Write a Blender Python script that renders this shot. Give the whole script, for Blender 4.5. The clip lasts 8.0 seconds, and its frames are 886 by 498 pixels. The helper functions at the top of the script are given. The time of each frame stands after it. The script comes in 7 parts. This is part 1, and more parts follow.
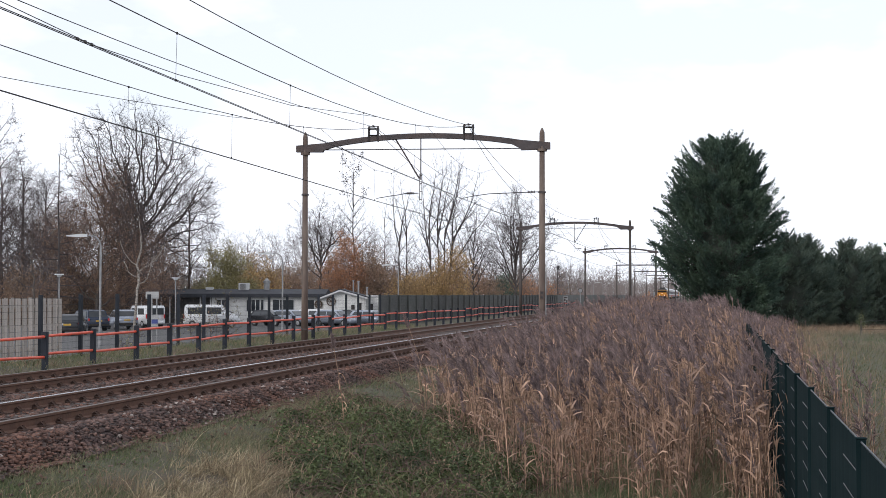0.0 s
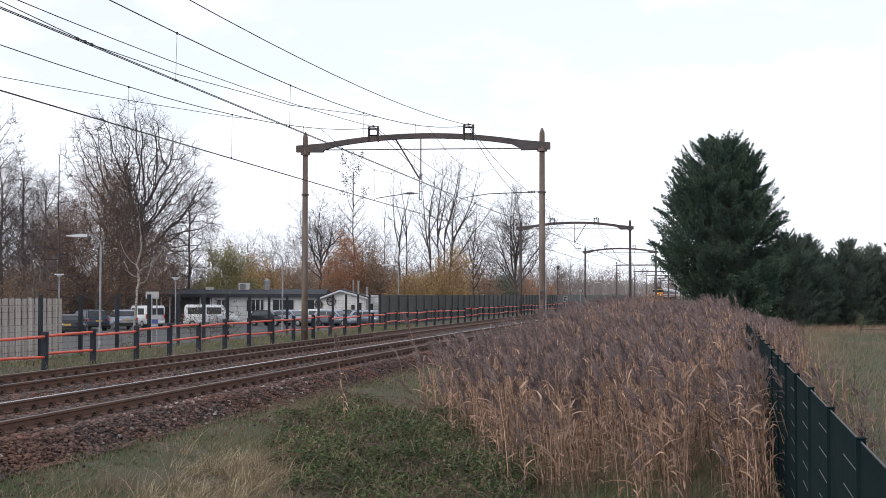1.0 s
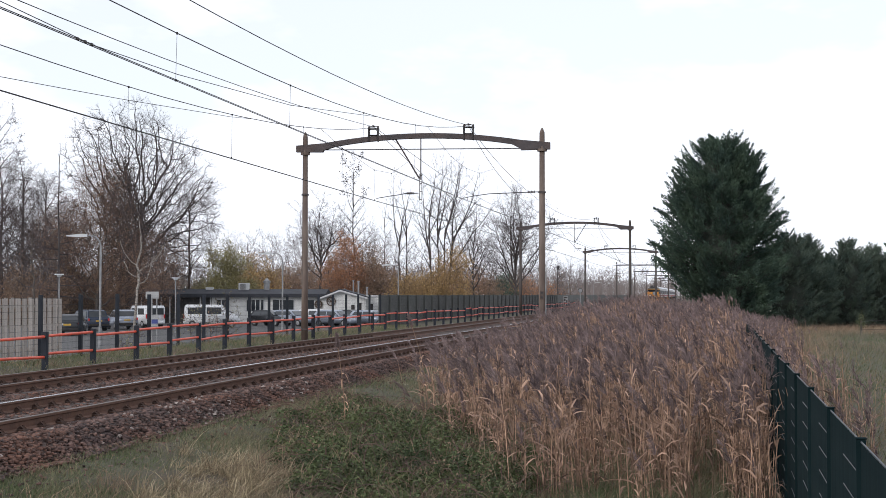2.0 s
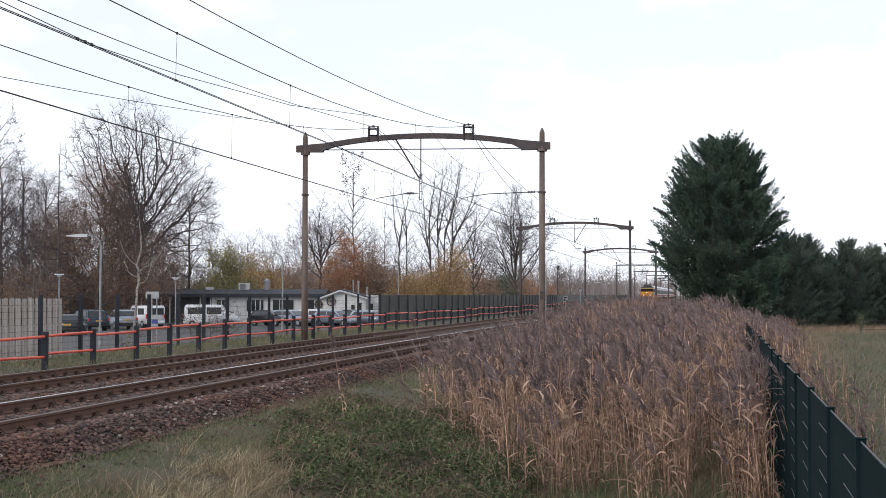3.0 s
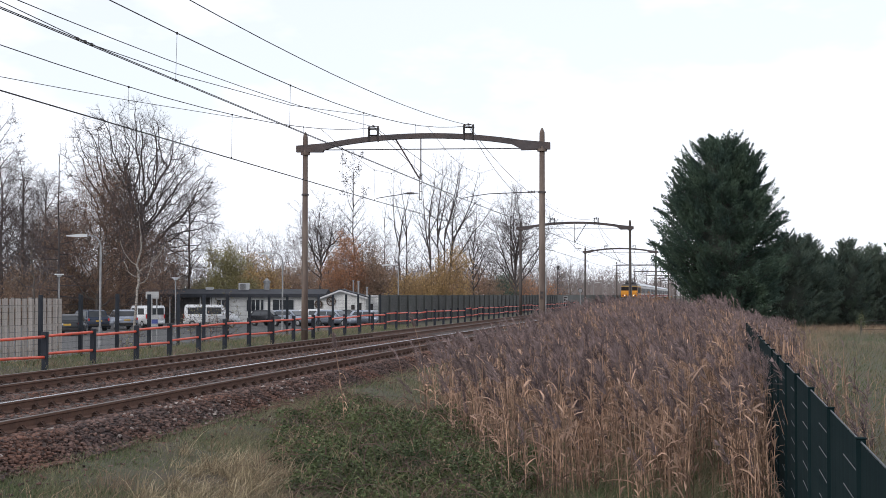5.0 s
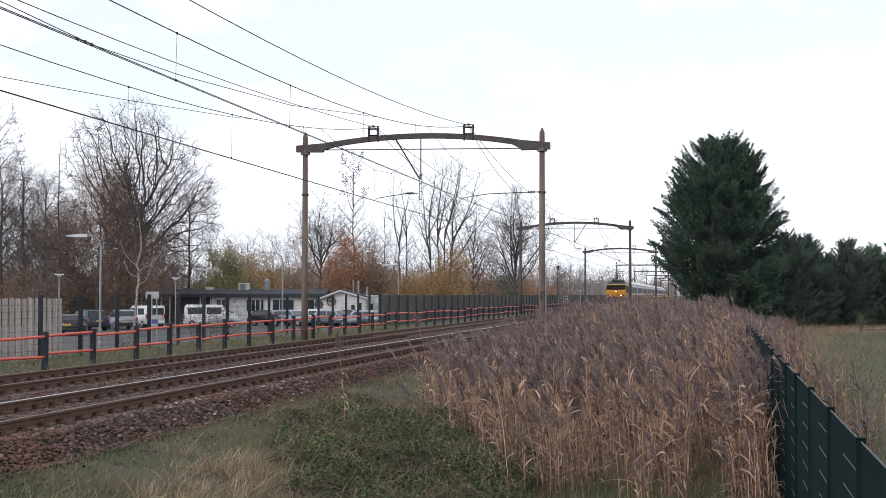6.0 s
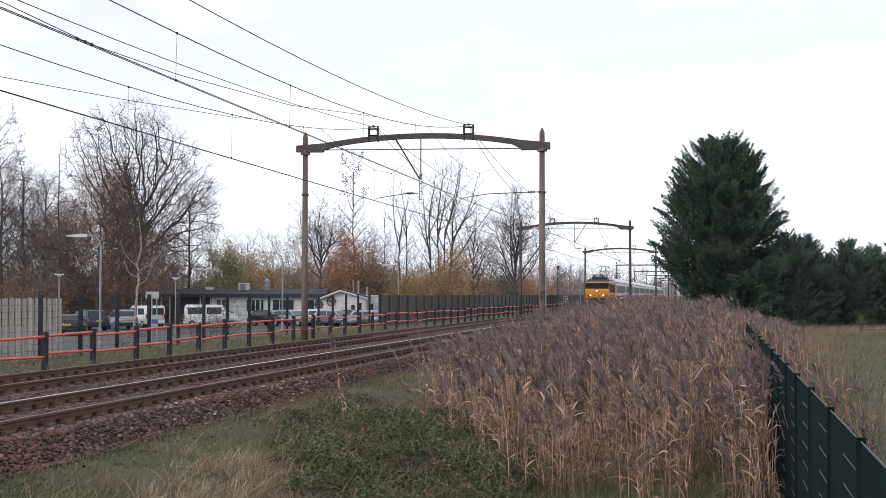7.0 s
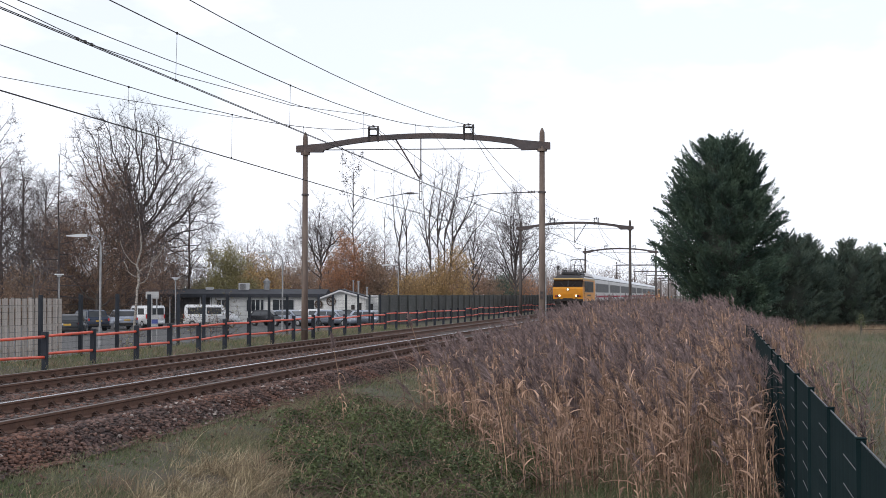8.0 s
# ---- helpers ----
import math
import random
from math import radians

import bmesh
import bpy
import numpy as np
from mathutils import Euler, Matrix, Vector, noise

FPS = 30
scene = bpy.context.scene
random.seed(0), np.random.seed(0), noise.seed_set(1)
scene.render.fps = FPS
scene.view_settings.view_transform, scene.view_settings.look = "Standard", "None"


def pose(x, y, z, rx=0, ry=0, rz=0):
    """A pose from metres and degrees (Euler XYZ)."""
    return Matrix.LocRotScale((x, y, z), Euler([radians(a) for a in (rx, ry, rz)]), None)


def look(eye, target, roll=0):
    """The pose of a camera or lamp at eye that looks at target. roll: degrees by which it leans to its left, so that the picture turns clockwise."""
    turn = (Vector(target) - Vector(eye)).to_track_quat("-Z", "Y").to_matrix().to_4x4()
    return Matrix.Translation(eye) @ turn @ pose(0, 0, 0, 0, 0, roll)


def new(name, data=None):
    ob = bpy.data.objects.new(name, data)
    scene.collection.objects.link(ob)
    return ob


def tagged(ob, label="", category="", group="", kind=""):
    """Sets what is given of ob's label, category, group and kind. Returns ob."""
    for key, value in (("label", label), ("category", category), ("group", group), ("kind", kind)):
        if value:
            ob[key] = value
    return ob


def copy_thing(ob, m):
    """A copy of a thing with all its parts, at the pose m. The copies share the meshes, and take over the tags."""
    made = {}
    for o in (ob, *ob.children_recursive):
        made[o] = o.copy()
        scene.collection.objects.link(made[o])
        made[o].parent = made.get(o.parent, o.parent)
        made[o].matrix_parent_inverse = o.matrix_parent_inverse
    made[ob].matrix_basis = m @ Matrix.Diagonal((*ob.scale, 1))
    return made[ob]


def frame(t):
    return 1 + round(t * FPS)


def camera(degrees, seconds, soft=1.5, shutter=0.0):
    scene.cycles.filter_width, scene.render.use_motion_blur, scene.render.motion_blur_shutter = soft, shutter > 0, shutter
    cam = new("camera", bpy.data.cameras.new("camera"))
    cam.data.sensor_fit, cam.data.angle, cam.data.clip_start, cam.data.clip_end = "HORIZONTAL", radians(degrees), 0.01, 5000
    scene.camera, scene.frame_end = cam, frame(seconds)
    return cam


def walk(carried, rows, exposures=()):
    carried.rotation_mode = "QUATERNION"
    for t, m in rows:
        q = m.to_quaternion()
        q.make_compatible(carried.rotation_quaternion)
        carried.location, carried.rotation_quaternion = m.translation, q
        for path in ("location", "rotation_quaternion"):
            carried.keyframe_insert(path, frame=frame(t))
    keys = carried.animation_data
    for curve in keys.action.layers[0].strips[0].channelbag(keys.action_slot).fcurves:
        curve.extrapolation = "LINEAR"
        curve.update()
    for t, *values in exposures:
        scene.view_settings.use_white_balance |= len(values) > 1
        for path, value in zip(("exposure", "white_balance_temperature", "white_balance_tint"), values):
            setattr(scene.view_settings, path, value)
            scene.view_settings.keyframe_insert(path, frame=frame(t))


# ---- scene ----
# ================= camera =================
cam = camera(33.27, 8.0, soft=0.4)
EYE = (0.0, 0.0, 1.634)
YAW, PITCH = radians(9.909), radians(1.762)
AIM = (EYE[0] - math.sin(YAW) * math.cos(PITCH) * 100, EYE[1] + math.cos(YAW) * math.cos(PITCH) * 100, EYE[2] + math.sin(PITCH) * 100)
walk(cam, [(0.0, look(EYE, AIM, 0.07)), (8.0, look(EYE, AIM, 0.07))], exposures=[(0.0, 0.02, 6280, 14.5), (8.0, 0.02, 6280, 14.5)])

# ================= sky and sun =================
world = bpy.data.worlds.new("sky")
scene.world = world
world.use_nodes = True
wn, wl = world.node_tree.nodes, world.node_tree.links
wn.clear()
SUN_EL, SUN_ROT = radians(24), radians(215)
sky_tex = wn.new("ShaderNodeTexSky")
sky_tex.sky_type = "NISHITA"
sky_tex.sun_disc = False
sky_tex.sun_elevation, sky_tex.sun_rotation = SUN_EL, SUN_ROT
sky_gain = wn.new("ShaderNodeVectorMath")
sky_gain.operation = "SCALE"
sky_gain.inputs["Scale"].default_value = 0.13
wl.new(sky_tex.outputs["Color"], sky_gain.inputs[0])
wco = wn.new("ShaderNodeTexCoord")
wmap = wn.new("ShaderNodeMapping")
wmap.inputs["Scale"].default_value = (1.0, 1.0, 2.6)
wmap.inputs["Location"].default_value = (0.63, 0.15, 0.52)
wl.new(wco.outputs["Generated"], wmap.inputs["Vector"])
wnoise = wn.new("ShaderNodeTexNoise")
wnoise.inputs["Scale"].default_value = 3.2
wnoise.inputs["Detail"].default_value = 6.0
wnoise.inputs["Roughness"].default_value = 0.56
wl.new(wmap.outputs["Vector"], wnoise.inputs["Vector"])
wramp = wn.new("ShaderNodeValToRGB")
wramp.color_ramp.elements[0].position, wramp.color_ramp.elements[0].color = 0.4, (0.72, 0.72, 0.72, 1)
wramp.color_ramp.elements[1].position, wramp.color_ramp.elements[1].color = 0.49, (1, 1, 1, 1)
# the cloud thins a little above the horizon haze
wsep = wn.new("ShaderNodeSeparateXYZ")
wl.new(wco.outputs["Generated"], wsep.inputs["Vector"])
wlow = wn.new("ShaderNodeMath")
wlow.operation = "MINIMUM"
wlow.inputs[1].default_value = 0.21
wl.new(wsep.outputs["Z"], wlow.inputs[0])
wthin = wn.new("ShaderNodeMath")
wthin.operation = "MULTIPLY_ADD"
wthin.inputs[1].default_value, wthin.inputs[2].default_value = -0.9, 0.152
wl.new(wlow.outputs[0], wthin.inputs[0])
wsum = wn.new("ShaderNodeMath")
wl.new(wnoise.outputs["Fac"], wsum.inputs[0])
wl.new(wthin.outputs[0], wsum.inputs[1])
wl.new(wsum.outputs[0], wramp.inputs["Fac"])
wmix = wn.new("ShaderNodeMix")
wmix.data_type = "RGBA"
wl.new(wramp.outputs["Color"], wmix.inputs["Factor"])
wl.new(sky_gain.outputs["Vector"], wmix.inputs["A"])
wmix.inputs["B"].default_value = (1.1, 1.145, 1.18, 1)
wbg = wn.new("ShaderNodeBackground")
wbg.inputs["Strength"].default_value = 1.0
wl.new(wmix.outputs["Result"], wbg.inputs["Color"])
wout = wn.new("ShaderNodeOutputWorld")
wl.new(wbg.outputs["Background"], wout.inputs["Surface"])

sun_data = bpy.data.lights.new("sun", "SUN")
sun_data.energy, sun_data.angle, sun_data.color = 1.1, radians(14), (1.0, 0.95, 0.88)
sun = new("sun", sun_data)
sun.matrix_world = look((math.sin(SUN_ROT) * 60 * math.cos(SUN_EL), math.cos(SUN_ROT) * 60 * math.cos(SUN_EL), 60 * math.sin(SUN_EL)), (0, 0, 0))

# ================= materials =================
def mat(name, c1, c2=None, scale=3.0, rough=0.8, metal=0.0, bump=0.0, bump_scale=None, stain=None, stain_scale=0.6, stain_amount=0.5,
        random_by="", spread=0.25, spec=0.5, stretch=(1, 1, 1), trans=0.0):
    """Two-scale procedural surface: grain between c1 and c2, stains, relief, and a brightness that differs from piece to piece."""
    m = bpy.data.materials.new(name)
    m.use_nodes = True
    nt = m.node_tree
    nd, ln = nt.nodes, nt.links
    bs = nd["Principled BSDF"]
    bs.inputs["Roughness"].default_value = rough
    bs.inputs["Metallic"].default_value = metal
    bs.inputs["Specular IOR Level"].default_value = spec
    c2 = c2 or tuple(c * 0.7 for c in c1)
    co = nd.new("ShaderNodeTexCoord")
    mp = nd.new("ShaderNodeMapping")
    mp.inputs["Scale"].default_value = stretch
    ln.new(co.outputs["Object"], mp.inputs["Vector"])
    n1 = nd.new("ShaderNodeTexNoise")
    n1.inputs["Scale"].default_value = scale
    n1.inputs["Detail"].default_value = 5
    ln.new(mp.outputs["Vector"], n1.inputs["Vector"])
    rp = nd.new("ShaderNodeValToRGB")
    rp.color_ramp.elements[0].position, rp.color_ramp.elements[1].position = 0.35, 0.65
    rp.color_ramp.elements[0].color, rp.color_ramp.elements[1].color = (*c1, 1), (*c2, 1)
    ln.new(n1.outputs["Fac"], rp.inputs["Fac"])
    colour = rp.outputs["Color"]
    if stain:
        n2 = nd.new("ShaderNodeTexNoise")
        n2.inputs["Scale"].default_value = stain_scale
        n2.inputs["Detail"].default_value = 4
        ln.new(mp.outputs["Vector"], n2.inputs["Vector"])
        r2 = nd.new("ShaderNodeValToRGB")
        r2.color_ramp.elements[0].position, r2.color_ramp.elements[1].position = 0.45, 0.62
        r2.color_ramp.elements[0].color, r2.color_ramp.elements[1].color = (0, 0, 0, 1), (stain_amount,) * 3 + (1,)
        ln.new(n2.outputs["Fac"], r2.inputs["Fac"])
        mx = nd.new("ShaderNodeMix")
        mx.data_type = "RGBA"
        ln.new(r2.outputs["Color"], mx.inputs["Factor"])
        ln.new(colour, mx.inputs["A"])
        mx.inputs["B"].default_value = (*stain, 1)
        colour = mx.outputs["Result"]
    if random_by:
        if random_by == "island":
            rnd = nd.new("ShaderNodeNewGeometry").outputs["Random Per Island"]
        else:
            rnd = nd.new("ShaderNodeObjectInfo").outputs["Random"]
        mr = nd.new("ShaderNodeMapRange")
        mr.inputs["To Min"].default_value, mr.inputs["To Max"].default_value = 1 - spread, 1 + spread
        ln.new(rnd, mr.inputs["Value"])
        sc = nd.new("ShaderNodeVectorMath")
        sc.operation = "SCALE"
        ln.new(colour, sc.inputs[0])
        ln.new(mr.outputs["Result"], sc.inputs["Scale"])
        colour = sc.outputs["Vector"]
    ln.new(colour, bs.inputs["Base Color"])
    if bump:
        nb = nd.new("ShaderNodeTexNoise")
        nb.inputs["Scale"].default_value = bump_scale or scale * 4
        nb.inputs["Detail"].default_value = 6
        ln.new(mp.outputs["Vector"], nb.inputs["Vector"])
        bp = nd.new("ShaderNodeBump")
        bp.inputs["Strength"].default_value = bump
        bp.inputs["Distance"].default_value = 0.03
        ln.new(nb.outputs["Fac"], bp.inputs["Height"])
        ln.new(bp.outputs["Normal"], bs.inputs["Normal"])
    if trans:
        tl = nd.new("ShaderNodeBsdfTranslucent")
        ln.new(colour, tl.inputs["Color"])
        ms = nd.new("ShaderNodeMixShader")
        ms.inputs["Fac"].default_value = trans
        ln.new(bs.outputs["BSDF"], ms.inputs[1])
        ln.new(tl.outputs["BSDF"], ms.inputs[2])
        ln.new(ms.outputs["Shader"], nd["Material Output"].inputs["Surface"])
    return m


def glow(name, colour, strength):
    m = bpy.data.materials.new(name)
    m.use_nodes = True
    bs = m.node_tree.nodes["Principled BSDF"]
    bs.inputs["Base Color"].default_value = (*colour, 1)
    bs.inputs["Emission Color"].default_value = (*colour, 1)
    bs.inputs["Emission Strength"].default_value = strength
    return m


def glass(name, tint=(0.02, 0.025, 0.03)):
    m = bpy.data.materials.new(name)
    m.use_nodes = True
    bs = m.node_tree.nodes["Principled BSDF"]
    bs.inputs["Base Color"].default_value = (*tint, 1)
    bs.inputs["Roughness"].default_value = 0.06
    bs.inputs["IOR"].default_value = 1.5
    return m


M_RAIL = mat("rail_rust", (0.088, 0.041, 0.026), (0.125, 0.06, 0.036), 6, 0.75, 0.0, 0.25)
M_RAILTOP = mat("rail_polished", (0.42, 0.42, 0.43), (0.3, 0.29, 0.29), 5, 0.22, 1.0, stretch=(1, 0.1, 1))
M_RAILTOP_DULL = mat("rail_worn", (0.13, 0.1, 0.085), (0.1, 0.075, 0.062), 5, 0.6, 0.0, spec=0.3, stretch=(1, 0.1, 1))
M_BALLAST = mat("ballast_bed", (0.045, 0.034, 0.031), (0.095, 0.068, 0.06), 18, 0.95, 0, 1.0, 22, stain=(0.075, 0.04, 0.028), stain_scale=0.5)
M_STONE = mat("ballast_stone", (0.142, 0.088, 0.072), (0.066, 0.044, 0.041), 5, 0.9, 0, 0.0, 30, stain=(0.16, 0.066, 0.036), stain_scale=0.5, stain_amount=0.45, random_by="island", spread=0.75)
M_STONEPIECE = mat("ballast_stone_loose", (0.15, 0.094, 0.078), (0.075, 0.05, 0.046), 9, 0.9, 0, 0.5, 60, stain=(0.17, 0.07, 0.038), stain_scale=3.0, stain_amount=0.6, random_by="object", spread=0.7)
M_STONEPALE = mat("ballast_stone_pale", (0.34, 0.29, 0.26), (0.24, 0.2, 0.18), 9, 0.9, 0, 0.5, 60, random_by="object", spread=0.4)
M_RUSTCLIP = mat("rusty_fastening", (0.085, 0.045, 0.03), (0.05, 0.03, 0.024), 20, 0.9, 0, 0.4, 80)
M_SLEEPER = mat("sleeper_concrete", (0.085, 0.066, 0.058), (0.055, 0.04, 0.035), 8, 0.9, 0, 0.4, random_by="object")
M_GROUND = mat("turf", (0.05, 0.06, 0.028), (0.1, 0.085, 0.055), 7.0, 0.95, 0, 1.0, 30, stain=(0.085, 0.062, 0.045), stain_scale=0.6, stain_amount=0.8)
M_PALEGRASS = mat("grass_pale", (0.19, 0.2, 0.125), (0.29, 0.27, 0.19), 1.5, 0.8, random_by="island", spread=0.4, trans=0.2)
M_GRASS = mat("grass_green", (0.105, 0.135, 0.06), (0.195, 0.185, 0.11), 0.5, 0.8, random_by="island", spread=0.45, trans=0.25)
M_DRYGRASS = mat("grass_dry", (0.36, 0.265, 0.175), (0.21, 0.145, 0.1), 0.9, 0.85, random_by="island", spread=0.4, trans=0.25)
M_REED = mat("reed_straw", (0.54, 0.35, 0.235), (0.2, 0.122, 0.085), 2.2, 0.8, random_by="island", spread=0.7, trans=0.12)
M_PLUME = mat("reed_plume", (0.115, 0.085, 0.085), (0.29, 0.216, 0.204), 3.0, 0.95, random_by="island", spread=0.4, trans=0.15)
M_MEADOW = mat("meadow_green", (0.08, 0.118, 0.048), (0.17, 0.155, 0.088), 0.3, 0.8, random_by="island", spread=0.4, trans=0.25)
M_REEDLEAF = mat("reed_leaf", (0.48, 0.315, 0.225), (0.22, 0.14, 0.105), 1.5, 0.8, random_by="island", spread=0.6, trans=0.15)
M_BRAMBLE = mat("bramble_leaf", (0.05, 0.071, 0.034), (0.13, 0.155, 0.068), 2.0, 0.7, spec=0.25, random_by="island", spread=0.6, trans=0.2)
M_CANE = mat("bramble_cane", (0.09, 0.05, 0.045), (0.15, 0.1, 0.07), 4, 0.8)
M_BARK = mat("bark_grey", (0.085, 0.072, 0.062), (0.14, 0.12, 0.1), 2.5, 0.95, 0, 0.6)
# dark bark, and the twigs below, raised a little in place of haze
M_BARKDARK = mat("bark_dark", (0.056, 0.047, 0.045), (0.088, 0.073, 0.068), 2.5, 0.95, 0, 0.6)
M_BIRCH = mat("bark_birch", (0.42, 0.39, 0.34), (0.18, 0.15, 0.13), 4, 0.85, 0, 0.3, stretch=(1, 1, 3))
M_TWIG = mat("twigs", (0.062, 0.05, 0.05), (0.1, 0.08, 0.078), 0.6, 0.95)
# twigs of the far wood, paled and greyed to stand in for haze
M_TWIGFAR_HAZE = mat("twigs_far_hazed", (0.2, 0.17, 0.165), (0.26, 0.22, 0.2), 0.05, 0.95)
M_CONIFER = mat("cypress_foliage", (0.053, 0.085, 0.072), (0.104, 0.152, 0.105), 0.6, 0.9, random_by="island", spread=0.3, trans=0.12, spec=0.1)
M_IVY = mat("ivy_leaf", (0.07, 0.072, 0.058), (0.115, 0.104, 0.08), 0.8, 0.9, random_by="island", spread=0.3, trans=0.12, spec=0.1)
# cypress foliage again, lightened to make up for the row's deep self-shadow
M_CONIFER_LIT = mat("cypress_foliage_lit", (0.1, 0.14, 0.118), (0.17, 0.212, 0.16), 0.8, 0.9, random_by="island", spread=0.3, trans=0.12, spec=0.1)
M_CONIFERCORE = mat("cypress_shade_core", (0.04, 0.05, 0.042), (0.058, 0.064, 0.052), 2.0, 1.0, spec=0.0)
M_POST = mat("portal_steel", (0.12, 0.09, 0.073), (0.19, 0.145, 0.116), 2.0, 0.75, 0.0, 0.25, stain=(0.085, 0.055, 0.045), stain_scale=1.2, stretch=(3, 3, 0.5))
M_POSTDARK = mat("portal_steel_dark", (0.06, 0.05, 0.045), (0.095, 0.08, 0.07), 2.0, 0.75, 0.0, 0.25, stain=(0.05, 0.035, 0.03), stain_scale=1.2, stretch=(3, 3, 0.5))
# beam steel darkened to read as backlit against the bright sky
M_BEAM = mat("beam_steel", (0.052, 0.044, 0.045), (0.085, 0.072, 0.072), 2.0, 0.75, 0.0, 0.25, stain=(0.08, 0.05, 0.04), stain_scale=1.0)
M_WIRE = mat("wire_dark", (0.03, 0.028, 0.03), (0.045, 0.04, 0.04), 3, 0.7)
M_INSUL = mat("insulator_brown", (0.035, 0.025, 0.025), (0.05, 0.035, 0.03), 6, 0.35)
M_GALV = mat("galvanised", (0.34, 0.34, 0.34), (0.24, 0.245, 0.25), 4, 0.6, 0.3)
M_FENCEPOST = mat("fence_post_paint", (0.02, 0.024, 0.031), (0.03, 0.035, 0.043), 3, 0.7, spec=0.15, random_by="object", spread=0.2)
M_REDRAIL = mat("rail_tube_orange", (0.72, 0.085, 0.035), (0.6, 0.075, 0.035), 4, 0.5, stain=(0.42, 0.14, 0.1), stain_scale=2.0, stain_amount=0.3)
M_GREENWIRE = mat("fence_wire_green", (0.05, 0.062, 0.066), (0.036, 0.046, 0.05), 4, 0.55)
M_GREENPANEL = mat("fence_slat_green", (0.008, 0.018, 0.02), (0.012, 0.023, 0.025), 2, 0.85, spec=0.03, random_by="object", spread=0.15)
M_WOODFENCE = mat("fence_board_grey", (0.4, 0.36, 0.32), (0.52, 0.47, 0.43), 3, 0.9, 0, 0.4, stretch=(4, 4, 0.4), random_by="object", spread=0.18)
M_VISOR = mat("visor_pale_yellow", (0.5, 0.33, 0.13), (0.4, 0.27, 0.12), 2, 0.5, spec=0.25)
M_YELLOW = mat("loco_yellow", (0.65, 0.262, 0.022), (0.56, 0.222, 0.02), 1.5, 0.55, spec=0.25, stain=(0.5, 0.27, 0.06), stain_scale=0.8, stain_amount=0.35)
M_DARKROOF = mat("loco_roof", (0.05, 0.047, 0.048), (0.035, 0.033, 0.034), 1.5, 0.75)
M_UNDER = mat("underframe", (0.022, 0.02, 0.02), (0.045, 0.038, 0.034), 3, 0.85)
M_GRILLE = mat("loco_side_grey", (0.1, 0.098, 0.095), (0.07, 0.068, 0.066), 2, 0.6)
M_COACH = mat("coach_light_grey", (0.5, 0.49, 0.48), (0.43, 0.42, 0.41), 0.7, 0.55, spec=0.25, stain=(0.42, 0.4, 0.38), stain_scale=0.5, stain_amount=0.4)
M_COACHROOF = mat("coach_roof", (0.6, 0.62, 0.64), (0.5, 0.51, 0.53), 0.7, 0.35, 0.2)
M_STRIPE = mat("coach_red_stripe", (0.33, 0.012, 0.04), (0.27, 0.012, 0.035), 1, 0.7, spec=0.1)
M_GLASS = glass("dark_glass")
M_TAIL = mat("tail_light_red", (0.5, 0.02, 0.02), (0.4, 0.02, 0.02), 4, 0.3)
M_TRAINGLASS = mat("train_window", (0.03, 0.032, 0.036), (0.045, 0.047, 0.05), 2, 0.5, spec=0.2)
M_WINDSCREEN = mat("cab_glass", (0.014, 0.011, 0.01), (0.02, 0.015, 0.013), 2, 0.4, spec=0.08)
M_LIGHT = glow("headlight_lit", (1.0, 0.92, 0.75), 2.5)

# ================= mesh helpers =================
def link_mesh(name, verts, faces, material, parent=None, smooth=False):
    me = bpy.data.meshes.new(name)
    verts = np.asarray(verts, dtype=np.float32).reshape(-1, 3)
    if isinstance(faces, np.ndarray):
        k = faces.shape[1]
        me.vertices.add(len(verts))
        me.vertices.foreach_set("co", verts.ravel())
        me.loops.add(faces.size)
        me.loops.foreach_set("vertex_index", faces.ravel().astype(np.int32))
        me.polygons.add(len(faces))
        me.polygons.foreach_set("loop_start", np.arange(0, faces.size, k, dtype=np.int32))
        me.polygons.foreach_set("loop_total", np.full(len(faces), k, dtype=np.int32))
        me.update(calc_edges=True)
    else:
        me.from_pydata([tuple(v) for v in verts], [], faces)
        me.update()
    if smooth:
        me.polygons.foreach_set("use_smooth", np.ones(len(me.polygons), dtype=bool))
    me.materials.append(material)
    ob = new(name, me)
    ob.parent = parent
    return ob


def part(name, bm, material, parent=None, label="", smooth=False):
    me = bpy.data.meshes.new(name)
    bm.normal_update()
    bm.to_mesh(me)
    bm.free()
    if smooth:
        me.polygons.foreach_set("use_smooth", np.ones(len(me.polygons), dtype=bool))
    me.materials.append(material)
    ob = new(name, me)
    ob.parent = parent
    if label:
        ob["label"] = label
    return ob


def same(ob, name, m, parent):
    """Another object on the same mesh."""
    o = new(name, ob.data)
    o.parent = parent
    o.matrix_basis = m
    return o


def empty(name, x=0, y=0, z=0, rz=0):
    o = new(name)
    o.matrix_basis = pose(x, y, z, 0, 0, rz)
    return o


def add_box(bm, x0, y0, z0, x1, y1, z1, bevel=0.0):
    r = bmesh.ops.create_cube(bm, size=1.0, matrix=Matrix.Translation(((x0 + x1) / 2, (y0 + y1) / 2, (z0 + z1) / 2)) @ Matrix.Diagonal((abs(x1 - x0), abs(y1 - y0), abs(z1 - z0), 1)))
    if bevel:
        edges = list({e for v in r["verts"] for e in v.link_edges})
        bmesh.ops.bevel(bm, geom=edges, offset=bevel, segments=1, affect="EDGES")
    return bm


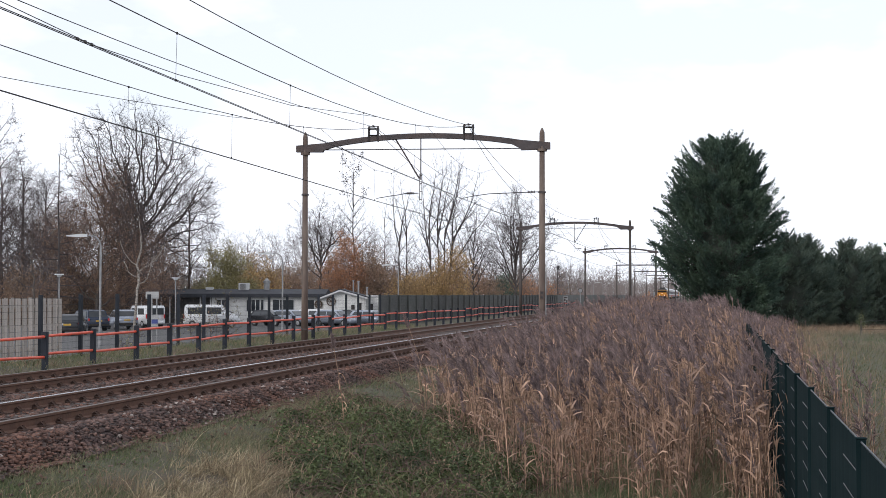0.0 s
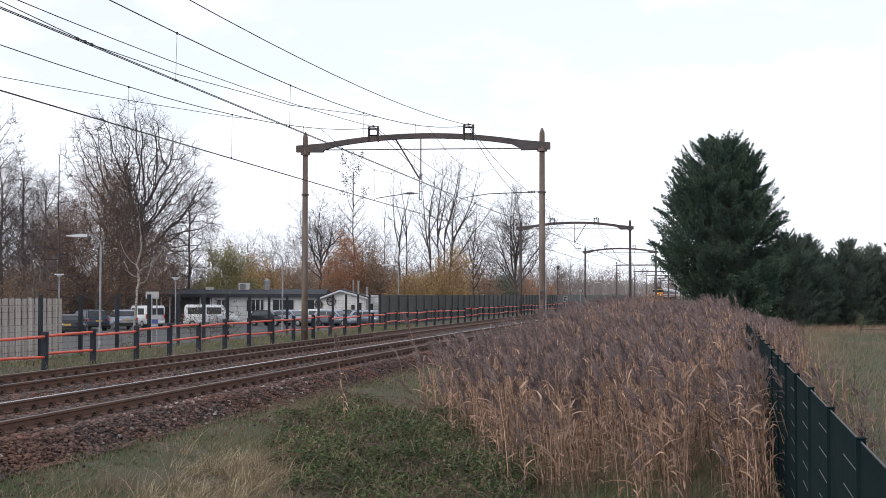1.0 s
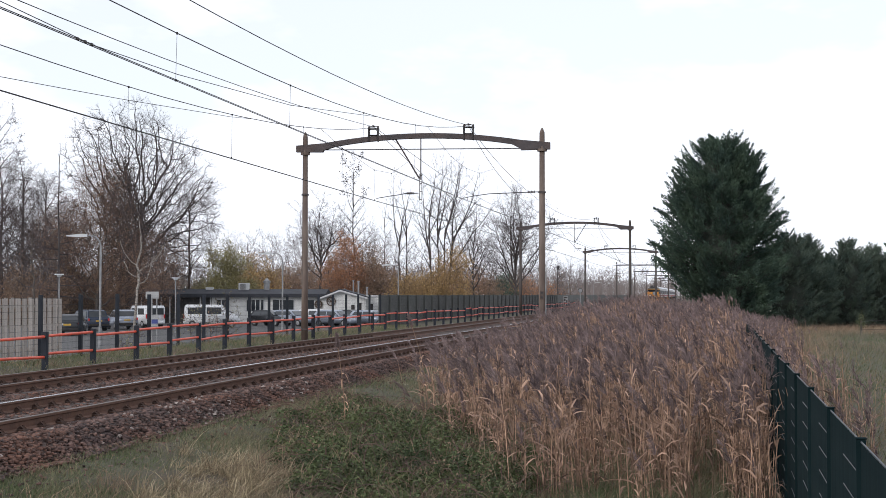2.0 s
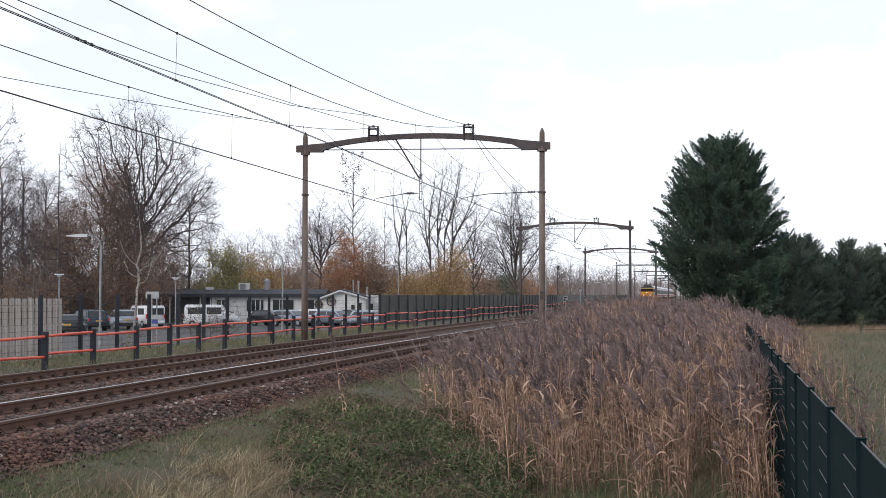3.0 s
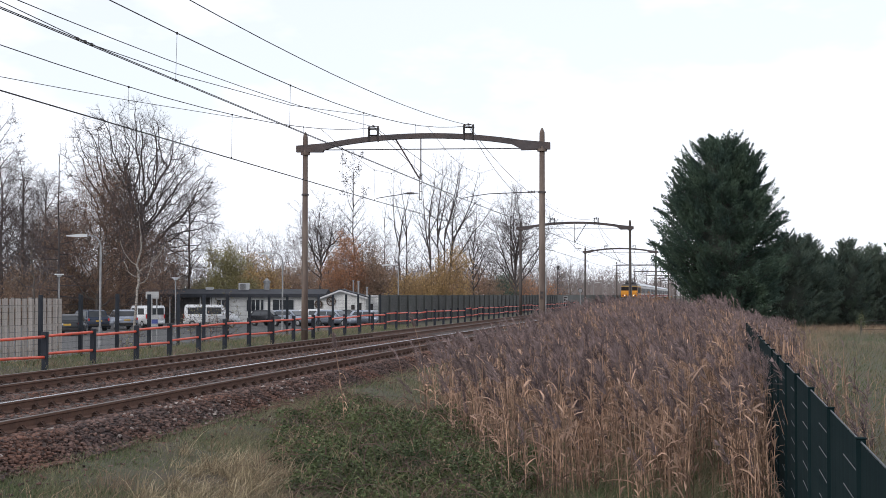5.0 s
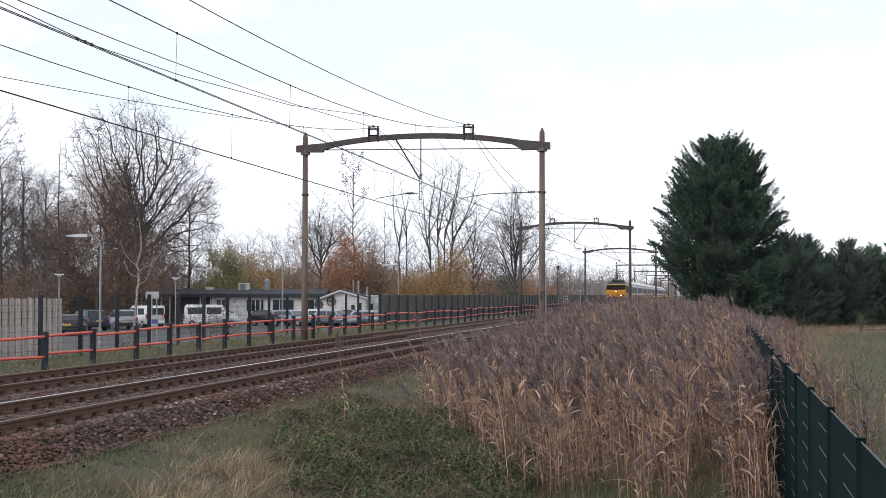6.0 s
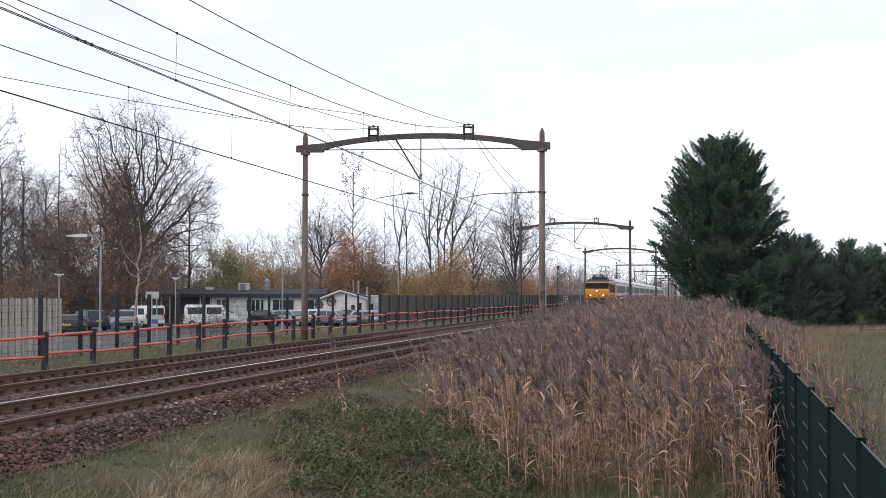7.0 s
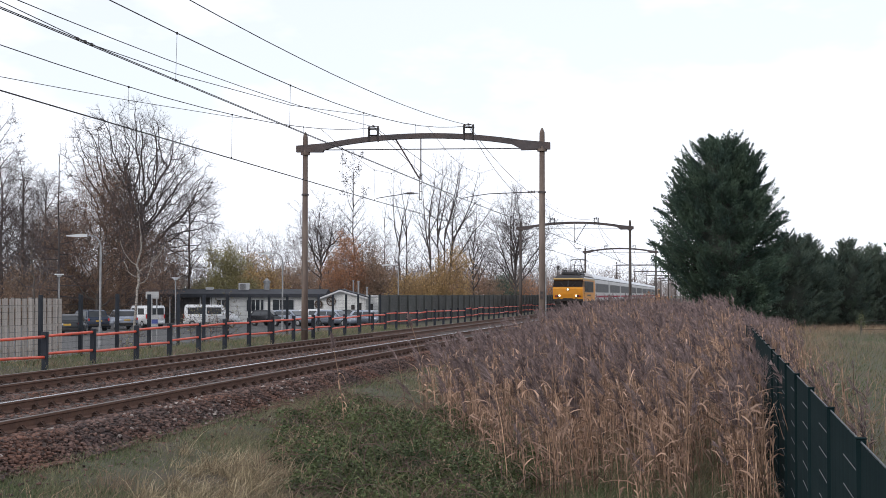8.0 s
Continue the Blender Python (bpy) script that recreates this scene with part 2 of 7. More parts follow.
def add_tube(bm, points, r0, r1=None, sides=8):
    """A tube through points, tapering from r0 to r1, closed at both ends."""
    r1 = r0 if r1 is None else r1
    pts = [Vector(p) for p in points]
    rings = []
    for i, p in enumerate(pts):
        d = (pts[min(i + 1, len(pts) - 1)] - pts[max(i - 1, 0)]).normalized()
        a = d.orthogonal().normalized() if abs(d.z) < 0.99 else Vector((1, 0, 0))
        if abs(d.z) < 0.99:
            a = d.cross(Vector((0, 0, 1))).normalized()
        b = d.cross(a)
        r = r0 + (r1 - r0) * i / (len(pts) - 1)
        rings.append([bm.verts.new(p + (a * math.cos(t) + b * math.sin(t)) * r) for t in [2 * math.pi * k / sides for k in range(sides)]])
    for ra, rb in zip(rings, rings[1:]):
        for k in range(sides):
            bm.faces.new((ra[k], ra[(k + 1) % sides], rb[(k + 1) % sides], rb[k]))
    bm.faces.new(rings[0][::-1])
    bm.faces.new(rings[-1])
    return bm


def add_profile(bm, outline, axis, a, b):
    """An outline of 2D points swept from a to b along axis 'x' or 'y'; the outline holds (other axis, z)."""
    def at(u, z, s):
        return (s, u, z) if axis == "x" else (u, s, z)
    va = [bm.verts.new(at(u, z, a)) for u, z in outline]
    vb = [bm.verts.new(at(u, z, b)) for u, z in outline]
    n = len(outline)
    for i in range(n):
        bm.faces.new((va[i], va[(i + 1) % n], vb[(i + 1) % n], vb[i]))
    bm.faces.new(va[::-1])
    bm.faces.new(vb)
    bmesh.ops.recalc_face_normals(bm, faces=bm.faces[:])
    return bm


rng = np.random.default_rng(7)


def ribbons(base, heading, droop, length, width, segs):
    """Many tapering, bending leaf blades at once. base, heading, droop: n x 3; length, width: n."""
    n = len(base)
    s = np.linspace(0, 1, segs + 1)
    line = base[:, None, :] + (heading[:, None, :] * s[None, :, None] + droop[:, None, :] * (s ** 2)[None, :, None]) * length[:, None, None]
    side = np.cross(heading, rng.normal(size=(n, 3)))
    side /= np.linalg.norm(side, axis=1, keepdims=True) + 1e-9
    w = width[:, None] * ((np.minimum(1.0, 0.55 + 1.8 * s) * (1 - s ** 2.2) + 0.04) if segs > 1 else np.array([0.55, 0.85]))[None, :]
    left = line + side[:, None, :] * w[:, :, None] / 2
    right = line - side[:, None, :] * w[:, :, None] / 2
    verts = np.stack([left, right], axis=2).reshape(-1, 3)
    k = np.arange(segs)
    quad = np.stack([2 * k, 2 * k + 1, 2 * k + 3, 2 * k + 2], axis=1)
    faces = (quad[None] + (np.arange(n) * 2 * (segs + 1))[:, None, None]).reshape(-1, 4)
    return verts, faces


def blades(base, heading, droop, length, width):
    """Many small pointed blades at once, one triangle each."""
    n = len(base)
    side = np.cross(heading, rng.normal(size=(n, 3)))
    side *= width[:, None] * 0.5 / (np.linalg.norm(side, axis=1, keepdims=True) + 1e-9)
    tip = base + (heading + droop) * length[:, None]
    low = base + (heading * 0.2) * length[:, None]
    verts = np.stack([low - side, low + side, tip], axis=1).reshape(-1, 3)
    return verts, np.arange(3 * n).reshape(n, 3)


def rods(p0, p1, r0, r1, sides=3):
    """Many straight tapering rods at once."""
    n = len(p0)
    d = p1 - p0
    d = d / (np.linalg.norm(d, axis=1, keepdims=True) + 1e-9)
    ref = np.where(np.abs(d[:, 2:3]) > 0.9, np.array([[1.0, 0, 0]]), np.array([[0, 0, 1.0]]))
    a = np.cross(d, ref)
    a /= np.linalg.norm(a, axis=1, keepdims=True) + 1e-9
    b = np.cross(d, a)
    t = np.arange(sides) * 2 * np.pi / sides
    ring = a[:, None, :] * np.cos(t)[None, :, None] + b[:, None, :] * np.sin(t)[None, :, None]
    v = np.concatenate([p0[:, None, :] + ring * r0[:, None, None], p1[:, None, :] + ring * r1[:, None, None]], axis=1).reshape(-1, 3)
    k = np.arange(sides)
    q = np.stack([k, (k + 1) % sides, sides + (k + 1) % sides, sides + k], axis=1)
    f = (q[None] + (np.arange(n) * 2 * sides)[:, None, None]).reshape(-1, 4)
    return v, f


def joined(pieces):
    vs, fs, off = [], [], 0
    for v, f in pieces:
        vs.append(v)
        fs.append(f + off)
        off += len(v)
    return np.concatenate(vs), np.concatenate(fs)

def tris(pair):
    """Quads cut into triangles."""
    v, f = pair
    return (v, f) if f.shape[1] == 3 else (v, np.concatenate([f[:, [0, 1, 2]], f[:, [0, 2, 3]]]))

# ================= the lie of the land =================
TRACK_NEAR, TRACK_FAR = -9.6, -13.13
PORTALS = [-15.0, 59.74, 134.2, 210.0, 288.8, 367.0, 443.0, 519.0, 595.0, 671.0, 747.0, 823.0, 899.0, 975.0]
CROSS_X = np.array([-4000, -60, -32, -26, -20.5, -18, -15.9, -7.85, -7.0, -5.0, -3.0, 1.0, 3.0, 20, 60, 4000.0])
CROSS_Z = np.array([-1.35, -1.35, -1.3, -1.2, -0.4, -0.32, -0.42, -0.43, -0.6, -1.0, -1.26, -1.28, -1.3, -1.35, -1.35, -1.35])


def ground_z(x, y):
    return np.interp(x, CROSS_X, CROSS_Z)


def build_ground():
    xs = np.unique(np.concatenate([np.array([-3000, -1500, -700, -350, -200, -120, -80]), np.arange(-60, -26, 2.0), np.arange(-26, 12, 0.5), np.arange(12, 40, 2.0), np.array([45, 60, 90, 150, 300, 700, 1500, 3000])]))
    ys = np.unique(np.concatenate([np.array([-3000, -800, -200, -60, -20]), np.arange(0, 12, 1.0), np.arange(12, 45, 0.5), np.arange(45, 160, 2.5), np.array([200, 260, 340, 450, 600, 900, 1500, 3000, 4900.0])]))
    gx, gy = np.meshgrid(xs, ys, indexing="ij")
    gz = ground_z(gx, gy)
    rough = np.zeros_like(gz)
    for amp, fx, fy, p in ((0.035, 1.3, 0.9, 0.3), (0.025, 2.7, 2.1, 1.7), (0.02, 4.1, 5.3, 2.9)):
        rough += amp * np.sin(fx * gx + p + 0.6 * np.sin(fy * gy * 0.5)) * np.sin(fy * gy + 2 * p)
    keep = ((gx > -16.2) & (gx < -7.7)) | (gx < -27)
    gz = gz + np.where(keep, -0.03, rough) * (np.abs(gx) < 50)
    gz = np.where((gx > -15.5) & (gx < -8.3), -0.75, gz)
    v = np.stack([gx, gy, gz], axis=-1).reshape(-1, 3)
    nx, ny = len(xs), len(ys)
    i, j = np.meshgrid(np.arange(nx - 1), np.arange(ny - 1), indexing="ij")
    a = (i * ny + j).ravel()
    f = np.stack([a, a + ny, a + ny + 1, a + 1], axis=1)
    return tagged(link_mesh("ground", v, f, M_GROUND, smooth=True), "flat grassy ground with bare earth patches", "ground", kind="structure")


def build_ballast():
    bm = bmesh.new()
    add_profile(bm, [(-16.0, -0.46), (-15.2, -0.22), (-14.5, -0.165), (-11.8, -0.17), (-11.36, -0.2), (-10.9, -0.17), (-8.3, -0.165), (-7.82, -0.46), (-7.82, -0.95), (-16.0, -0.95)], "y", -30, 2500)
    bed = tagged(part("ballast", bm, M_BALLAST), "brown crushed stone ballast bed under the tracks", "ballast", kind="structure")
    # loose stones on the bed and its shoulder
    base = np.array([(1, 0, 0), (-1, 0, 0), (0, 1, 0), (0, -1, 0), (0, 0, 1), (0, 0, -1)]) * 1.15
    tri = np.array([(a, b, c) if (a + b + c) % 2 else (b, a, c) for a in (0, 1) for b in (2, 3) for c in (4, 5)])
    tilt = np.array(Euler((0.6, 0.5, 0)).to_matrix())
    base = base @ tilt.T
    def scatter(n, x0, x1, y0, y1, s0, s1, power=1.0):
        x = rng.uniform(x0, x1, n)
        y = y0 + (y1 - y0) * rng.uniform(0, 1, n) ** power
        prof_x = [-16.0, -15.2, -14.5, -11.8, -11.36, -10.9, -8.3, -7.82, -7.3]
        prof_z = [-0.44, -0.22, -0.165, -0.17, -0.2, -0.17, -0.165, -0.43, -0.52]
        z = np.interp(x, prof_x, prof_z)
        size = rng.uniform(s0, s1, n)
        return np.stack([x, y, z + size * 0.18], axis=1), size
    sets = [scatter(16000, -8.65, -7.72, 13, 48, 0.017, 0.042, 1.35), scatter(3500, -8.5, -7.65, 48, 90, 0.025, 0.042),
            scatter(12000, -10.9, -8.5, 14, 60, 0.018, 0.042, 1.2), scatter(8500, -12.4, -10.5, 20, 65, 0.018, 0.042, 1.2), scatter(7000, -15.6, -12.3, 24, 70, 0.02, 0.044)]
    sets.append(scatter(500, -7.75, -7.2, 14, 45, 0.014, 0.03))
    pos = np.concatenate([s[0] for s in sets])
    size = np.concatenate([s[1] for s in sets])
    # keep the rails and the sleepers clear
    ok = np.ones(len(pos), bool)
    for c in (TRACK_NEAR, TRACK_FAR):
        for r in (c - 0.7525, c + 0.7525):
            ok &= np.abs(pos[:, 0] - r) > 0.11
    pos, size = pos[ok], size[ok]
    cut = rng.uniform(0.55, 1.35, (len(pos), len(base), 1))
    squash = rng.uniform(0.55, 1.3, (len(pos), 1, 3)) * np.array([1.1, 1.1, 0.72])
    ang = rng.uniform(0, 2 * np.pi, len(pos))
    ca, sa = np.cos(ang), np.sin(ang)
    loc = base[None] * cut * squash
    rot = np.stack([loc[..., 0] * ca[:, None] - loc[..., 1] * sa[:, None], loc[..., 0] * sa[:, None] + loc[..., 1] * ca[:, None], loc[..., 2]], axis=-1)
    v = (rot * size[:, None, None] + pos[:, None, :]).reshape(-1, 3)
    f = (tri[None] + (np.arange(len(pos)) * len(base))[:, None, None]).reshape(-1, 3)
    tagged(link_mesh("ballast_stones", v, f, M_STONE), "loose brown and grey crushed stones beside the rails", "ballast stones", kind="stuff")
    # the stones that lie loose on top of the near shoulder
    shapes = []
    for k in range(8):
        bm = bmesh.new()
        bmesh.ops.create_cube(bm, size=1.45)
        bmesh.ops.bisect_plane(bm, geom=bm.verts[:] + bm.edges[:] + bm.faces[:], plane_co=(0.45, 0.35, 0.3), plane_no=(random.uniform(0.4, 1), random.uniform(0.2, 1), random.uniform(0.3, 1)), clear_outer=True)
        bmesh.ops.holes_fill(bm, edges=bm.edges[:])
        for v in bm.verts:
            v.co *= random.uniform(0.72, 1.15)
            v.co.z *= 0.68
            v.co.x *= 1.15
        bmesh.ops.triangulate(bm, faces=bm.faces[:])
        shapes.append(bm)
    firsts = [part("stone", bm, M_STONEPALE if k == 7 else M_STONEPIECE, bed) for k, bm in enumerate(shapes)]
    for i in range(300):
        x, y = random.uniform(-8.6, -7.74), 14.5 + 9.0 * random.random() ** 0.9
        z = float(np.interp(x, [-8.3, -7.82], [-0.165, -0.42]))
        r = random.uniform(0.018, 0.034)
        m = pose(x, y, z + r * 0.55, random.uniform(-25, 25), random.uniform(-5, 40), random.uniform(0, 360)) @ Matrix.Diagonal((r, r, r, 1))
        if i > 235:
            y = 23.0 + 8.0 * random.random()
            r *= 1.1
            m = pose(x, y, z + r * 0.55, random.uniform(-25, 25), random.uniform(-5, 40), random.uniform(0, 360)) @ Matrix.Diagonal((r, r, r, 1))
            same(firsts[7], "stone", m, bed)
        elif i < 8:
            firsts[i].matrix_basis = m
        else:
            same(firsts[min(7, random.randrange(9))] if random.random() < 0.5 else firsts[random.randrange(7)], "stone", m, bed)
    return bed


RAIL_OUTLINE = [(-0.036, 0.0), (-0.036, -0.03), (-0.01, -0.045), (-0.009, -0.125), (-0.07, -0.15), (-0.07, -0.16), (0.07, -0.16), (0.07, -0.15), (0.009, -0.125), (0.01, -0.045), (0.036, -0.03), (0.036, 0.0)]


def build_track(cx, tops):
    """One track: two rails, their sleepers and fastenings."""
    for off, top in ((-0.7525, tops[0]), (0.7525, tops[1])):
        rail = empty("rail", cx + off, 0, 0)
        bm = bmesh.new()
        add_profile(bm, [(u, z) for u, z in RAIL_OUTLINE], "y", -30, 2400)
        part("rail_body", bm, M_RAIL, rail)
        bm = bmesh.new()
        add_profile(bm, [(-0.032, 0.004), (0.032, 0.004), (0.036, -0.001), (-0.036, -0.001)], "y", -30, 2400)
        part("running_surface", bm, top, rail, "polished running surface" if top is M_RAILTOP else "worn running surface")
        tagged(rail, "rusty brown steel rail with a worn running surface on concrete sleepers", "rail", "railway rails")
    bm = bmesh.new()
    add_profile(bm, [(-0.13, -0.185), (-0.1, -0.158), (0.1, -0.158), (0.13, -0.185), (0.14, -0.33), (-0.14, -0.33)], "x", -1.26, 1.26)
    clips = bmesh.new()
    for off in (0.0,):
        for sgn in (1,):
            add_box(clips, off + sgn * 0.105 - 0.045, -0.09, -0.165, off + sgn * 0.105 + 0.045, 0.09, -0.125)
            for e in (-0.04, 0.04):
                add_tube(clips, [(off + sgn * 0.045, e, -0.13), (off + sgn * 0.085, e, -0.085), (off + sgn * 0.13, e * 0.6, -0.13)], 0.016, None, 4)
            add_tube(clips, [(off + sgn * 0.1, 0, -0.14), (off + sgn * 0.1, 0, -0.075)], 0.02, None, 5)
    row = empty("sleeper_row", cx, 0, 0)
    y = 14.0
    i = 0
    first = part("sleeper", bm, M_SLEEPER, row)
    first.matrix_basis = pose(0, y, 0)
    grip = part("rail_fastening", clips, M_RUSTCLIP, first, "rusty rail clips")
    grip.matrix_basis = pose(0.7525, 0, 0)
    spots = [pose(0.7525, 0, 0), pose(0.7525, 0, 0, 0, 0, 180), pose(-0.7525, 0, 0), pose(-0.7525, 0, 0, 0, 0, 180)]
    for m in spots[1:]:
        same(grip, "rail_fastening", m, first)
    while i < 150:
        y += 0.6
        i += 1
        s = same(first, "sleeper", pose(random.uniform(-0.01, 0.01), y + random.uniform(-0.015, 0.015), 0, 0, 0, random.uniform(-0.4, 0.4)), row)
        if i < 80:
            for m in spots:
                same(grip, "rail_fastening", m, s)
    tagged(row, "row of worn concrete sleepers half sunk in ballast", "sleepers", "sleepers of the two tracks")


def build_portal(y, arched=True, flip=False):
    """Posts, beam, hanger and arms. flip: the arms reach the other way, as on every second portal."""
    cx = -11.365
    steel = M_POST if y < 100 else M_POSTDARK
    p = empty("catenary_portal", cx, y, 0)
    wl_, wr_ = 4.9, 5.0
    for x, zb in ((-wl_, -0.55), (wr_, -1.25)):
        bm = bmesh.new()
        add_tube(bm, [(x, 0, zb), (x, 0, 2.0), (x, 0, 7.5)], 0.155, 0.11, 12)
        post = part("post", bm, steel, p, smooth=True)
        if arched:
            bm = bmesh.new()
            for (za, ra), (zc, rc) in zip([(7.44, 0.2), (7.52, 0.118), (8.2, 0.105), (8.33, 0.06)], [(7.54, 0.2), (8.2, 0.105), (8.33, 0.06), (8.4, 0.02)]):
                add_tube(bm, [(x, 0, za), (x, 0, zc)], ra, rc, 10)
            part("pinnacle", bm, steel, post)
        else:
            bm = bmesh.new()
            add_tube(bm, [(x, 0, 7.6), (x, 0, 8.0)], 0.12, 0.1, 10)
            part("post_cap", bm, steel, post)
        bm = bmesh.new()
        for zc in (0.15, 5.75):
            add_tube(bm, [(x, 0, zc), (x, 0, zc + 0.07)], 0.16, 0.155, 12)
        part("clamp_band", bm, M_BEAM, post)
        if x > 0:
            bm = bmesh.new()
            add_box(bm, x - 0.07, -0.165, 1.45, x + 0.07, -0.15, 1.78)
            plate = part("plate", bm, M_SLEEPER, post, "pale number plate with dark bars")
            for zz in (1.48, 1.66):
                bm = bmesh.new()
                add_box(bm, x - 0.045, -0.175, zz + 0.02, x + 0.045, -0.164, zz + 0.09)
                part("print_bar", bm, M_WIRE, plate)
            bm = bmesh.new()
            add_tube(bm, [(x + 0.16, -0.05, -0.9), (x + 0.15, -0.05, 2.5)], 0.025, None, 6)
            part("cable_duct", bm, M_GALV, post)
    bm = bmesh.new()
    if arched:
        n = 24
        tops, bots = [], []
        for i in range(n + 1):
            u = -1 + 2 * i / n
            x = 0.05 + u * 4.95
            arch = 1 - u * u
            zt = 7.76 + 0.5 * arch
            depth = 0.26 - 0.05 * min(1, arch * 1.6)
            tops.append((x, zt))
            bots.append((x, zt - depth))
        outline = [(-5.27, 7.83)] + [t for t in tops if abs(t[0] - 0.05) < 4.5] + [(5.33, 7.8), (5.33, 7.52)] + [(4.15, 7.5), (4.1, 7.58)] + [b for b in reversed(bots) if abs(b[0] - 0.05) < 3.95] + [(-4.1, 7.62), (-4.15, 7.54), (-5.27, 7.56)]
        add_profile(bm, outline, "y", -0.11, 0.11)
    else:
        add_box(bm, -5.1, -0.1, 7.28, 5.2, 0.1, 7.5, 0.02)
    beam = part("beam", bm, M_BEAM, p)
    if arched:
        bm = bmesh.new()
        add_tube(bm, [(-4.2, 0, 7.64), (4.2, 0, 7.58)], 0.022, None, 6)
        part("tie_rod", bm, M_WIRE, p)
    ztop = 8.3 if arched else 7.5
    for cxx in (-1.995, 1.985):
        bm = bmesh.new()
        zt, zb = ztop + 0.16, ztop - 0.34
        for xs in (-0.19, 0.19):
            add_box(bm, cxx + xs - 0.018, -0.15, zb - 0.01, cxx + xs + 0.018, 0.15, zt + 0.01)
        add_box(bm, cxx - 0.22, -0.15, zt, cxx + 0.22, 0.15, zt + 0.035)
        add_box(bm, cxx - 0.2, -0.15, zt - 0.26, cxx + 0.2, 0.15, zt - 0.235)
        fr = part("wire_bracket", bm, M_WIRE, p)
        for xs in (-0.19, 0.19):
            bm = bmesh.new()
            for k in range(3):
                add_tube(bm, [(cxx + xs, 0, zt + 0.03 + 0.034 * k), (cxx + xs, 0, zt + 0.066 + 0.034 * k)], 0.055 - 0.01 * k, 0.04, 8)
            part("insulator", bm, M_INSUL, fr)
        bm = bmesh.new()
        add_tube(bm, [(cxx - 0.19, 0, zt + 0.08), (cxx - 0.08, 0, zt + 0.13), (cxx + 0.08, 0, zt + 0.13), (cxx + 0.19, 0, zt + 0.08)], 0.02, 0.02, 6)
        add_box(bm, cxx - 0.035, -0.1, zt + 0.11, cxx + 0.035, 0.1, zt + 0.17, 0.012)
        part("wire_saddle", bm, M_INSUL, fr)
    # middle hanger with its strut, and the registration arms
    bm = bmesh.new()
    add_box(bm, -0.02, -0.03, 6.35, 0.02, 0.03, 8.05, 0.004)
    for xs in (-0.055, 0.037):
        add_box(bm, xs, -0.03, 5.5, xs + 0.018, 0.03, 6.6)
    for k in range(4):
        add_box(bm, -0.045, -0.012, 5.52 + 0.33 * k, 0.045, 0.012, 5.55 + 0.33 * k)
    part("hanger", bm, M_BEAM, p)
    side = 1 if flip else -1
    bm = bmesh.new()
    add_tube(bm, [(side * 1.08, 0, 8.08), (side * 0.06, 0, 6.4)], 0.034, None, 6)
    part("strut", bm, M_BEAM, p)
    arms = ((-4.9, TRACK_FAR - cx + 0.12), (0.0, TRACK_NEAR - cx + 0.12)) if flip else ((0.0, TRACK_FAR - cx - 0.1), (5.0, TRACK_NEAR - cx + 0.1))
    for x0, x1 in arms:
        w = side
        bm = bmesh.new()
        add_tube(bm, [(x0 + w * 0.1, 0, 5.8), (x0 + w * 0.62, 0, 5.79), (x1 - w * 0.95, 0, 5.74), (x1 - w * 0.5, 0, 5.68), (x1, 0, 5.6)], 0.022, 0.016, 6)
        arm = part("registration_arm", bm, M_WIRE, p)
        bm = bmesh.new()
        for k in range(5):
            add_tube(bm, [(x0 + w * (0.3 + 0.06 * k), 0, 5.8), (x0 + w * (0.335 + 0.06 * k), 0, 5.8)], 0.062, 0.048, 8)
        part("insulator", bm, M_INSUL, arm)
    kind = "arched" if arched else "flat"
    tagged(p, f"weathered brown steel catenary portal with {kind} beam spanning both tracks", "catenary portal", "catenary portals")
    return p


def sag(y0, y1, z_end, z_mid, power=2.0):
    return lambda y: z_mid + (z_end - z_mid) * abs((y - (y0 + y1) / 2) / ((y1 - y0) / 2)) ** power


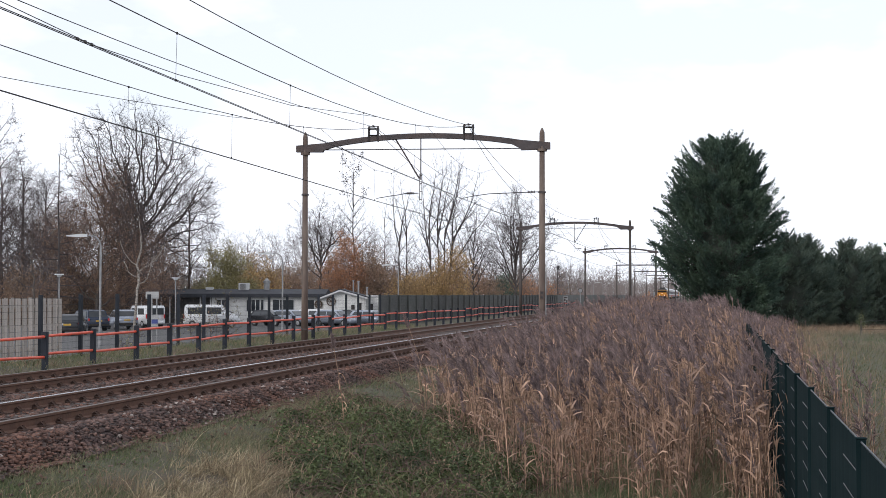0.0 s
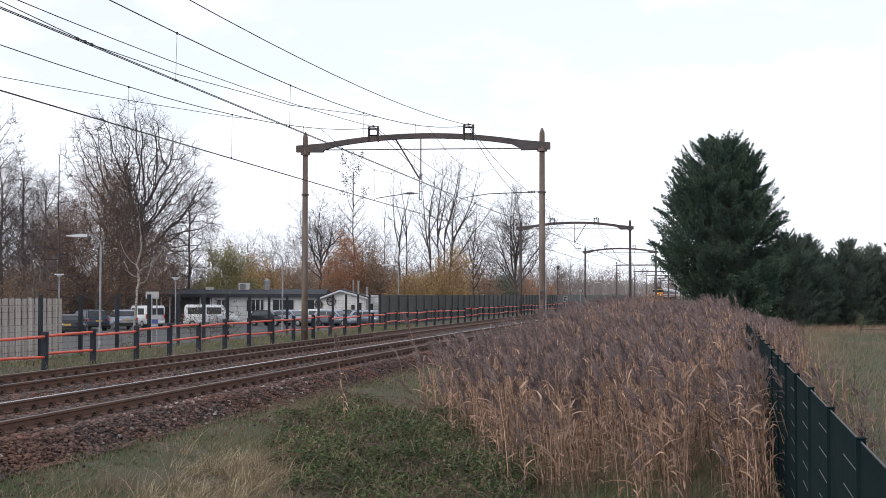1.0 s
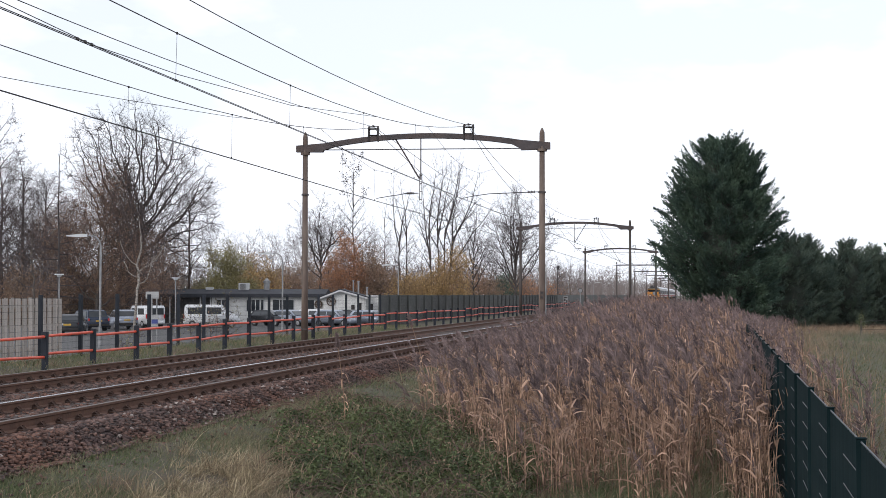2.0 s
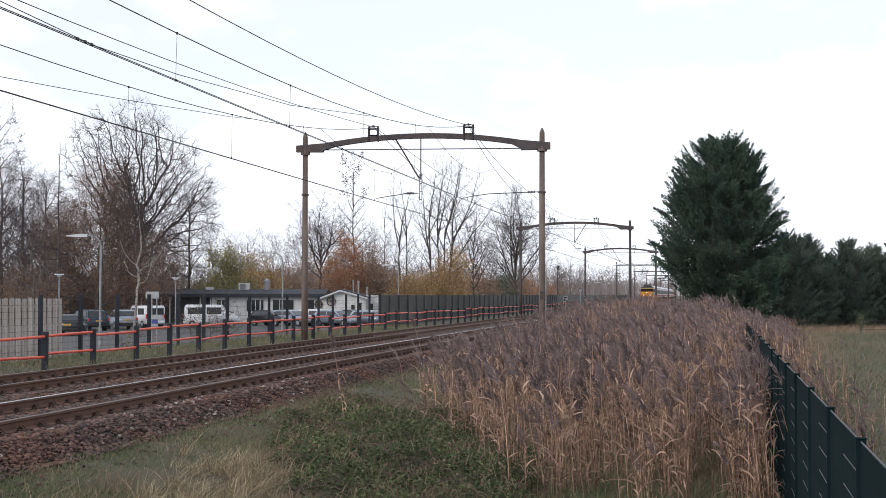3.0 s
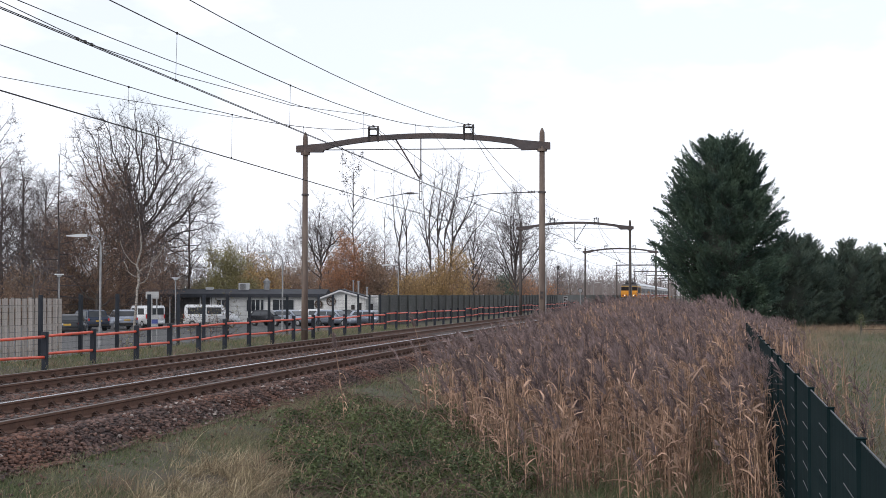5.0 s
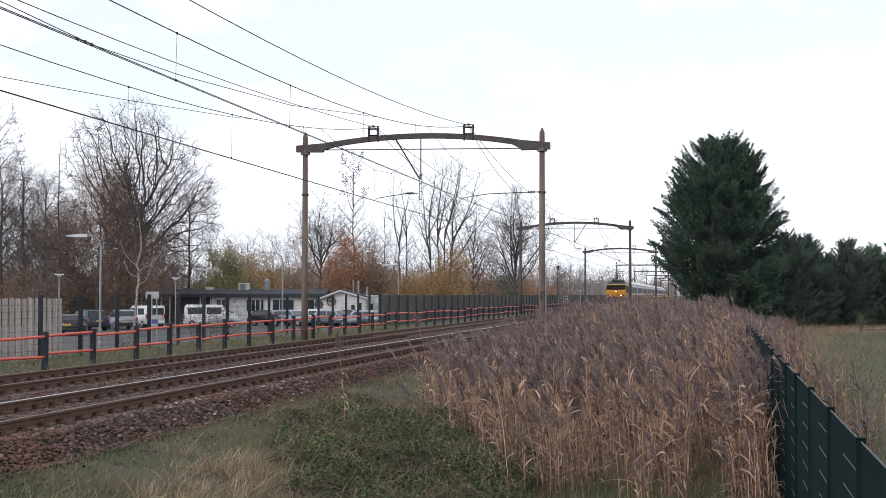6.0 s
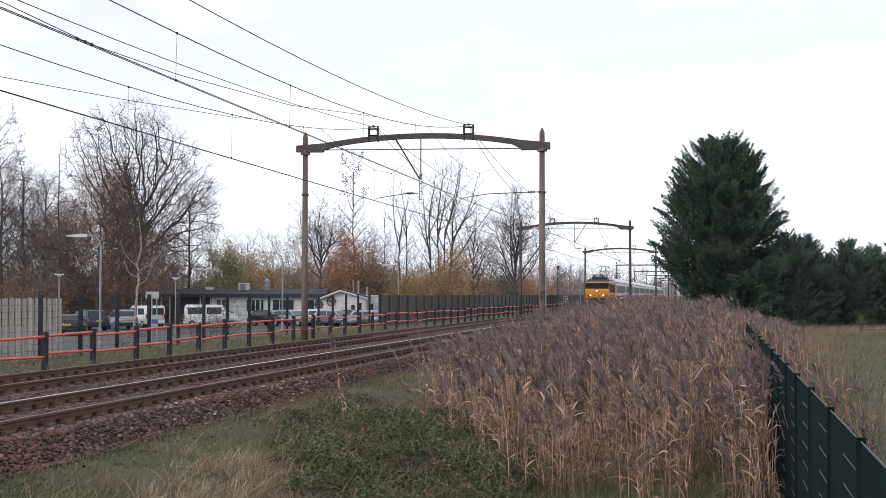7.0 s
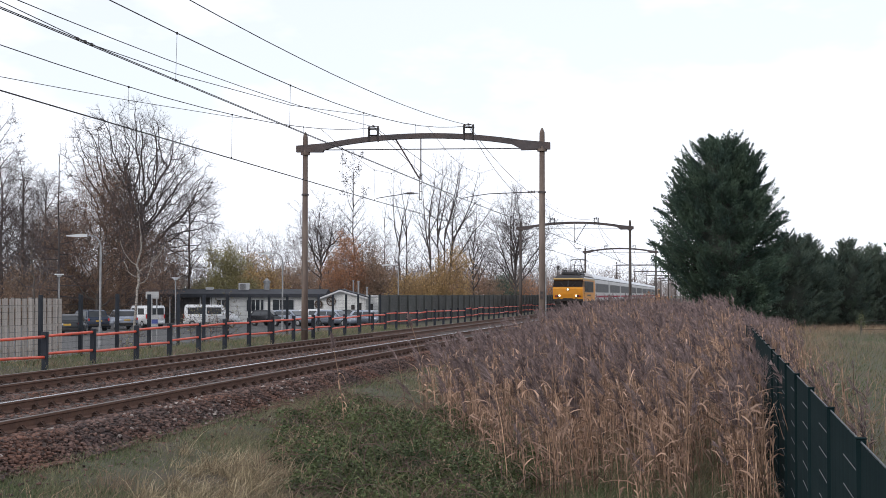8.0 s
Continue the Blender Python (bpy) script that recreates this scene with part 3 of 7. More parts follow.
def build_wires():
    stitches = {TRACK_NEAR: ((-7.71, None), (-2.68, 7.03), (1.19, 6.89), (4.83, 6.99), (9.05, None)), TRACK_FAR: ((-9.31, None), (-6.1, 7.08), (-0.66, 6.72), (2.8, 6.86), (6.6, None))}
    # the thin wire that swings from the messenger down to the contact wire: distance from the span's far end, height
    swings = {TRACK_NEAR: ((-16.43, None), (-25.74, 6.13), (-33.48, 5.73), (-37.4, 5.63), (-41.3, 5.73), (-49.0, 6.13), (-58.3, None)),
              TRACK_FAR: ((-17.58, None), (-19.56, 6.66), (-27.08, 6.15), (-30.76, 5.93), (-33.5, 5.77), (-37.4, 5.6), (-41.3, 5.77), (-47.7, 6.15), (-57.2, None))}
    for tx, xe, dz, f_mid, m_mid, m_pow, shift in ((TRACK_NEAR, -9.38, 0.03, 7.21, 6.48, 2.5, 0.0), (TRACK_FAR, -13.36, -0.07, 7.34, 6.36, 2.4, -1.28)):
        runs = {"feeder_wire": [], "messenger_wire": [], "auxiliary_wire": [], "contact_wire": [], "dropper": []}
        for k, (a, b) in enumerate(zip(PORTALS[:10], PORTALS[1:11])):
            top = 8.56 if k < 3 else 7.85
            half = (b - a) / 2
            lateral = lambda y: tx + (xe - tx) * abs((y - a - half) / half) ** 6
            fe = sag(a, b, top, f_mid if k < 3 else 6.9)
            me = sag(a, b, top - 0.02, m_mid if k < 3 else 6.2, m_pow)
            n = 24
            ys = np.linspace(a, b, n + 1)
            rad = 1.0 if k < 2 else 1.3
            runs["feeder_wire"].append(([(lateral(y) + 0.02, y, fe(y)) for y in ys], 0.011 * rad))
            runs["messenger_wire"].append(([(lateral(y), y, me(y)) for y in ys], 0.011 * rad))
            runs["auxiliary_wire"].append(([(tx - 0.01, b + o, me(b + o) if z is None else z) for o, z in swings[tx]], 0.0075 * rad))
            stagger = 0.18 if k % 2 else -0.18
            for o in ((-0.025, 0.025)):
                runs["contact_wire"].append(([(tx - stagger + o, a, 5.58 + dz), (tx + stagger + o, b, 5.58 + dz)], 0.0085 * rad))
            # the stitch below each support, with its own droppers
            if k < 3:
                pts = [(tx - 0.05, b + o, me(b - abs(o)) if z is None else z) for o, z in stitches[tx]]
                runs["auxiliary_wire"].append((pts, 0.0065))
                for q in pts[1:4]:
                    runs["dropper"].append(([q, (tx - 0.02, q[1], 5.58 + dz)], 0.004))
            y = a + 18.0 - 7.7 + shift
            while y < b - 9:
                runs["dropper"].append(([(lateral(y), y, me(y)), (tx - 0.02, y, 5.58 + dz)], 0.004 * rad))
                y += 7.72
        texts = {"feeder_wire": "dark sagging feeder wire strung from portal to portal", "messenger_wire": "dark sagging messenger wire carrying the droppers",
                 "auxiliary_wire": "thin auxiliary wire hung below the messenger", "contact_wire": "straight dark contact wire above the track",
                 "dropper": "thin dropper between messenger and contact wire"}
        for name, lines in runs.items():
            for pts, r in lines:
                bm = bmesh.new()
                add_tube(bm, pts, r, None, 5)
                if name == "dropper":
                    for q in pts:
                        add_box(bm, q[0] - 0.014, q[1] - 0.022, q[2] - 0.022, q[0] + 0.014, q[1] + 0.022, q[2] + 0.022)
                tagged(part(name, bm, M_WIRE), texts[name], "overhead wire", "overhead wires")
    # the long clamp where the thin wire lies against the near contact wire
    bm = bmesh.new()
    for dy in (-0.3, 0.0, 0.25):
        add_box(bm, TRACK_NEAR - 0.013, 22.0 + dy, 5.6, TRACK_NEAR + 0.013, 22.07 + dy, 5.65, 0.004)
    add_tube(bm, [(TRACK_NEAR, 21.65, 5.635), (TRACK_NEAR, 22.4, 5.63)], 0.01, None, 6)
    tagged(part("wire_clamp", bm, M_WIRE), "dark steel clamp joining two overhead wires", "wire clamp")


def build_barrier():
    """The low orange-railed barrier beside the far track."""
    fence = empty("barrier_fence", -16.9, 0, 0)
    zg = -0.4
    bm = bmesh.new()
    add_box(bm, -0.07, -0.07, zg - 0.15, 0.07, 0.07, 0.7, 0.012)
    first = None
    ys = [33.4, 36.4, 39.5, 42.75, 45.6, 48.4, 51.2, 54.1, 57.2, 60.3] + [63.4 + 3.04 * i + random.uniform(-0.12, 0.12) for i in range(48)]
    hs = [random.uniform(-0.05, 0.05) for _ in ys]
    for i, y in enumerate(ys):
        if first is None:
            first = part("post", bm, M_FENCEPOST, fence)
            first.matrix_basis = pose(0, y, hs[i])
        else:
            same(first, "post", pose(0, y, hs[i], random.uniform(-1, 1), 0, random.uniform(-3, 3)), fence)
    for i in range(len(ys) - 1):
        step = random.choice([-0.06, 0, 0, 0.05])
        for z in (0.56, 0.1):
            b = bmesh.new()
            add_tube(b, [(0.0, ys[i] + 0.05, z + hs[i] * 0.5 + step), (0.0, ys[i + 1] - 0.05, z + hs[i + 1] * 0.5 + step + random.uniform(-0.03, 0.05))], 0.037, None, 8)
            part("rail_tube", b, M_REDRAIL, fence, "weathered orange-red tube")
    tagged(fence, "low barrier of dark posts with two orange-red tubes each bay", "barrier fence")


def build_mesh_fence():
    """The tall wire mesh fence behind the barrier."""
    fence = empty("mesh_fence", -20.0, 0, 0)
    bm = bmesh.new()
    add_box(bm, -0.05, -0.08, -0.7, 0.05, 0.08, 1.63, 0.01)
    ys = [42.7 + 3.05 * i for i in range(-4, 55)]
    spare = bm.copy()
    first = part("post", bm, M_FENCEPOST, fence)
    first.matrix_basis = pose(0, ys[0], 0)
    far = part("post", spare, M_OPAQUE, fence, "grey-green post between the opaque panels")
    far.matrix_basis = pose(0, ys[-1], 0)
    for y in ys[1:-1]:
        same(far if y > 93 else first, "post", pose(0, y + random.uniform(-0.06, 0.06), random.uniform(-0.02, 0.02)), fence)
    bm = bmesh.new()
    for z in np.arange(-0.3, 1.6, 0.2):
        add_box(bm, -0.06, 0, z - 0.0035, -0.052, 3.05, z + 0.0035)
    for y in np.arange(0.05, 3.05, 0.1):
        add_box(bm, -0.063, y - 0.0012, -0.35, -0.061, y + 0.0012, 1.6)
    panel = part("mesh_panel", bm, M_FENCEPOST, fence)
    panel.matrix_basis = pose(0, ys[0], 0)
    for y in ys[1:-1]:
        same(panel, "mesh_panel", pose(0, y, 0), fence)
    tagged(fence, "tall dark green steel mesh fence along the car park", "fence")


def fence_x(y):
    """Where the slat fence stands across the line, y metres ahead."""
    return 0.955 + 0.0112 * (y - 9.42)


def build_green_fence():
    """Steel mesh fence filled with dark green slats."""
    fence = empty("slat_fence", 0, 0, 0)
    zt = 0.74
    skew = -math.degrees(math.atan(0.0112))
    ys = [6.89 + 2.53 * i for i in range(17)]
    bm = bmesh.new()
    add_box(bm, -0.03, -0.03, -1.4, 0.03, 0.03, zt + 0.012, 0.005)
    post = part("post", bm, M_GREENPANEL, fence)
    # one slat, and the short pale ends of the cross wires that show between the slats
    bm = bmesh.new()
    add_box(bm, -0.006, -0.0245, -1.25, 0.006, 0.0245, zt - 0.01)
    slat = part("slat", bm, M_GREENPANEL, fence)
    bm = bmesh.new()
    add_tube(bm, [(-0.0135, 0.1, 0), (-0.0135, 1.15, 0)], 0.0042, None, 5)
    wire = part("cross_wire", bm, M_GREENWIRE, fence, "pale green cross wire")
    bm = bmesh.new()
    add_box(bm, -0.036, -0.036, zt + 0.012, 0.036, 0.036, zt + 0.022, 0.004)
    cap = part("post_cap", bm, M_GREENPANEL, fence)
    bm = bmesh.new()
    add_tube(bm, [(0, 0.03, zt - 0.004), (0, 2.5, zt - 0.004)], 0.007, None, 5)
    top = part("top_wire", bm, M_GREENWIRE, fence)
    for i, y in enumerate(ys):
        m = pose(fence_x(y), y, 0, 0, 0, skew)
        for ob, name in ((post, "post"), (cap, "post_cap"), (top, "top_wire")):
            if i == 0:
                ob.matrix_basis = m
            else:
                same(ob, name, m, fence)
        for k in range(9):
            m = pose(fence_x(y), y, zt - 0.2 - 0.2 * k, 0, 0, skew)
            if i == 0 and k == 0:
                wire.matrix_basis = m
            else:
                same(wire, "cross_wire", m, fence)
    count = 0
    far = bmesh.new()
    for i, y in enumerate(ys[:-1]):
        if i > 6:
            add_box(far, fence_x(y) - 0.006, y + 0.04, -1.25, fence_x(y) + 0.006, y + 2.5, zt - 0.01)
            continue
        yy = y + 0.07
        while yy < y + 2.49:
            m = pose(fence_x(yy), yy, random.uniform(-0.006, 0.006), 0, 0, skew)
            if count == 0:
                slat.matrix_basis = m
            else:
                same(slat, "slat", m, fence)
            count += 1
            yy += 0.0495
    part("slat_bay", far, M_GREENPANEL, fence)
    tagged(fence, "dark green mesh fence filled with plastic privacy slats", "fence")

# ================= plants =================
def colonise(seed, trunk_h, crown, n_attr, step, kill, reach=3.5, lean=(0, 0), up=0.12, wob=0.16):
    """A tree skeleton that grows into its crown's envelope. crown: ellipsoids (x, y, z, rx, ry, rz). Returns nodes, parents and radii."""
    g = np.random.default_rng(seed)
    vol = np.array([c[3] * c[4] * c[5] for c in crown])
    att = []
    for c, share in zip(crown, vol / vol.sum()):
        k = max(8, int(n_attr * share))
        d = g.normal(size=(k, 3))
        d /= np.linalg.norm(d, axis=1, keepdims=True)
        att.append(np.array(c[:3]) + d * (g.uniform(0.02, 1.15, (k, 1)) ** 0.55) * np.array(c[3:]))
    att = np.concatenate(att)
    nodes, parent = [np.array([0, 0, -0.2])], [-1]
    n0 = max(2, int(trunk_h / step))
    for i in range(n0):
        p = nodes[-1] + np.array([lean[0] + g.normal(0, 0.03), lean[1] + g.normal(0, 0.03), 1.0]) * trunk_h / n0
        parent.append(len(nodes) - 1)
        nodes.append(p)
    P = np.array(nodes)
    d2 = ((att[:, None, :] - P[None]) ** 2).sum(-1)
    near, dist = d2.argmin(1), np.sqrt(d2.min(1))
    tries = np.zeros(200000, int)
    for it in range(140):
        live = tries[near] < 3
        att, near, dist = att[live], near[live], dist[live]
        if len(att) == 0:
            break
        r = reach * step if it > 12 else 1e9
        use = dist < r
        if not use.any():
            use = dist < dist.min() * 1.5
        ids, inv = np.unique(near[use], return_inverse=True)
        v = att[use] - P[near[use]]
        v /= np.linalg.norm(v, axis=1, keepdims=True) + 1e-9
        acc = np.zeros((len(ids), 3))
        np.add.at(acc, inv, v)
        acc /= np.linalg.norm(acc, axis=1, keepdims=True) + 1e-9
        acc += g.normal(0, wob, acc.shape) + np.array([0, 0, up])
        acc /= np.linalg.norm(acc, axis=1, keepdims=True) + 1e-9
        tries[ids] += 1
        newp = P[ids] + acc * step
        base = len(P)
        parent += [int(i) for i in ids]
        P = np.concatenate([P, newp])
        d2 = ((att[:, None, :] - newp[None]) ** 2).sum(-1)
        nd = np.sqrt(d2.min(1))
        better = nd < dist
        near = np.where(better, base + d2.argmin(1), near)
        dist = np.minimum(dist, nd)
        alive = dist > kill
        att, near, dist = att[alive], near[alive], dist[alive]
    rad = np.zeros(len(P))
    kids = np.zeros(len(P), int)
    for i in range(len(P) - 1, -1, -1):
        rad[i] = max(rad[i], 0.011 ** 2.2)
        if parent[i] >= 0:
            rad[parent[i]] += rad[i]
            kids[parent[i]] += 1
    return P, np.array(parent), rad ** (1 / 2.2), kids


def build_tree(name, x, y, label, crown, trunk_h, n=900, step=0.5, seed=1, bark=None, leaf=None, leaves=0, leaf_size=0.12, leaf_jitter=0.25, twig_mat=None,
               twigs=3, twig_len=0.7, hang=0.0, girth=1.0, lean=(0, 0), wob=0.16, up=0.12):
    """A tree whose crown fills the ellipsoids; twigs fan out from the thin branches, leaves cling to the twigs."""
    g = np.random.default_rng(seed + 500)
    P, par, rad, kids = colonise(seed, trunk_h, crown, n, step, step * 0.9, lean=lean, wob=wob, up=up)
    rad = rad * girth
    idx = np.arange(1, len(P))
    t = empty(name, x, y, float(ground_z(x, y)))
    thick = rad[idx] > (0.03 if bark is M_BIRCH else 0.035)
    big, fine = idx[thick], idx[~thick]
    def seg(ids, sides):
        return rods(P[par[ids]], P[ids], np.minimum(rad[par[ids]], rad[ids] * 1.25), rad[ids], sides)
    link_mesh("trunk", *seg(big, 6), bark or M_BARK, t, smooth=True)
    ids = np.concatenate([fine[g.uniform(0, 1, len(fine)) < 0.95] for _ in range(twigs)])
    d = P[ids] - P[par[ids]]
    d /= np.linalg.norm(d, axis=1, keepdims=True) + 1e-9
    mid_c = np.array([np.mean([c[i] for c in crown]) for i in range(3)])
    out = P[ids] - mid_c
    out /= np.linalg.norm(out, axis=1, keepdims=True) + 1e-9
    h = d * 0.8 + out * 0.45 + g.normal(0, 0.5, d.shape) + np.array([0, 0, 0.15 - hang])
    h /= np.linalg.norm(h, axis=1, keepdims=True) + 1e-9
    L = twig_len * g.uniform(0.4, 1.2, len(ids))
    mid = P[ids] + h * L[:, None] * 0.5
    h2 = h + g.normal(0, 0.3, h.shape) + np.array([0, 0, 0.1 - hang])
    h2 /= np.linalg.norm(h2, axis=1, keepdims=True) + 1e-9
    end = mid + h2 * L[:, None] * 0.55
    h3 = h2 + g.normal(0, 0.7, h.shape)
    h3 /= np.linalg.norm(h3, axis=1, keepdims=True) + 1e-9
    end2 = mid + h3 * L[:, None] * 0.4
    one = np.ones(len(ids))
    flat = np.zeros((len(ids), 3))
    pieces = [tris(seg(fine, 3)), blades(P[ids], mid - P[ids], flat, one * 1.2, one * 0.022), blades(mid, end - mid, flat, one * 1.1, one * 0.017), blades(mid, end2 - mid, flat, one * 1.1, one * 0.016)]
    for _ in range(3):
        f0 = g.uniform(0.2, 1.0, (len(ids), 1))
        h4 = h2 + g.normal(0, 0.75, h.shape) + np.array([0, 0, 0.1 - hang])
        h4 /= np.linalg.norm(h4, axis=1, keepdims=True) + 1e-9
        pieces.append(blades(P[ids] * (1 - f0) + end * f0, h4, flat, L * g.uniform(0.2, 0.5, len(ids)), one * 0.015))
    tagged(link_mesh("crown", *joined(pieces), twig_mat or M_TWIG, t), kind="stuff")
    if leaves:
        k = g.integers(0, len(ids), leaves)
        f = g.uniform(0, 1, (leaves, 1))
        p = P[ids][k] * (1 - f) + end[k] * f + g.normal(0, leaf_jitter, (leaves, 3))
        hh = g.normal(size=(leaves, 3))
        hh /= np.linalg.norm(hh, axis=1, keepdims=True)
        tagged(link_mesh("foliage", *blades(p, hh, np.tile([[0, 0, -0.3]], (leaves, 1)), g.uniform(0.8, 1.5, leaves) * leaf_size, g.uniform(0.7, 1.2, leaves) * leaf_size), leaf, t), kind="stuff")
    return tagged(t, label, "tree")


def grow_tree(name, x, y, label, limbs, trunk, seed, bark=None, side=(1.5, 2.6), spread=48, ratio=0.42, up=0.03, wob=0.09, twig=7.0, twig_len=0.5, hang=0.0,
              leaf=None, leaves=0, leaf_size=0.2, leaf_from=0.0, rise=0.0, gauge=1.3, taper=0.09):
    """A bare tree. trunk: height, foot radius and lean; limbs: (height at which it leaves the trunk, degrees off the vertical in the plane across the view, length, degrees towards the depth).
    Every limb bears branches, they bear finer ones, and these twigs."""
    g = random.Random(seed)
    ng = np.random.default_rng(seed)
    heavy, light, tips = [], [], []
    across = Vector((math.cos(YAW), math.sin(YAW), 0))
    depth = Vector((-math.sin(YAW), math.cos(YAW), 0))

    def shoot(p, d, length, r, level):
        n = max(3, int(length / (0.8, 0.5, 0.3)[level]))
        step = length / n
        phase = g.uniform(0, 6.28)
        w = wob * (1.0, 1.5, 1.8)[level]
        for i in range(n):
            d = Vector((d.x + g.gauss(0, w), d.y + g.gauss(0, w), d.z + g.gauss(0, w) + up - (hang * 0.12 if level else 0))).normalized()
            q = p + d * step
            f = (i + 1) / n
            r0, r1 = max(r * (1 - 0.86 * (i / n) ** 0.8), 0.008 * gauge), max(r * (1 - 0.86 * f ** 0.8), 0.007 * gauge)
            (heavy if r0 > 0.04 else light).append((*p, *q, r0, r1))
            if level < 2 and f > (0.18, 0.12)[level]:
                want = side[level] * step
                for _ in range(int(want) + (g.random() < want % 1)):
                    phase += 2.4
                    a = d.orthogonal().normalized()
                    b = d.cross(a)
                    t = radians(spread * g.uniform(0.65, 1.3))
                    c = d * math.cos(t) + (a * math.cos(phase) + b * math.sin(phase)) * math.sin(t)
                    c.z += rise
                    shoot(q, c.normalized(), length * (ratio * (1.15 - f) + 0.1) * g.uniform(0.6, 1.25), r1 * 0.62, level + 1)
            if level > 0 or f > 0.7:
                want = twig * step * (0.6, 0.9, 1.0)[level]
                for _ in range(int(want) + (g.random() < want % 1)):
                    tips.append((*q, *d))
            p = q

    height, foot, lean = trunk
    base, top = Vector((0, 0, -0.3)), Vector((across.x * lean * height, across.y * lean * height, height))
    spine = [base.lerp(top, k / 8) + Vector((g.gauss(0, 0.05), g.gauss(0, 0.05), 0)) * (0 < k < 8) for k in range(9)]
    for k in range(8):
        heavy.append((*spine[k], *spine[k + 1], foot * (1 - taper * k), foot * (1 - taper * (k + 1))))
    for z0, ang, length, *dep in limbs:
        u = min(0.999, max(0.0, (z0 + 0.3) / (height + 0.3))) * 8
        at = spine[int(u)].lerp(spine[int(u) + 1], u - int(u))
        e = radians(dep[0] if dep else g.uniform(-25, 25))
        t = radians(ang)
        d = across * math.sin(t) * math.cos(e) + depth * math.sin(e) * max(0.35, abs(math.sin(t))) + Vector((0, 0, math.cos(t)))
        shoot(at, d.normalized(), length, min(foot * 0.6, (0.0085 * length + 0.02) * gauge), 0)
    t = empty(name, x, y, float(ground_z(x, y)))
    hv, lt, tp = np.array(heavy), np.array(light), np.array(tips)
    link_mesh("trunk", *rods(hv[:, :3], hv[:, 3:6], hv[:, 6], hv[:, 7], 6), bark or M_BARKDARK, t, smooth=True)
    p, d = tp[:, :3], tp[:, 3:]
    n = len(p)
    h = d * 0.7 + ng.normal(0, 0.5, d.shape) + np.array([0, 0, 0.12 - hang])
    h /= np.linalg.norm(h, axis=1, keepdims=True) + 1e-9
    L = twig_len * ng.uniform(0.45, 1.3, n)
    one, flat = np.ones(n), np.zeros((n, 3))
    pieces = [tris(rods(lt[:, :3], lt[:, 3:6], lt[:, 6], lt[:, 7], 3)), blades(p, h, flat, L, one * 0.02)]
    for _ in range(2):
        f0 = ng.uniform(0.25, 0.9, (n, 1))
        h2 = h + ng.normal(0, 0.6, h.shape) + np.array([0, 0, -hang * 0.5])
        h2 /= np.linalg.norm(h2, axis=1, keepdims=True) + 1e-9
        pieces.append(blades(p + h * L[:, None] * f0, h2, flat, L * ng.uniform(0.35, 0.7, n), one * 0.015))
    tagged(link_mesh("crown", *joined(pieces), M_TWIG, t), kind="stuff")
    if leaves:
        ok = p[p[:, 2] > leaf_from]
        q = ok[ng.integers(0, len(ok), leaves)] + ng.normal(0, 0.15, (leaves, 3))
        hh = ng.normal(size=(leaves, 3))
        hh /= np.linalg.norm(hh, axis=1, keepdims=True)
        tagged(link_mesh("foliage", *blades(q, hh, np.zeros((leaves, 3)), ng.uniform(0.8, 1.5, leaves) * leaf_size, ng.uniform(0.7, 1.2, leaves) * leaf_size), leaf, t), kind="stuff")
    return tagged(t, label, "tree")


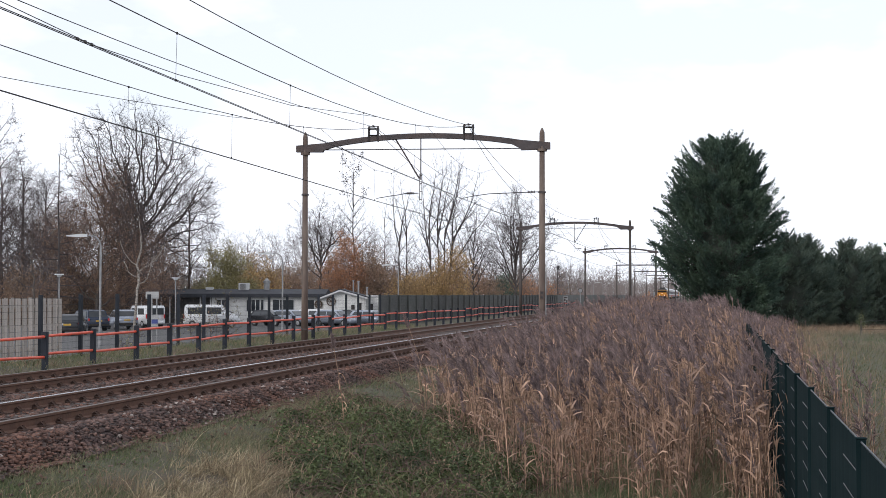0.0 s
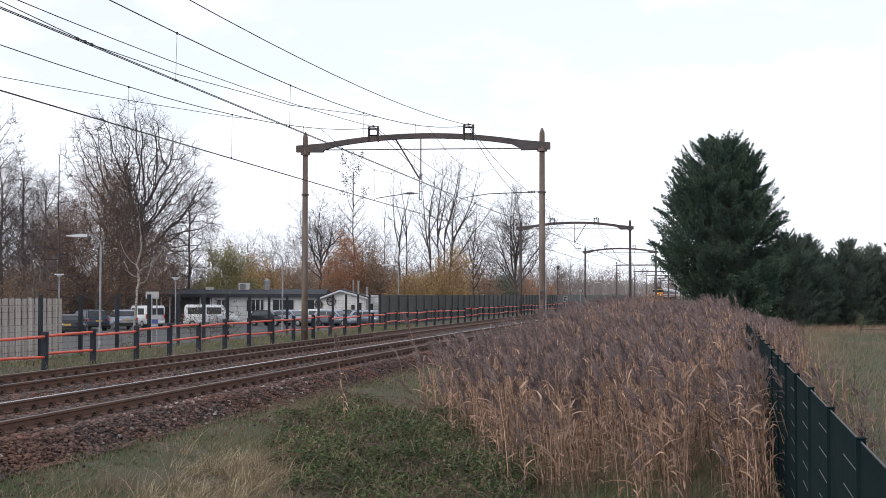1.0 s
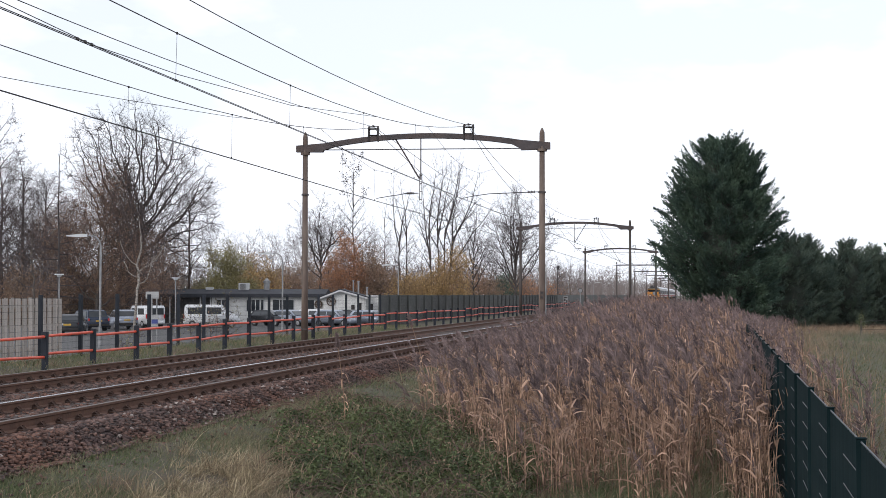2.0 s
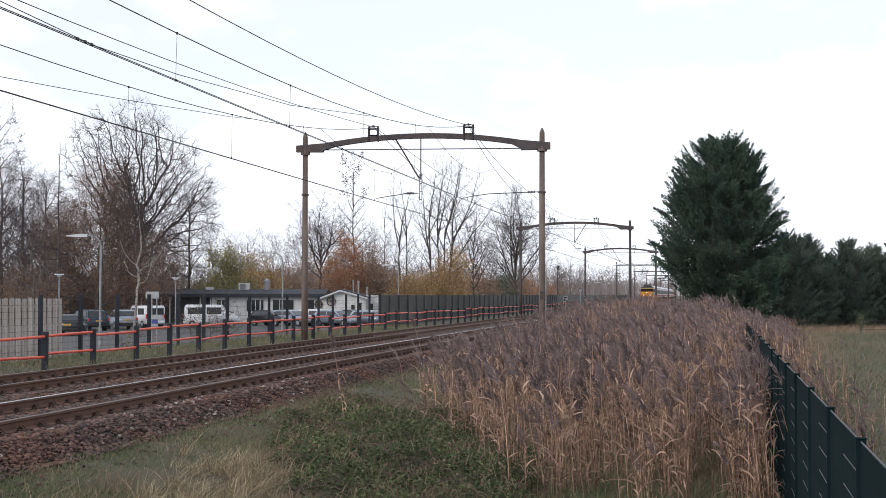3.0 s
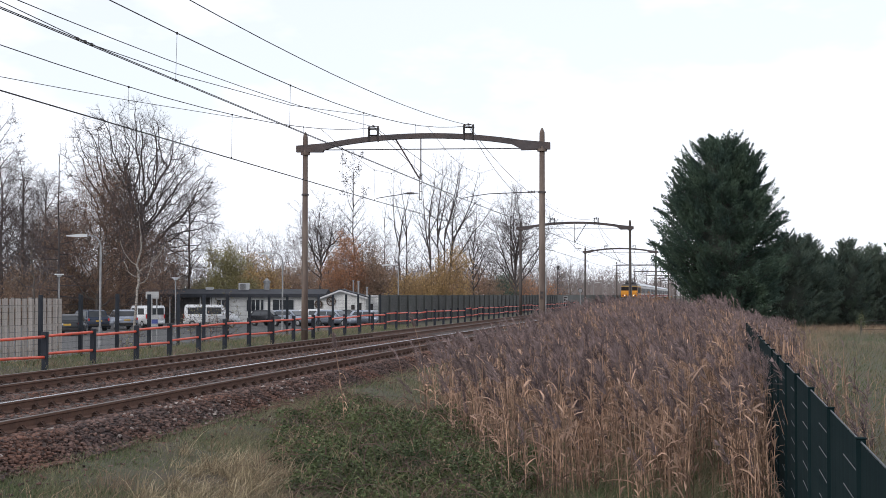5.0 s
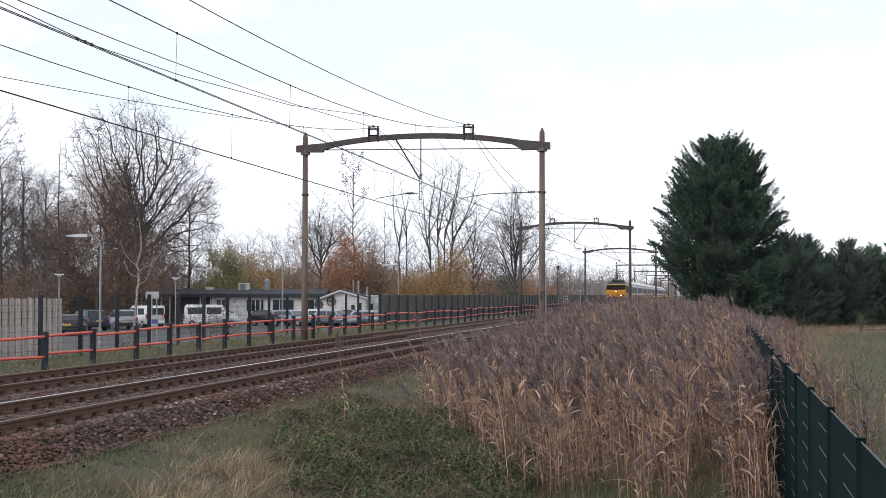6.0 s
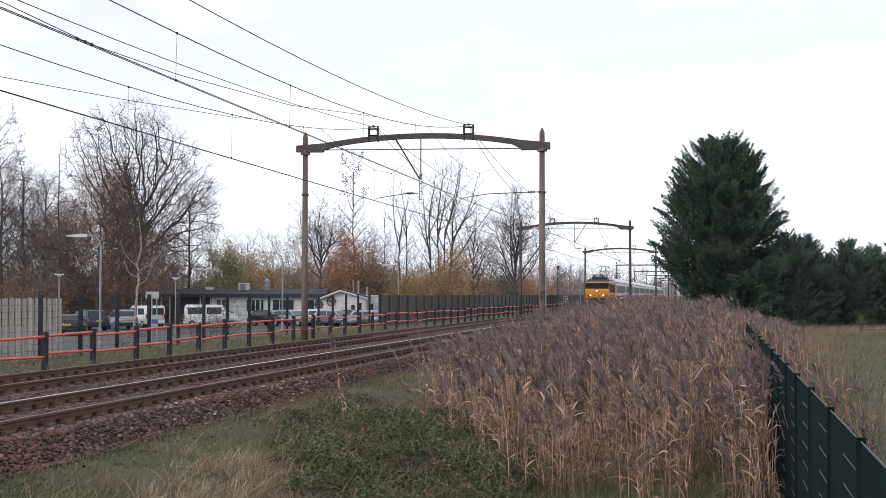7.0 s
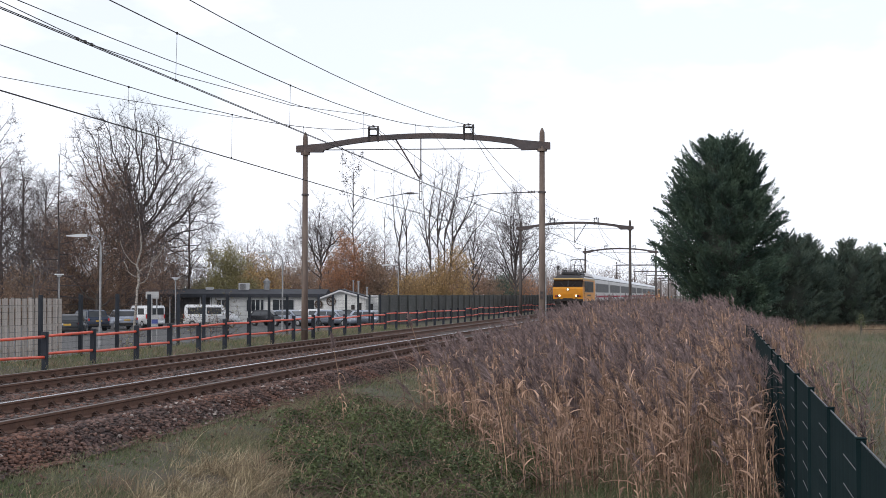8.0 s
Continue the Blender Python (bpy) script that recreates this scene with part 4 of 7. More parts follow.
def build_conifer(name, x, y, label, height, radius, boughs, seed, spray_len=0.9, left=None, right=None, foliage=None):
    """A dense cypress: trunk, an added dark shell that shuts out the sky, and many feathery upswept boughs. left,
    right: its reach on either side by share of the height.
    """
    g = np.random.default_rng(seed)
    t = empty(name, x, y, float(ground_z(x, y)))
    bm = bmesh.new()
    add_tube(bm, [(0, 0, -0.3), (0.05, 0, height * 0.4), (0, 0, height * 0.92)], 0.32 * height / 16, 0.03, 8)
    part("trunk", bm, M_BARKDARK, t)

    def reach(zf, ph):
        mix = 0.5 + 0.5 * np.cos(ph - YAW)
        mix = mix * mix * (3 - 2 * mix)
        body = np.interp(zf, *left) * (1 - mix) + np.interp(zf, *right) * mix
        wob = 0.05 * np.sin(3 * ph + 9 * zf + seed) + 0.05 * np.sin(5 * ph - 14 * zf) + 0.05 * np.sin(2 * ph + 23 * zf + 1)
        return radius * body * (1 + wob)

    # long boughs on the outside, shorter ones that fill the crown behind them
    pieces, stems = [], []
    for share, r0, r1, size in ((0.6, 0.8, 1.04, 1.0), (0.4, 0.58, 0.84, 0.9)):
        nb = int(boughs * share)
        zf = g.uniform(0.04, 0.985, nb)
        ph = g.uniform(0, 2 * np.pi, nb)
        far = reach(zf, ph) * g.uniform(r0, r1, nb)
        rise = g.uniform(0.05, 0.6, nb) + 0.75 * zf ** 2
        axis = np.stack([np.cos(ph), np.sin(ph), rise], axis=1)
        axis /= np.linalg.norm(axis, axis=1, keepdims=True)
        wide = np.cross(axis, np.array([0, 0, 1.0])) + g.normal(0, 0.25, (nb, 3))
        wide /= np.linalg.norm(wide, axis=1, keepdims=True)
        L = spray_len * size * g.uniform(1.5, 3.0, nb) * (1 - 0.3 * zf)
        tip = np.stack([far * np.cos(ph), far * np.sin(ph), zf * height], axis=1)
        stems.append(rods(tip - axis * L[:, None] * 1.3, tip - axis * L[:, None] * 0.2, np.full(nb, 0.03), np.full(nb, 0.01), 3))
        curl = g.uniform(0.0, 0.3, (nb, 1))
        for k in range(185):
            s = g.uniform(0, 1, (nb, 1)) ** 0.75
            out = g.uniform(-1, 1, (nb, 1))
            back = axis * (s * L[:, None])
            q = tip - back + wide * out * 0.3 * L[:, None] * (0.12 + s) + np.array([[0, 0, 1.0]]) * (curl * (1 - s) ** 2 * L[:, None] - 0.1 * np.abs(out) * s * L[:, None])
            q += g.normal(0, 0.05, (nb, 3)) * (0.4 + s) * L[:, None]
            h = axis * 0.9 + wide * out * 0.9 + np.array([[0, 0, 0.2]]) + g.normal(0, 0.26, (nb, 3))
            h /= np.linalg.norm(h, axis=1, keepdims=True)
            pieces.append(blades(q, h, np.tile([[0, 0, 0.08]], (nb, 1)), spray_len * g.uniform(0.14, 0.34, nb), spray_len * g.uniform(0.06, 0.12, nb)))
    tagged(link_mesh("crown", *joined(pieces), foliage or M_CONIFER, t), kind="stuff")
    tagged(link_mesh("bough", *joined(stems), M_BARKDARK, t), kind="stuff")
    # added dark shell inside the crown; blocks sky light and stands for inner shade
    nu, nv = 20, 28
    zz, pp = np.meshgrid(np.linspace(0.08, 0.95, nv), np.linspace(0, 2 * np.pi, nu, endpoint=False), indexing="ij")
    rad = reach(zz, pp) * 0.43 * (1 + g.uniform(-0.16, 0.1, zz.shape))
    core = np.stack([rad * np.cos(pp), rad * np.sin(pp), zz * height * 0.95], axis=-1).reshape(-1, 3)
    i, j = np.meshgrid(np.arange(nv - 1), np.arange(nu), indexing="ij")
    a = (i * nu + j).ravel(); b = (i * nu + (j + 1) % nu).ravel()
    link_mesh("shade_core", core, np.stack([a, b, b + nu, a + nu], axis=1), M_CONIFERCORE, t)
    # dead boughs showing through the skirt
    k = 40 if height > 12 else 5
    a = g.uniform(-2.3, -0.9, k)
    z0 = g.uniform(0.12, 0.3, k) * height
    p0 = np.stack([np.cos(a) * radius * 0.45, np.sin(a) * radius * 0.45, z0], axis=1)
    p1 = np.stack([np.cos(a) * radius * 0.95, np.sin(a) * radius * 0.95, z0 + g.uniform(0.1, 1.2, k)], axis=1)
    tagged(link_mesh("dead_bough", *rods(p0, p1, np.full(k, 0.03), np.full(k, 0.01), 5), M_BARK, t), kind="stuff")
    return tagged(t, label, "conifer")


def reed_clump(x0, x1, y0, y1, density, detail, seed, edge):
    """Standing dead reeds over a patch of ground: stems, leaves and plumes. The clump's origin is its root."""
    g = np.random.default_rng(seed)
    n = int((x1 - x0) * (y1 - y0) * density)
    tuft = g.integers(0, max(2, n // 9), n)
    x = g.uniform(x0, x1, n)[tuft] + g.normal(0, 0.13, n)
    y = g.uniform(y0, y1, n)[tuft] + g.normal(0, 0.16, n)
    keep = edge(x, y, g) & (x > x0 - 0.2) & (x < x1 + 0.2)
    x, y = x[keep], y[keep]
    n = len(x)
    if n < 4:
        return None
    ox, oy = (x0 + x1) / 2, (y0 + y1) / 2
    oz = float(ground_z(ox, oy))
    z = ground_z(x, y)
    height = reed_height(x, y) * np.clip(g.normal(0.9, 0.22, n), 0.38, 1.2)
    lean = np.stack([g.normal(-0.03, 0.06, n), g.normal(0.0, 0.06, n), np.ones(n)], axis=1)
    lean /= np.linalg.norm(lean, axis=1, keepdims=True)
    bendv = np.stack([g.normal(-0.045, 0.045, n), g.normal(0.0, 0.045, n), -0.02 * np.ones(n)], axis=1)
    root = np.stack([x - ox, y - oy, z - oz - 0.03], axis=1)
    at = lambda s: root + (lean * s[:, None] + bendv * (s ** 2)[:, None]) * height[:, None]
    thick = g.uniform(0.0035, 0.0065, n) * (1.15 if detail > 1 else 2.2)
    pieces = []
    segs = 3 if detail > 1 else 2
    cuts = np.linspace(0, 0.97, segs + 1)
    for a, b in zip(cuts, cuts[1:]):
        pieces.append(rods(at(np.full(n, a)), at(np.full(n, b)), thick * (1 - 0.4 * a), thick * (1 - 0.4 * b), 3))
    leaves = []
    for k in range((0, 2, 4, 7)[detail]):
        s = g.uniform(0.2, 0.95, n)
        h = np.stack([g.normal(-0.05, 0.5, n), g.normal(0, 0.5, n), g.uniform(0.5, 1.4, n)], axis=1)
        h /= np.linalg.norm(h, axis=1, keepdims=True)
        dr = np.stack([g.normal(-0.05, 0.2, n), g.normal(0, 0.15, n), -g.uniform(0.15, 0.85, n)], axis=1)
        leaves.append(ribbons(at(s), h, dr, g.uniform(0.18, 0.42, n), g.uniform(0.014, 0.032, n) * (1.0 if detail > 1 else 1.4), 3 if detail > 1 else 2))
    root_ob = empty("reed_clump", ox, oy, oz)
    tagged(link_mesh("stalk_mass", *joined(pieces), M_REED, root_ob), kind="stuff")
    tagged(link_mesh("leaf_mass", *joined(leaves), M_REEDLEAF, root_ob), kind="stuff")
    heads = g.uniform(0, 1, n) < np.where((x > -1.3) & (y < 42), 0.4, 0.56)
    m = int(heads.sum())
    pieces = []
    tips = at(np.full(n, 0.95))[heads]
    ax = (lean + bendv * 2.5)[heads]
    ax /= np.linalg.norm(ax, axis=1, keepdims=True)
    reach = g.uniform(0.24, 0.42, m)[:, None]
    turn = g.uniform(0, 2 * np.pi, m)
    flag = np.stack([np.cos(turn) * 0.3 - 0.32, np.sin(turn) * 0.35, np.full(m, -0.25)], axis=1)
    size = (0, 2.3, 1.35, 1.05)[detail]
    # side branches of the panicle: long and spreading below, short towards the nodding tip
    for k in range((0, 22, 44, 78)[detail]):
        s = g.uniform(0, 1, (m, 1)) ** 1.15
        spine = tips + ax * s * reach + flag * (s ** 2) * reach * 0.45
        h = ax * 0.9 + g.normal(0, 0.3, (m, 3)) + flag * (0.25 + 0.5 * s)
        h /= np.linalg.norm(h, axis=1, keepdims=True)
        dr = flag * 0.25 + g.normal(0, 0.08, (m, 3))
        L = (reach * (0.5 - 0.32 * s) * g.uniform(0.65, 1.2, (m, 1)))[:, 0]
        pieces.append(blades(spine, h, dr, L, g.uniform(0.009, 0.016, m) * size))
    tagged(link_mesh("plume_mass", *joined(pieces), M_PLUME, root_ob), kind="stuff")
    return tagged(root_ob, "clump of dead straw-brown reeds with purple-brown feathery plumes", "reeds", "reeds of the ditch")


def reed_height(x, y):
    return np.interp(y, [10, 22, 35, 60, 90, 130], [1.8, 1.85, 1.95, 2.05, 2.05, 2.05]) * (1 + 0.16 * np.interp(y, [36, 43], [0, 1]) * np.interp(x, [-6.6, -5.2, -4.2, -2.2], [0.4, 1, 1, 0.1])) * np.where((x > 0.1) & (y < 33), 0.88, 1.0) * np.interp(x, [-9, -6.5, -5, -3.5, 1.2, 2.6, 5, 9], [0.4, 0.52, 0.76, 0.97, 1.0, 0.72, 0.5, 0.38]) * np.where(x < -3.0, np.interp(y, [40, 50, 65], [0.93, 0.98, 1.06]), 1.0) * np.where((x > 0.35) & (x < 1), np.interp(y, [26, 32], [1.0, 1.14]), 1.0)


def reed_edge(x, y, g):
    left = np.interp(y, [16, 20.5, 24, 30, 36, 42, 55, 75, 110], [-1.5, -2.6, -4.0, -5.7, -6.1, -6.0, -5.9, -6.0, -6.3])
    soft = np.abs(g.normal(0, 1.0, len(x))) * np.interp(y, [16, 28, 45, 70], [0.9, 1.35, 0.7, 0.3]) - np.interp(y, [28, 42], [0.5, 0.1])
    gap = x < fence_x(y) - 0.07
    open_spot = np.sin(1.35 * x + 0.4 * y + 0.7) * np.sin(0.55 * y - 0.9 * x + 1.1) > 0.82
    return (x > left + soft) & gap & ~(open_spot & (y < 34)) & (x < np.interp(y, [17, 22, 30], [0.62, 0.8, 2.0]) + g.normal(0, 0.06, len(x)))


REEDS = []


def lone_reed(x, y, height, lean, seed):
    """One tall reed stalk standing by itself, with curled leaves and a plume."""
    g = np.random.default_rng(seed)
    z = float(ground_z(x, y))
    r = empty("reed_stalk", x, y, z)
    pts = [np.array([lean * s * s, 0.02 * math.sin(5 * s), height * s - 0.05 * (s == 0)]) for s in np.linspace(0, 1, 9)]
    bm = bmesh.new()
    add_tube(bm, [tuple(p) for p in pts], 0.009, 0.006, 6)
    part("stem", bm, M_REED, r)
    n = 7
    s = g.uniform(0.3, 0.75, n)
    b = np.array([[lean * q * q, 0, height * q] for q in s])
    h = np.stack([g.normal(0, 0.6, n), g.normal(0, 0.5, n), g.uniform(0.2, 0.9, n)], axis=1)
    tagged(link_mesh("leaf", *ribbons(b, h, np.tile([[0.1, 0, -1.0]], (n, 1)), g.uniform(0.15, 0.34, n), g.uniform(0.025, 0.045, n), 4), M_REED, r), kind="stuff")
    n = 240
    q = g.uniform(0, 1, (n, 1))
    base = np.array([lean, 0, height * 0.97]) + q * np.array([lean * 0.25, 0, 0.26])
    h = np.array([lean * 0.3, 0, 1.0]) + g.normal(0, 0.32, (n, 3))
    tagged(link_mesh("plume", *ribbons(base, h, np.tile([[0.1, 0, -0.3]], (n, 1)), g.uniform(0.06, 0.14, n) * (1.1 - 0.6 * q[:, 0]), g.uniform(0.008, 0.015, n), 2), M_PLUME, r), kind="stuff")
    return tagged(r, "single tall dead reed stalk with a feathery plume", "reed")


def build_reeds():
    seed = 100
    rows = [(19.3, 23, 22, 3, 2.0), (23, 27.5, 22, 3, 2.0), (27.5, 33, 21, 2, 2.4), (33, 40, 21, 2, 2.6), (40, 48, 20, 2, 2.8), (48, 60, 16, 1, 4.0), (60, 76, 14, 1, 4.0), (76, 100, 11, 1, 8.0), (100, 135, 8, 1, 8.0)]
    for y0, y1, dens, detail, dx in rows:
        x = -7.3
        while x < 1.5:
            seed += 1
            ob = reed_clump(x, min(x + dx, 2.3), y0, y1, dens * 1.0, detail, seed, reed_edge)
            if ob:
                REEDS.append((ob, seed))
            x += dx
    # tall pale reeds close along the slat fence
    for y0 in (16.8, 18.8, 21.4, 24.4):
        seed += 1
        REEDS.append((reed_clump(0.35, 0.97, y0, y0 + 2.8, 24, 2, seed, lambda x, y, g: x < fence_x(y) - 0.1), seed))
    # thinner reeds behind the slat fence
    def beyond(x, y, g):
        return (x > fence_x(y) + 0.15) & (x < np.interp(y, [18, 30, 60, 90, 125], [1.4, 1.8, 3.1, 4.8, 7.0]) + g.normal(0, 0.7, len(x)))
    for y0, y1, dens in ((18, 34, 26), (34, 55, 18), (55, 80, 12), (80, 125, 8)):
        seed += 1
        ob = reed_clump(1.15, 10.5, y0, y1, dens, 1 if y0 > 30 else 2, seed, beyond)
        if ob:
            REEDS.append((ob, seed))


M_WEED = mat("withered_weed", (0.21, 0.18, 0.135), (0.15, 0.145, 0.1), 0.4, 0.9, random_by="island", spread=0.4, trans=0.15)
M_TUFT = mat("grass_straw", (0.4, 0.33, 0.21), (0.24, 0.19, 0.12), 3.0, 0.8, random_by="island", spread=0.6, trans=0.2)


def build_grass():
    def field(n, x0, x1, y0, y1, h0, h1, w, material, name, label, keep=None, power=1.0):
        x = rng.uniform(x0, x1, n)
        y = y0 + (y1 - y0) * rng.uniform(0, 1, n) ** power
        if keep is not None:
            k = keep(x, y)
            x, y = x[k], y[k]
        m = len(x)
        base = np.stack([x, y, ground_z(x, y) - 0.03], axis=1)
        h = np.stack([rng.normal(0.05, 0.3, m), rng.normal(0, 0.3, m), np.ones(m)], axis=1)
        h /= np.linalg.norm(h, axis=1, keepdims=True)
        dr = np.stack([rng.normal(0.1, 0.3, m), rng.normal(0, 0.3, m), -rng.uniform(0.05, 0.5, m)], axis=1)
        if n > 20000:
            v, f = blades(base, h, dr * 0.6, rng.uniform(h0, h1, m), rng.uniform(0.9, 1.9, m) * w)
        else:
            v, f = ribbons(base, h, dr, rng.uniform(h0, h1, m), rng.uniform(0.6, 1.3, m) * w, 2)
        tagged(link_mesh(name, v, f, material), label, "grass", kind="stuff")
    patch = lambda x, y: (np.sin(1.7 * x + 0.9 * y) + np.sin(0.8 * y - 2.1 * x + 1) + rng.normal(0, 0.8, len(x)) + 1.8 * (y < 21) * (x < -5.2) - 3.0 * ((np.abs(x + 5.3 + (y - 27) * 0.2) < 1.9) & (np.abs(y - 22.4) < 5.4)) + 1.2 * (y > 26.5)) > -0.9
    field(110000, -7.95, -3.4, 12.5, 30, 0.04, 0.14, 0.008, M_GRASS, "short_grass", "short patchy green grass on the verge", patch, 1.1)
    field(34000, -7.9, -5.2, 19, 42, 0.04, 0.13, 0.009, M_PALEGRASS, "pale_turf", "pale short grass between ballast and bramble", lambda x, y: np.sin(1.9 * x + 1.3 * y) + rng.normal(0, 0.7, len(x)) > -0.4)
    field(22000, -7.95, -4.2, 30, 60, 0.06, 0.18, 0.011, M_GRASS, "verge_turf", "short green turf along the ballast", patch, 1.3)
    field(16000, -7.95, -3.4, 12.5, 40, 0.05, 0.2, 0.006, M_DRYGRASS, "withered_grass", "short withered grass on the verge", None, 1.2)
    field(4500, -7.0, -4.0, 14.5, 20.5, 0.2, 0.55, 0.007, M_DRYGRASS, "dry_grass", "pale dry grass tufts at the bottom of the bank", lambda x, y: (np.sin(2.3 * x + 1.1 * y) + np.sin(3.1 * y - x)) + 1.3 * np.exp(-((x + 5.8) / 0.6) ** 2) > 0.95)
    # bunches of long pale grass
    n = 64
    g = np.random.default_rng(77)
    for _ in range(n):
        cy = g.uniform(15.3, 19.8)
        cx = -5.75 - (cy - 17) * 0.16 + g.normal(0, 0.42)
        m = int(g.uniform(35, 80))
        b = np.stack([cx + g.normal(0, 0.06, m), cy + g.normal(0, 0.08, m), np.zeros(m)], axis=1)
        b[:, 2] = ground_z(b[:, 0], b[:, 1]) - 0.03
        h = np.stack([g.normal(0.05, 0.24, m), g.normal(0, 0.24, m), np.ones(m)], axis=1)
        h /= np.linalg.norm(h, axis=1, keepdims=True)
        dr = np.stack([g.normal(0.12, 0.3, m), g.normal(0, 0.3, m), -g.uniform(0.1, 0.9, m)], axis=1)
        tagged(link_mesh("grass_tuft", *ribbons(b, h, dr, g.uniform(0.22, 0.62, m), g.uniform(0.006, 0.012, m), 3), M_TUFT), "pale straw-coloured tuft of long dry grass", "grass tuft", "tufts of dry grass", "stuff")
    field(9000, -2.4, 0.9, 17.2, 21.5, 0.15, 0.5, 0.009, M_GRASS, "ditch_grass", "green grass and weeds at the foot of the reeds")
    field(13000, -3.6, 0.9, 18.5, 30, 0.15, 0.55, 0.009, M_GRASS, "reed_undergrowth", "green grass growing among the reed stems", None, 1.2)
    field(9000, -3.6, 0.9, 18.5, 30, 0.2, 0.6, 0.007, M_DRYGRASS, "reed_litter", "dry grass and litter among the reed stems", None, 1.2)
    field(14000, -19.8, -16.2, 34, 90, 0.12, 0.4, 0.014, M_GRASS, "verge_grass", "rough green and brown grass under the barrier")
    field(7000, -19.8, -16.2, 34, 90, 0.15, 0.5, 0.012, M_DRYGRASS, "dry_verge_grass", "dry stalks along the mesh fence", lambda x, y: np.sin(0.7 * y) + rng.normal(0, 0.5, len(x)) > 0.3)
    field(46000, 1.3, 19, 22, 128, 0.12, 0.4, 0.017, M_MEADOW, "meadow_grass", "long unmown green meadow grass", None, 1.3)
    field(12000, 1.3, 19, 24, 112, 0.2, 0.6, 0.013, M_DRYGRASS, "dry_meadow_grass", "dry pale stalks standing in the meadow", lambda x, y: (np.sin(0.5 * x + 0.11 * y) + np.sin(0.17 * y - 0.3 * x + 2) + rng.normal(0, 0.4, len(x)) - (x - 3) * 0.12) > 0.45)
    field(15000, 3.5, 22, 66, 116, 0.3, 0.85, 0.019, M_WEED, "withered_weeds", "dark withered weeds standing in the meadow", lambda x, y: np.sin(0.45 * x + 0.2 * y) + 0.05 * (x - 8) + rng.normal(0, 0.5, len(x)) > 0.3)
    field(19000, 1.3, 12, 26, 112, 0.3, 0.8, 0.016, M_DRYGRASS, "reed_fringe", "brown dead grass along the edge of the reeds", lambda x, y: x < np.interp(y, [18, 30, 60, 90, 125], [1.8, 2.6, 4.8, 7.0, 10.0]) + rng.normal(0, 1.0, len(x)))
    field(9000, 3.0, 22, 113, 133, 0.4, 0.9, 0.026, M_DRYGRASS, "dry_grass_strip", "strip of tall brown grass before the hedge")


def build_bramble():
    """Low mound of bramble on the bank between track and reeds."""
    g = np.random.default_rng(31)
    t = empty("bramble_bush", -5.4, 27.0, 0)
    def mound(x, y):
        u = (x + 5.3 + (y - 27) * 0.2) / 2.3
        v = (y - 22.9) / 6.4
        d = np.clip(1 - u * u - v * v + 0.28 * np.sin(1.7 * x + 0.8 * y) * np.sin(0.9 * y - 1.3 * x + 2) + 0.2 * np.sin(3.9 * x + 1.1) * np.sin(2.3 * y), 0, 1)
        return 0.5 * d ** 0.6 * (1 + 0.18 * np.sin(2.1 * x + 1.3 * y) + 0.14 * np.sin(3.7 * y - 2.9 * x))
    n = 130000
    y = 15.6 + 14.6 * g.uniform(0, 1, n) ** 1.2
    x = -5.3 - (y - 27) * 0.2 + g.uniform(-2.3, 2.3, n)
    h = mound(x, y)
    ok = h > g.uniform(0.02, 0.2, n) * (1 + 0.6 * np.sin(2.7 * x + 1.9 * y))
    x, y, h = x[ok], y[ok], h[ok]
    n = len(x)
    z = ground_z(x, y) + h * np.where(g.uniform(0, 1, n) < 0.75, g.uniform(0.75, 1.25, n), g.uniform(0.2, 0.9, n))
    base = np.stack([x + 5.4, y - 27.0, z], axis=1)
    hd = np.stack([g.normal(0, 1, n), g.normal(0, 1, n), g.normal(0.25, 0.45, n)], axis=1)
    hd /= np.linalg.norm(hd, axis=1, keepdims=True)
    v, f = ribbons(base, hd, np.tile([[0, 0, -0.25]], (n, 1)), g.uniform(0.022, 0.055, n), g.uniform(0.018, 0.038, n), 1)
    tagged(link_mesh("foliage", v, f, M_BRAMBLE, t), kind="stuff")
    k = g.integers(0, n, 7000)
    k = k[np.sin(1.9 * x[k] + 0.7) + np.sin(1.3 * y[k]) + g.normal(0, 0.5, 7000) > 0.55]
    v, f = blades(base[k] + np.array([[0, 0, 0.02]]), hd[k], np.tile([[0, 0, -0.2]], (len(k), 1)), g.uniform(0.03, 0.07, len(k)), g.uniform(0.03, 0.05, len(k)))
    tagged(link_mesh("withered_leaf", v, f, M_LEAF_BROWN, t), kind="stuff")
    m = 3200
    k = g.integers(0, n, m)
    hd2 = np.stack([g.normal(0, 0.4, m), g.normal(0, 0.4, m), np.ones(m)], axis=1)
    v, f = ribbons(base[k], hd2, np.tile([[0, 0, -0.4]], (m, 1)), g.uniform(0.1, 0.42, m), g.uniform(0.005, 0.009, m), 2)
    tagged(link_mesh("dead_stalk", v, f, M_DRYGRASS, t), kind="stuff")
    bm = bmesh.new()
    for _ in range(420):
        yy = g.uniform(17.5, 30.5)
        xx = -5.3 - (yy - 27) * 0.2 + g.uniform(-2.0, 2.0)
        hh = float(mound(np.array([xx]), np.array([yy]))[0])
        dx, dy = g.normal(0, 0.6), g.normal(0, 0.5)
        zg = float(ground_z(xx, yy))
        top = hh + g.uniform(0.02, 0.3)
        pts = [(xx + 5.4 + dx * s, yy - 27 + dy * s, zg + top * (1 - (1.6 * s - 0.8) ** 2 * 1.2)) for s in np.linspace(0, 1.15, 7)]
        add_tube(bm, pts, 0.0065, 0.003, 3)
    tagged(part("cane", bm, M_CANE, t), kind="stuff")
    # earth-dark litter under the leaves
    nx, ny = 24, 50
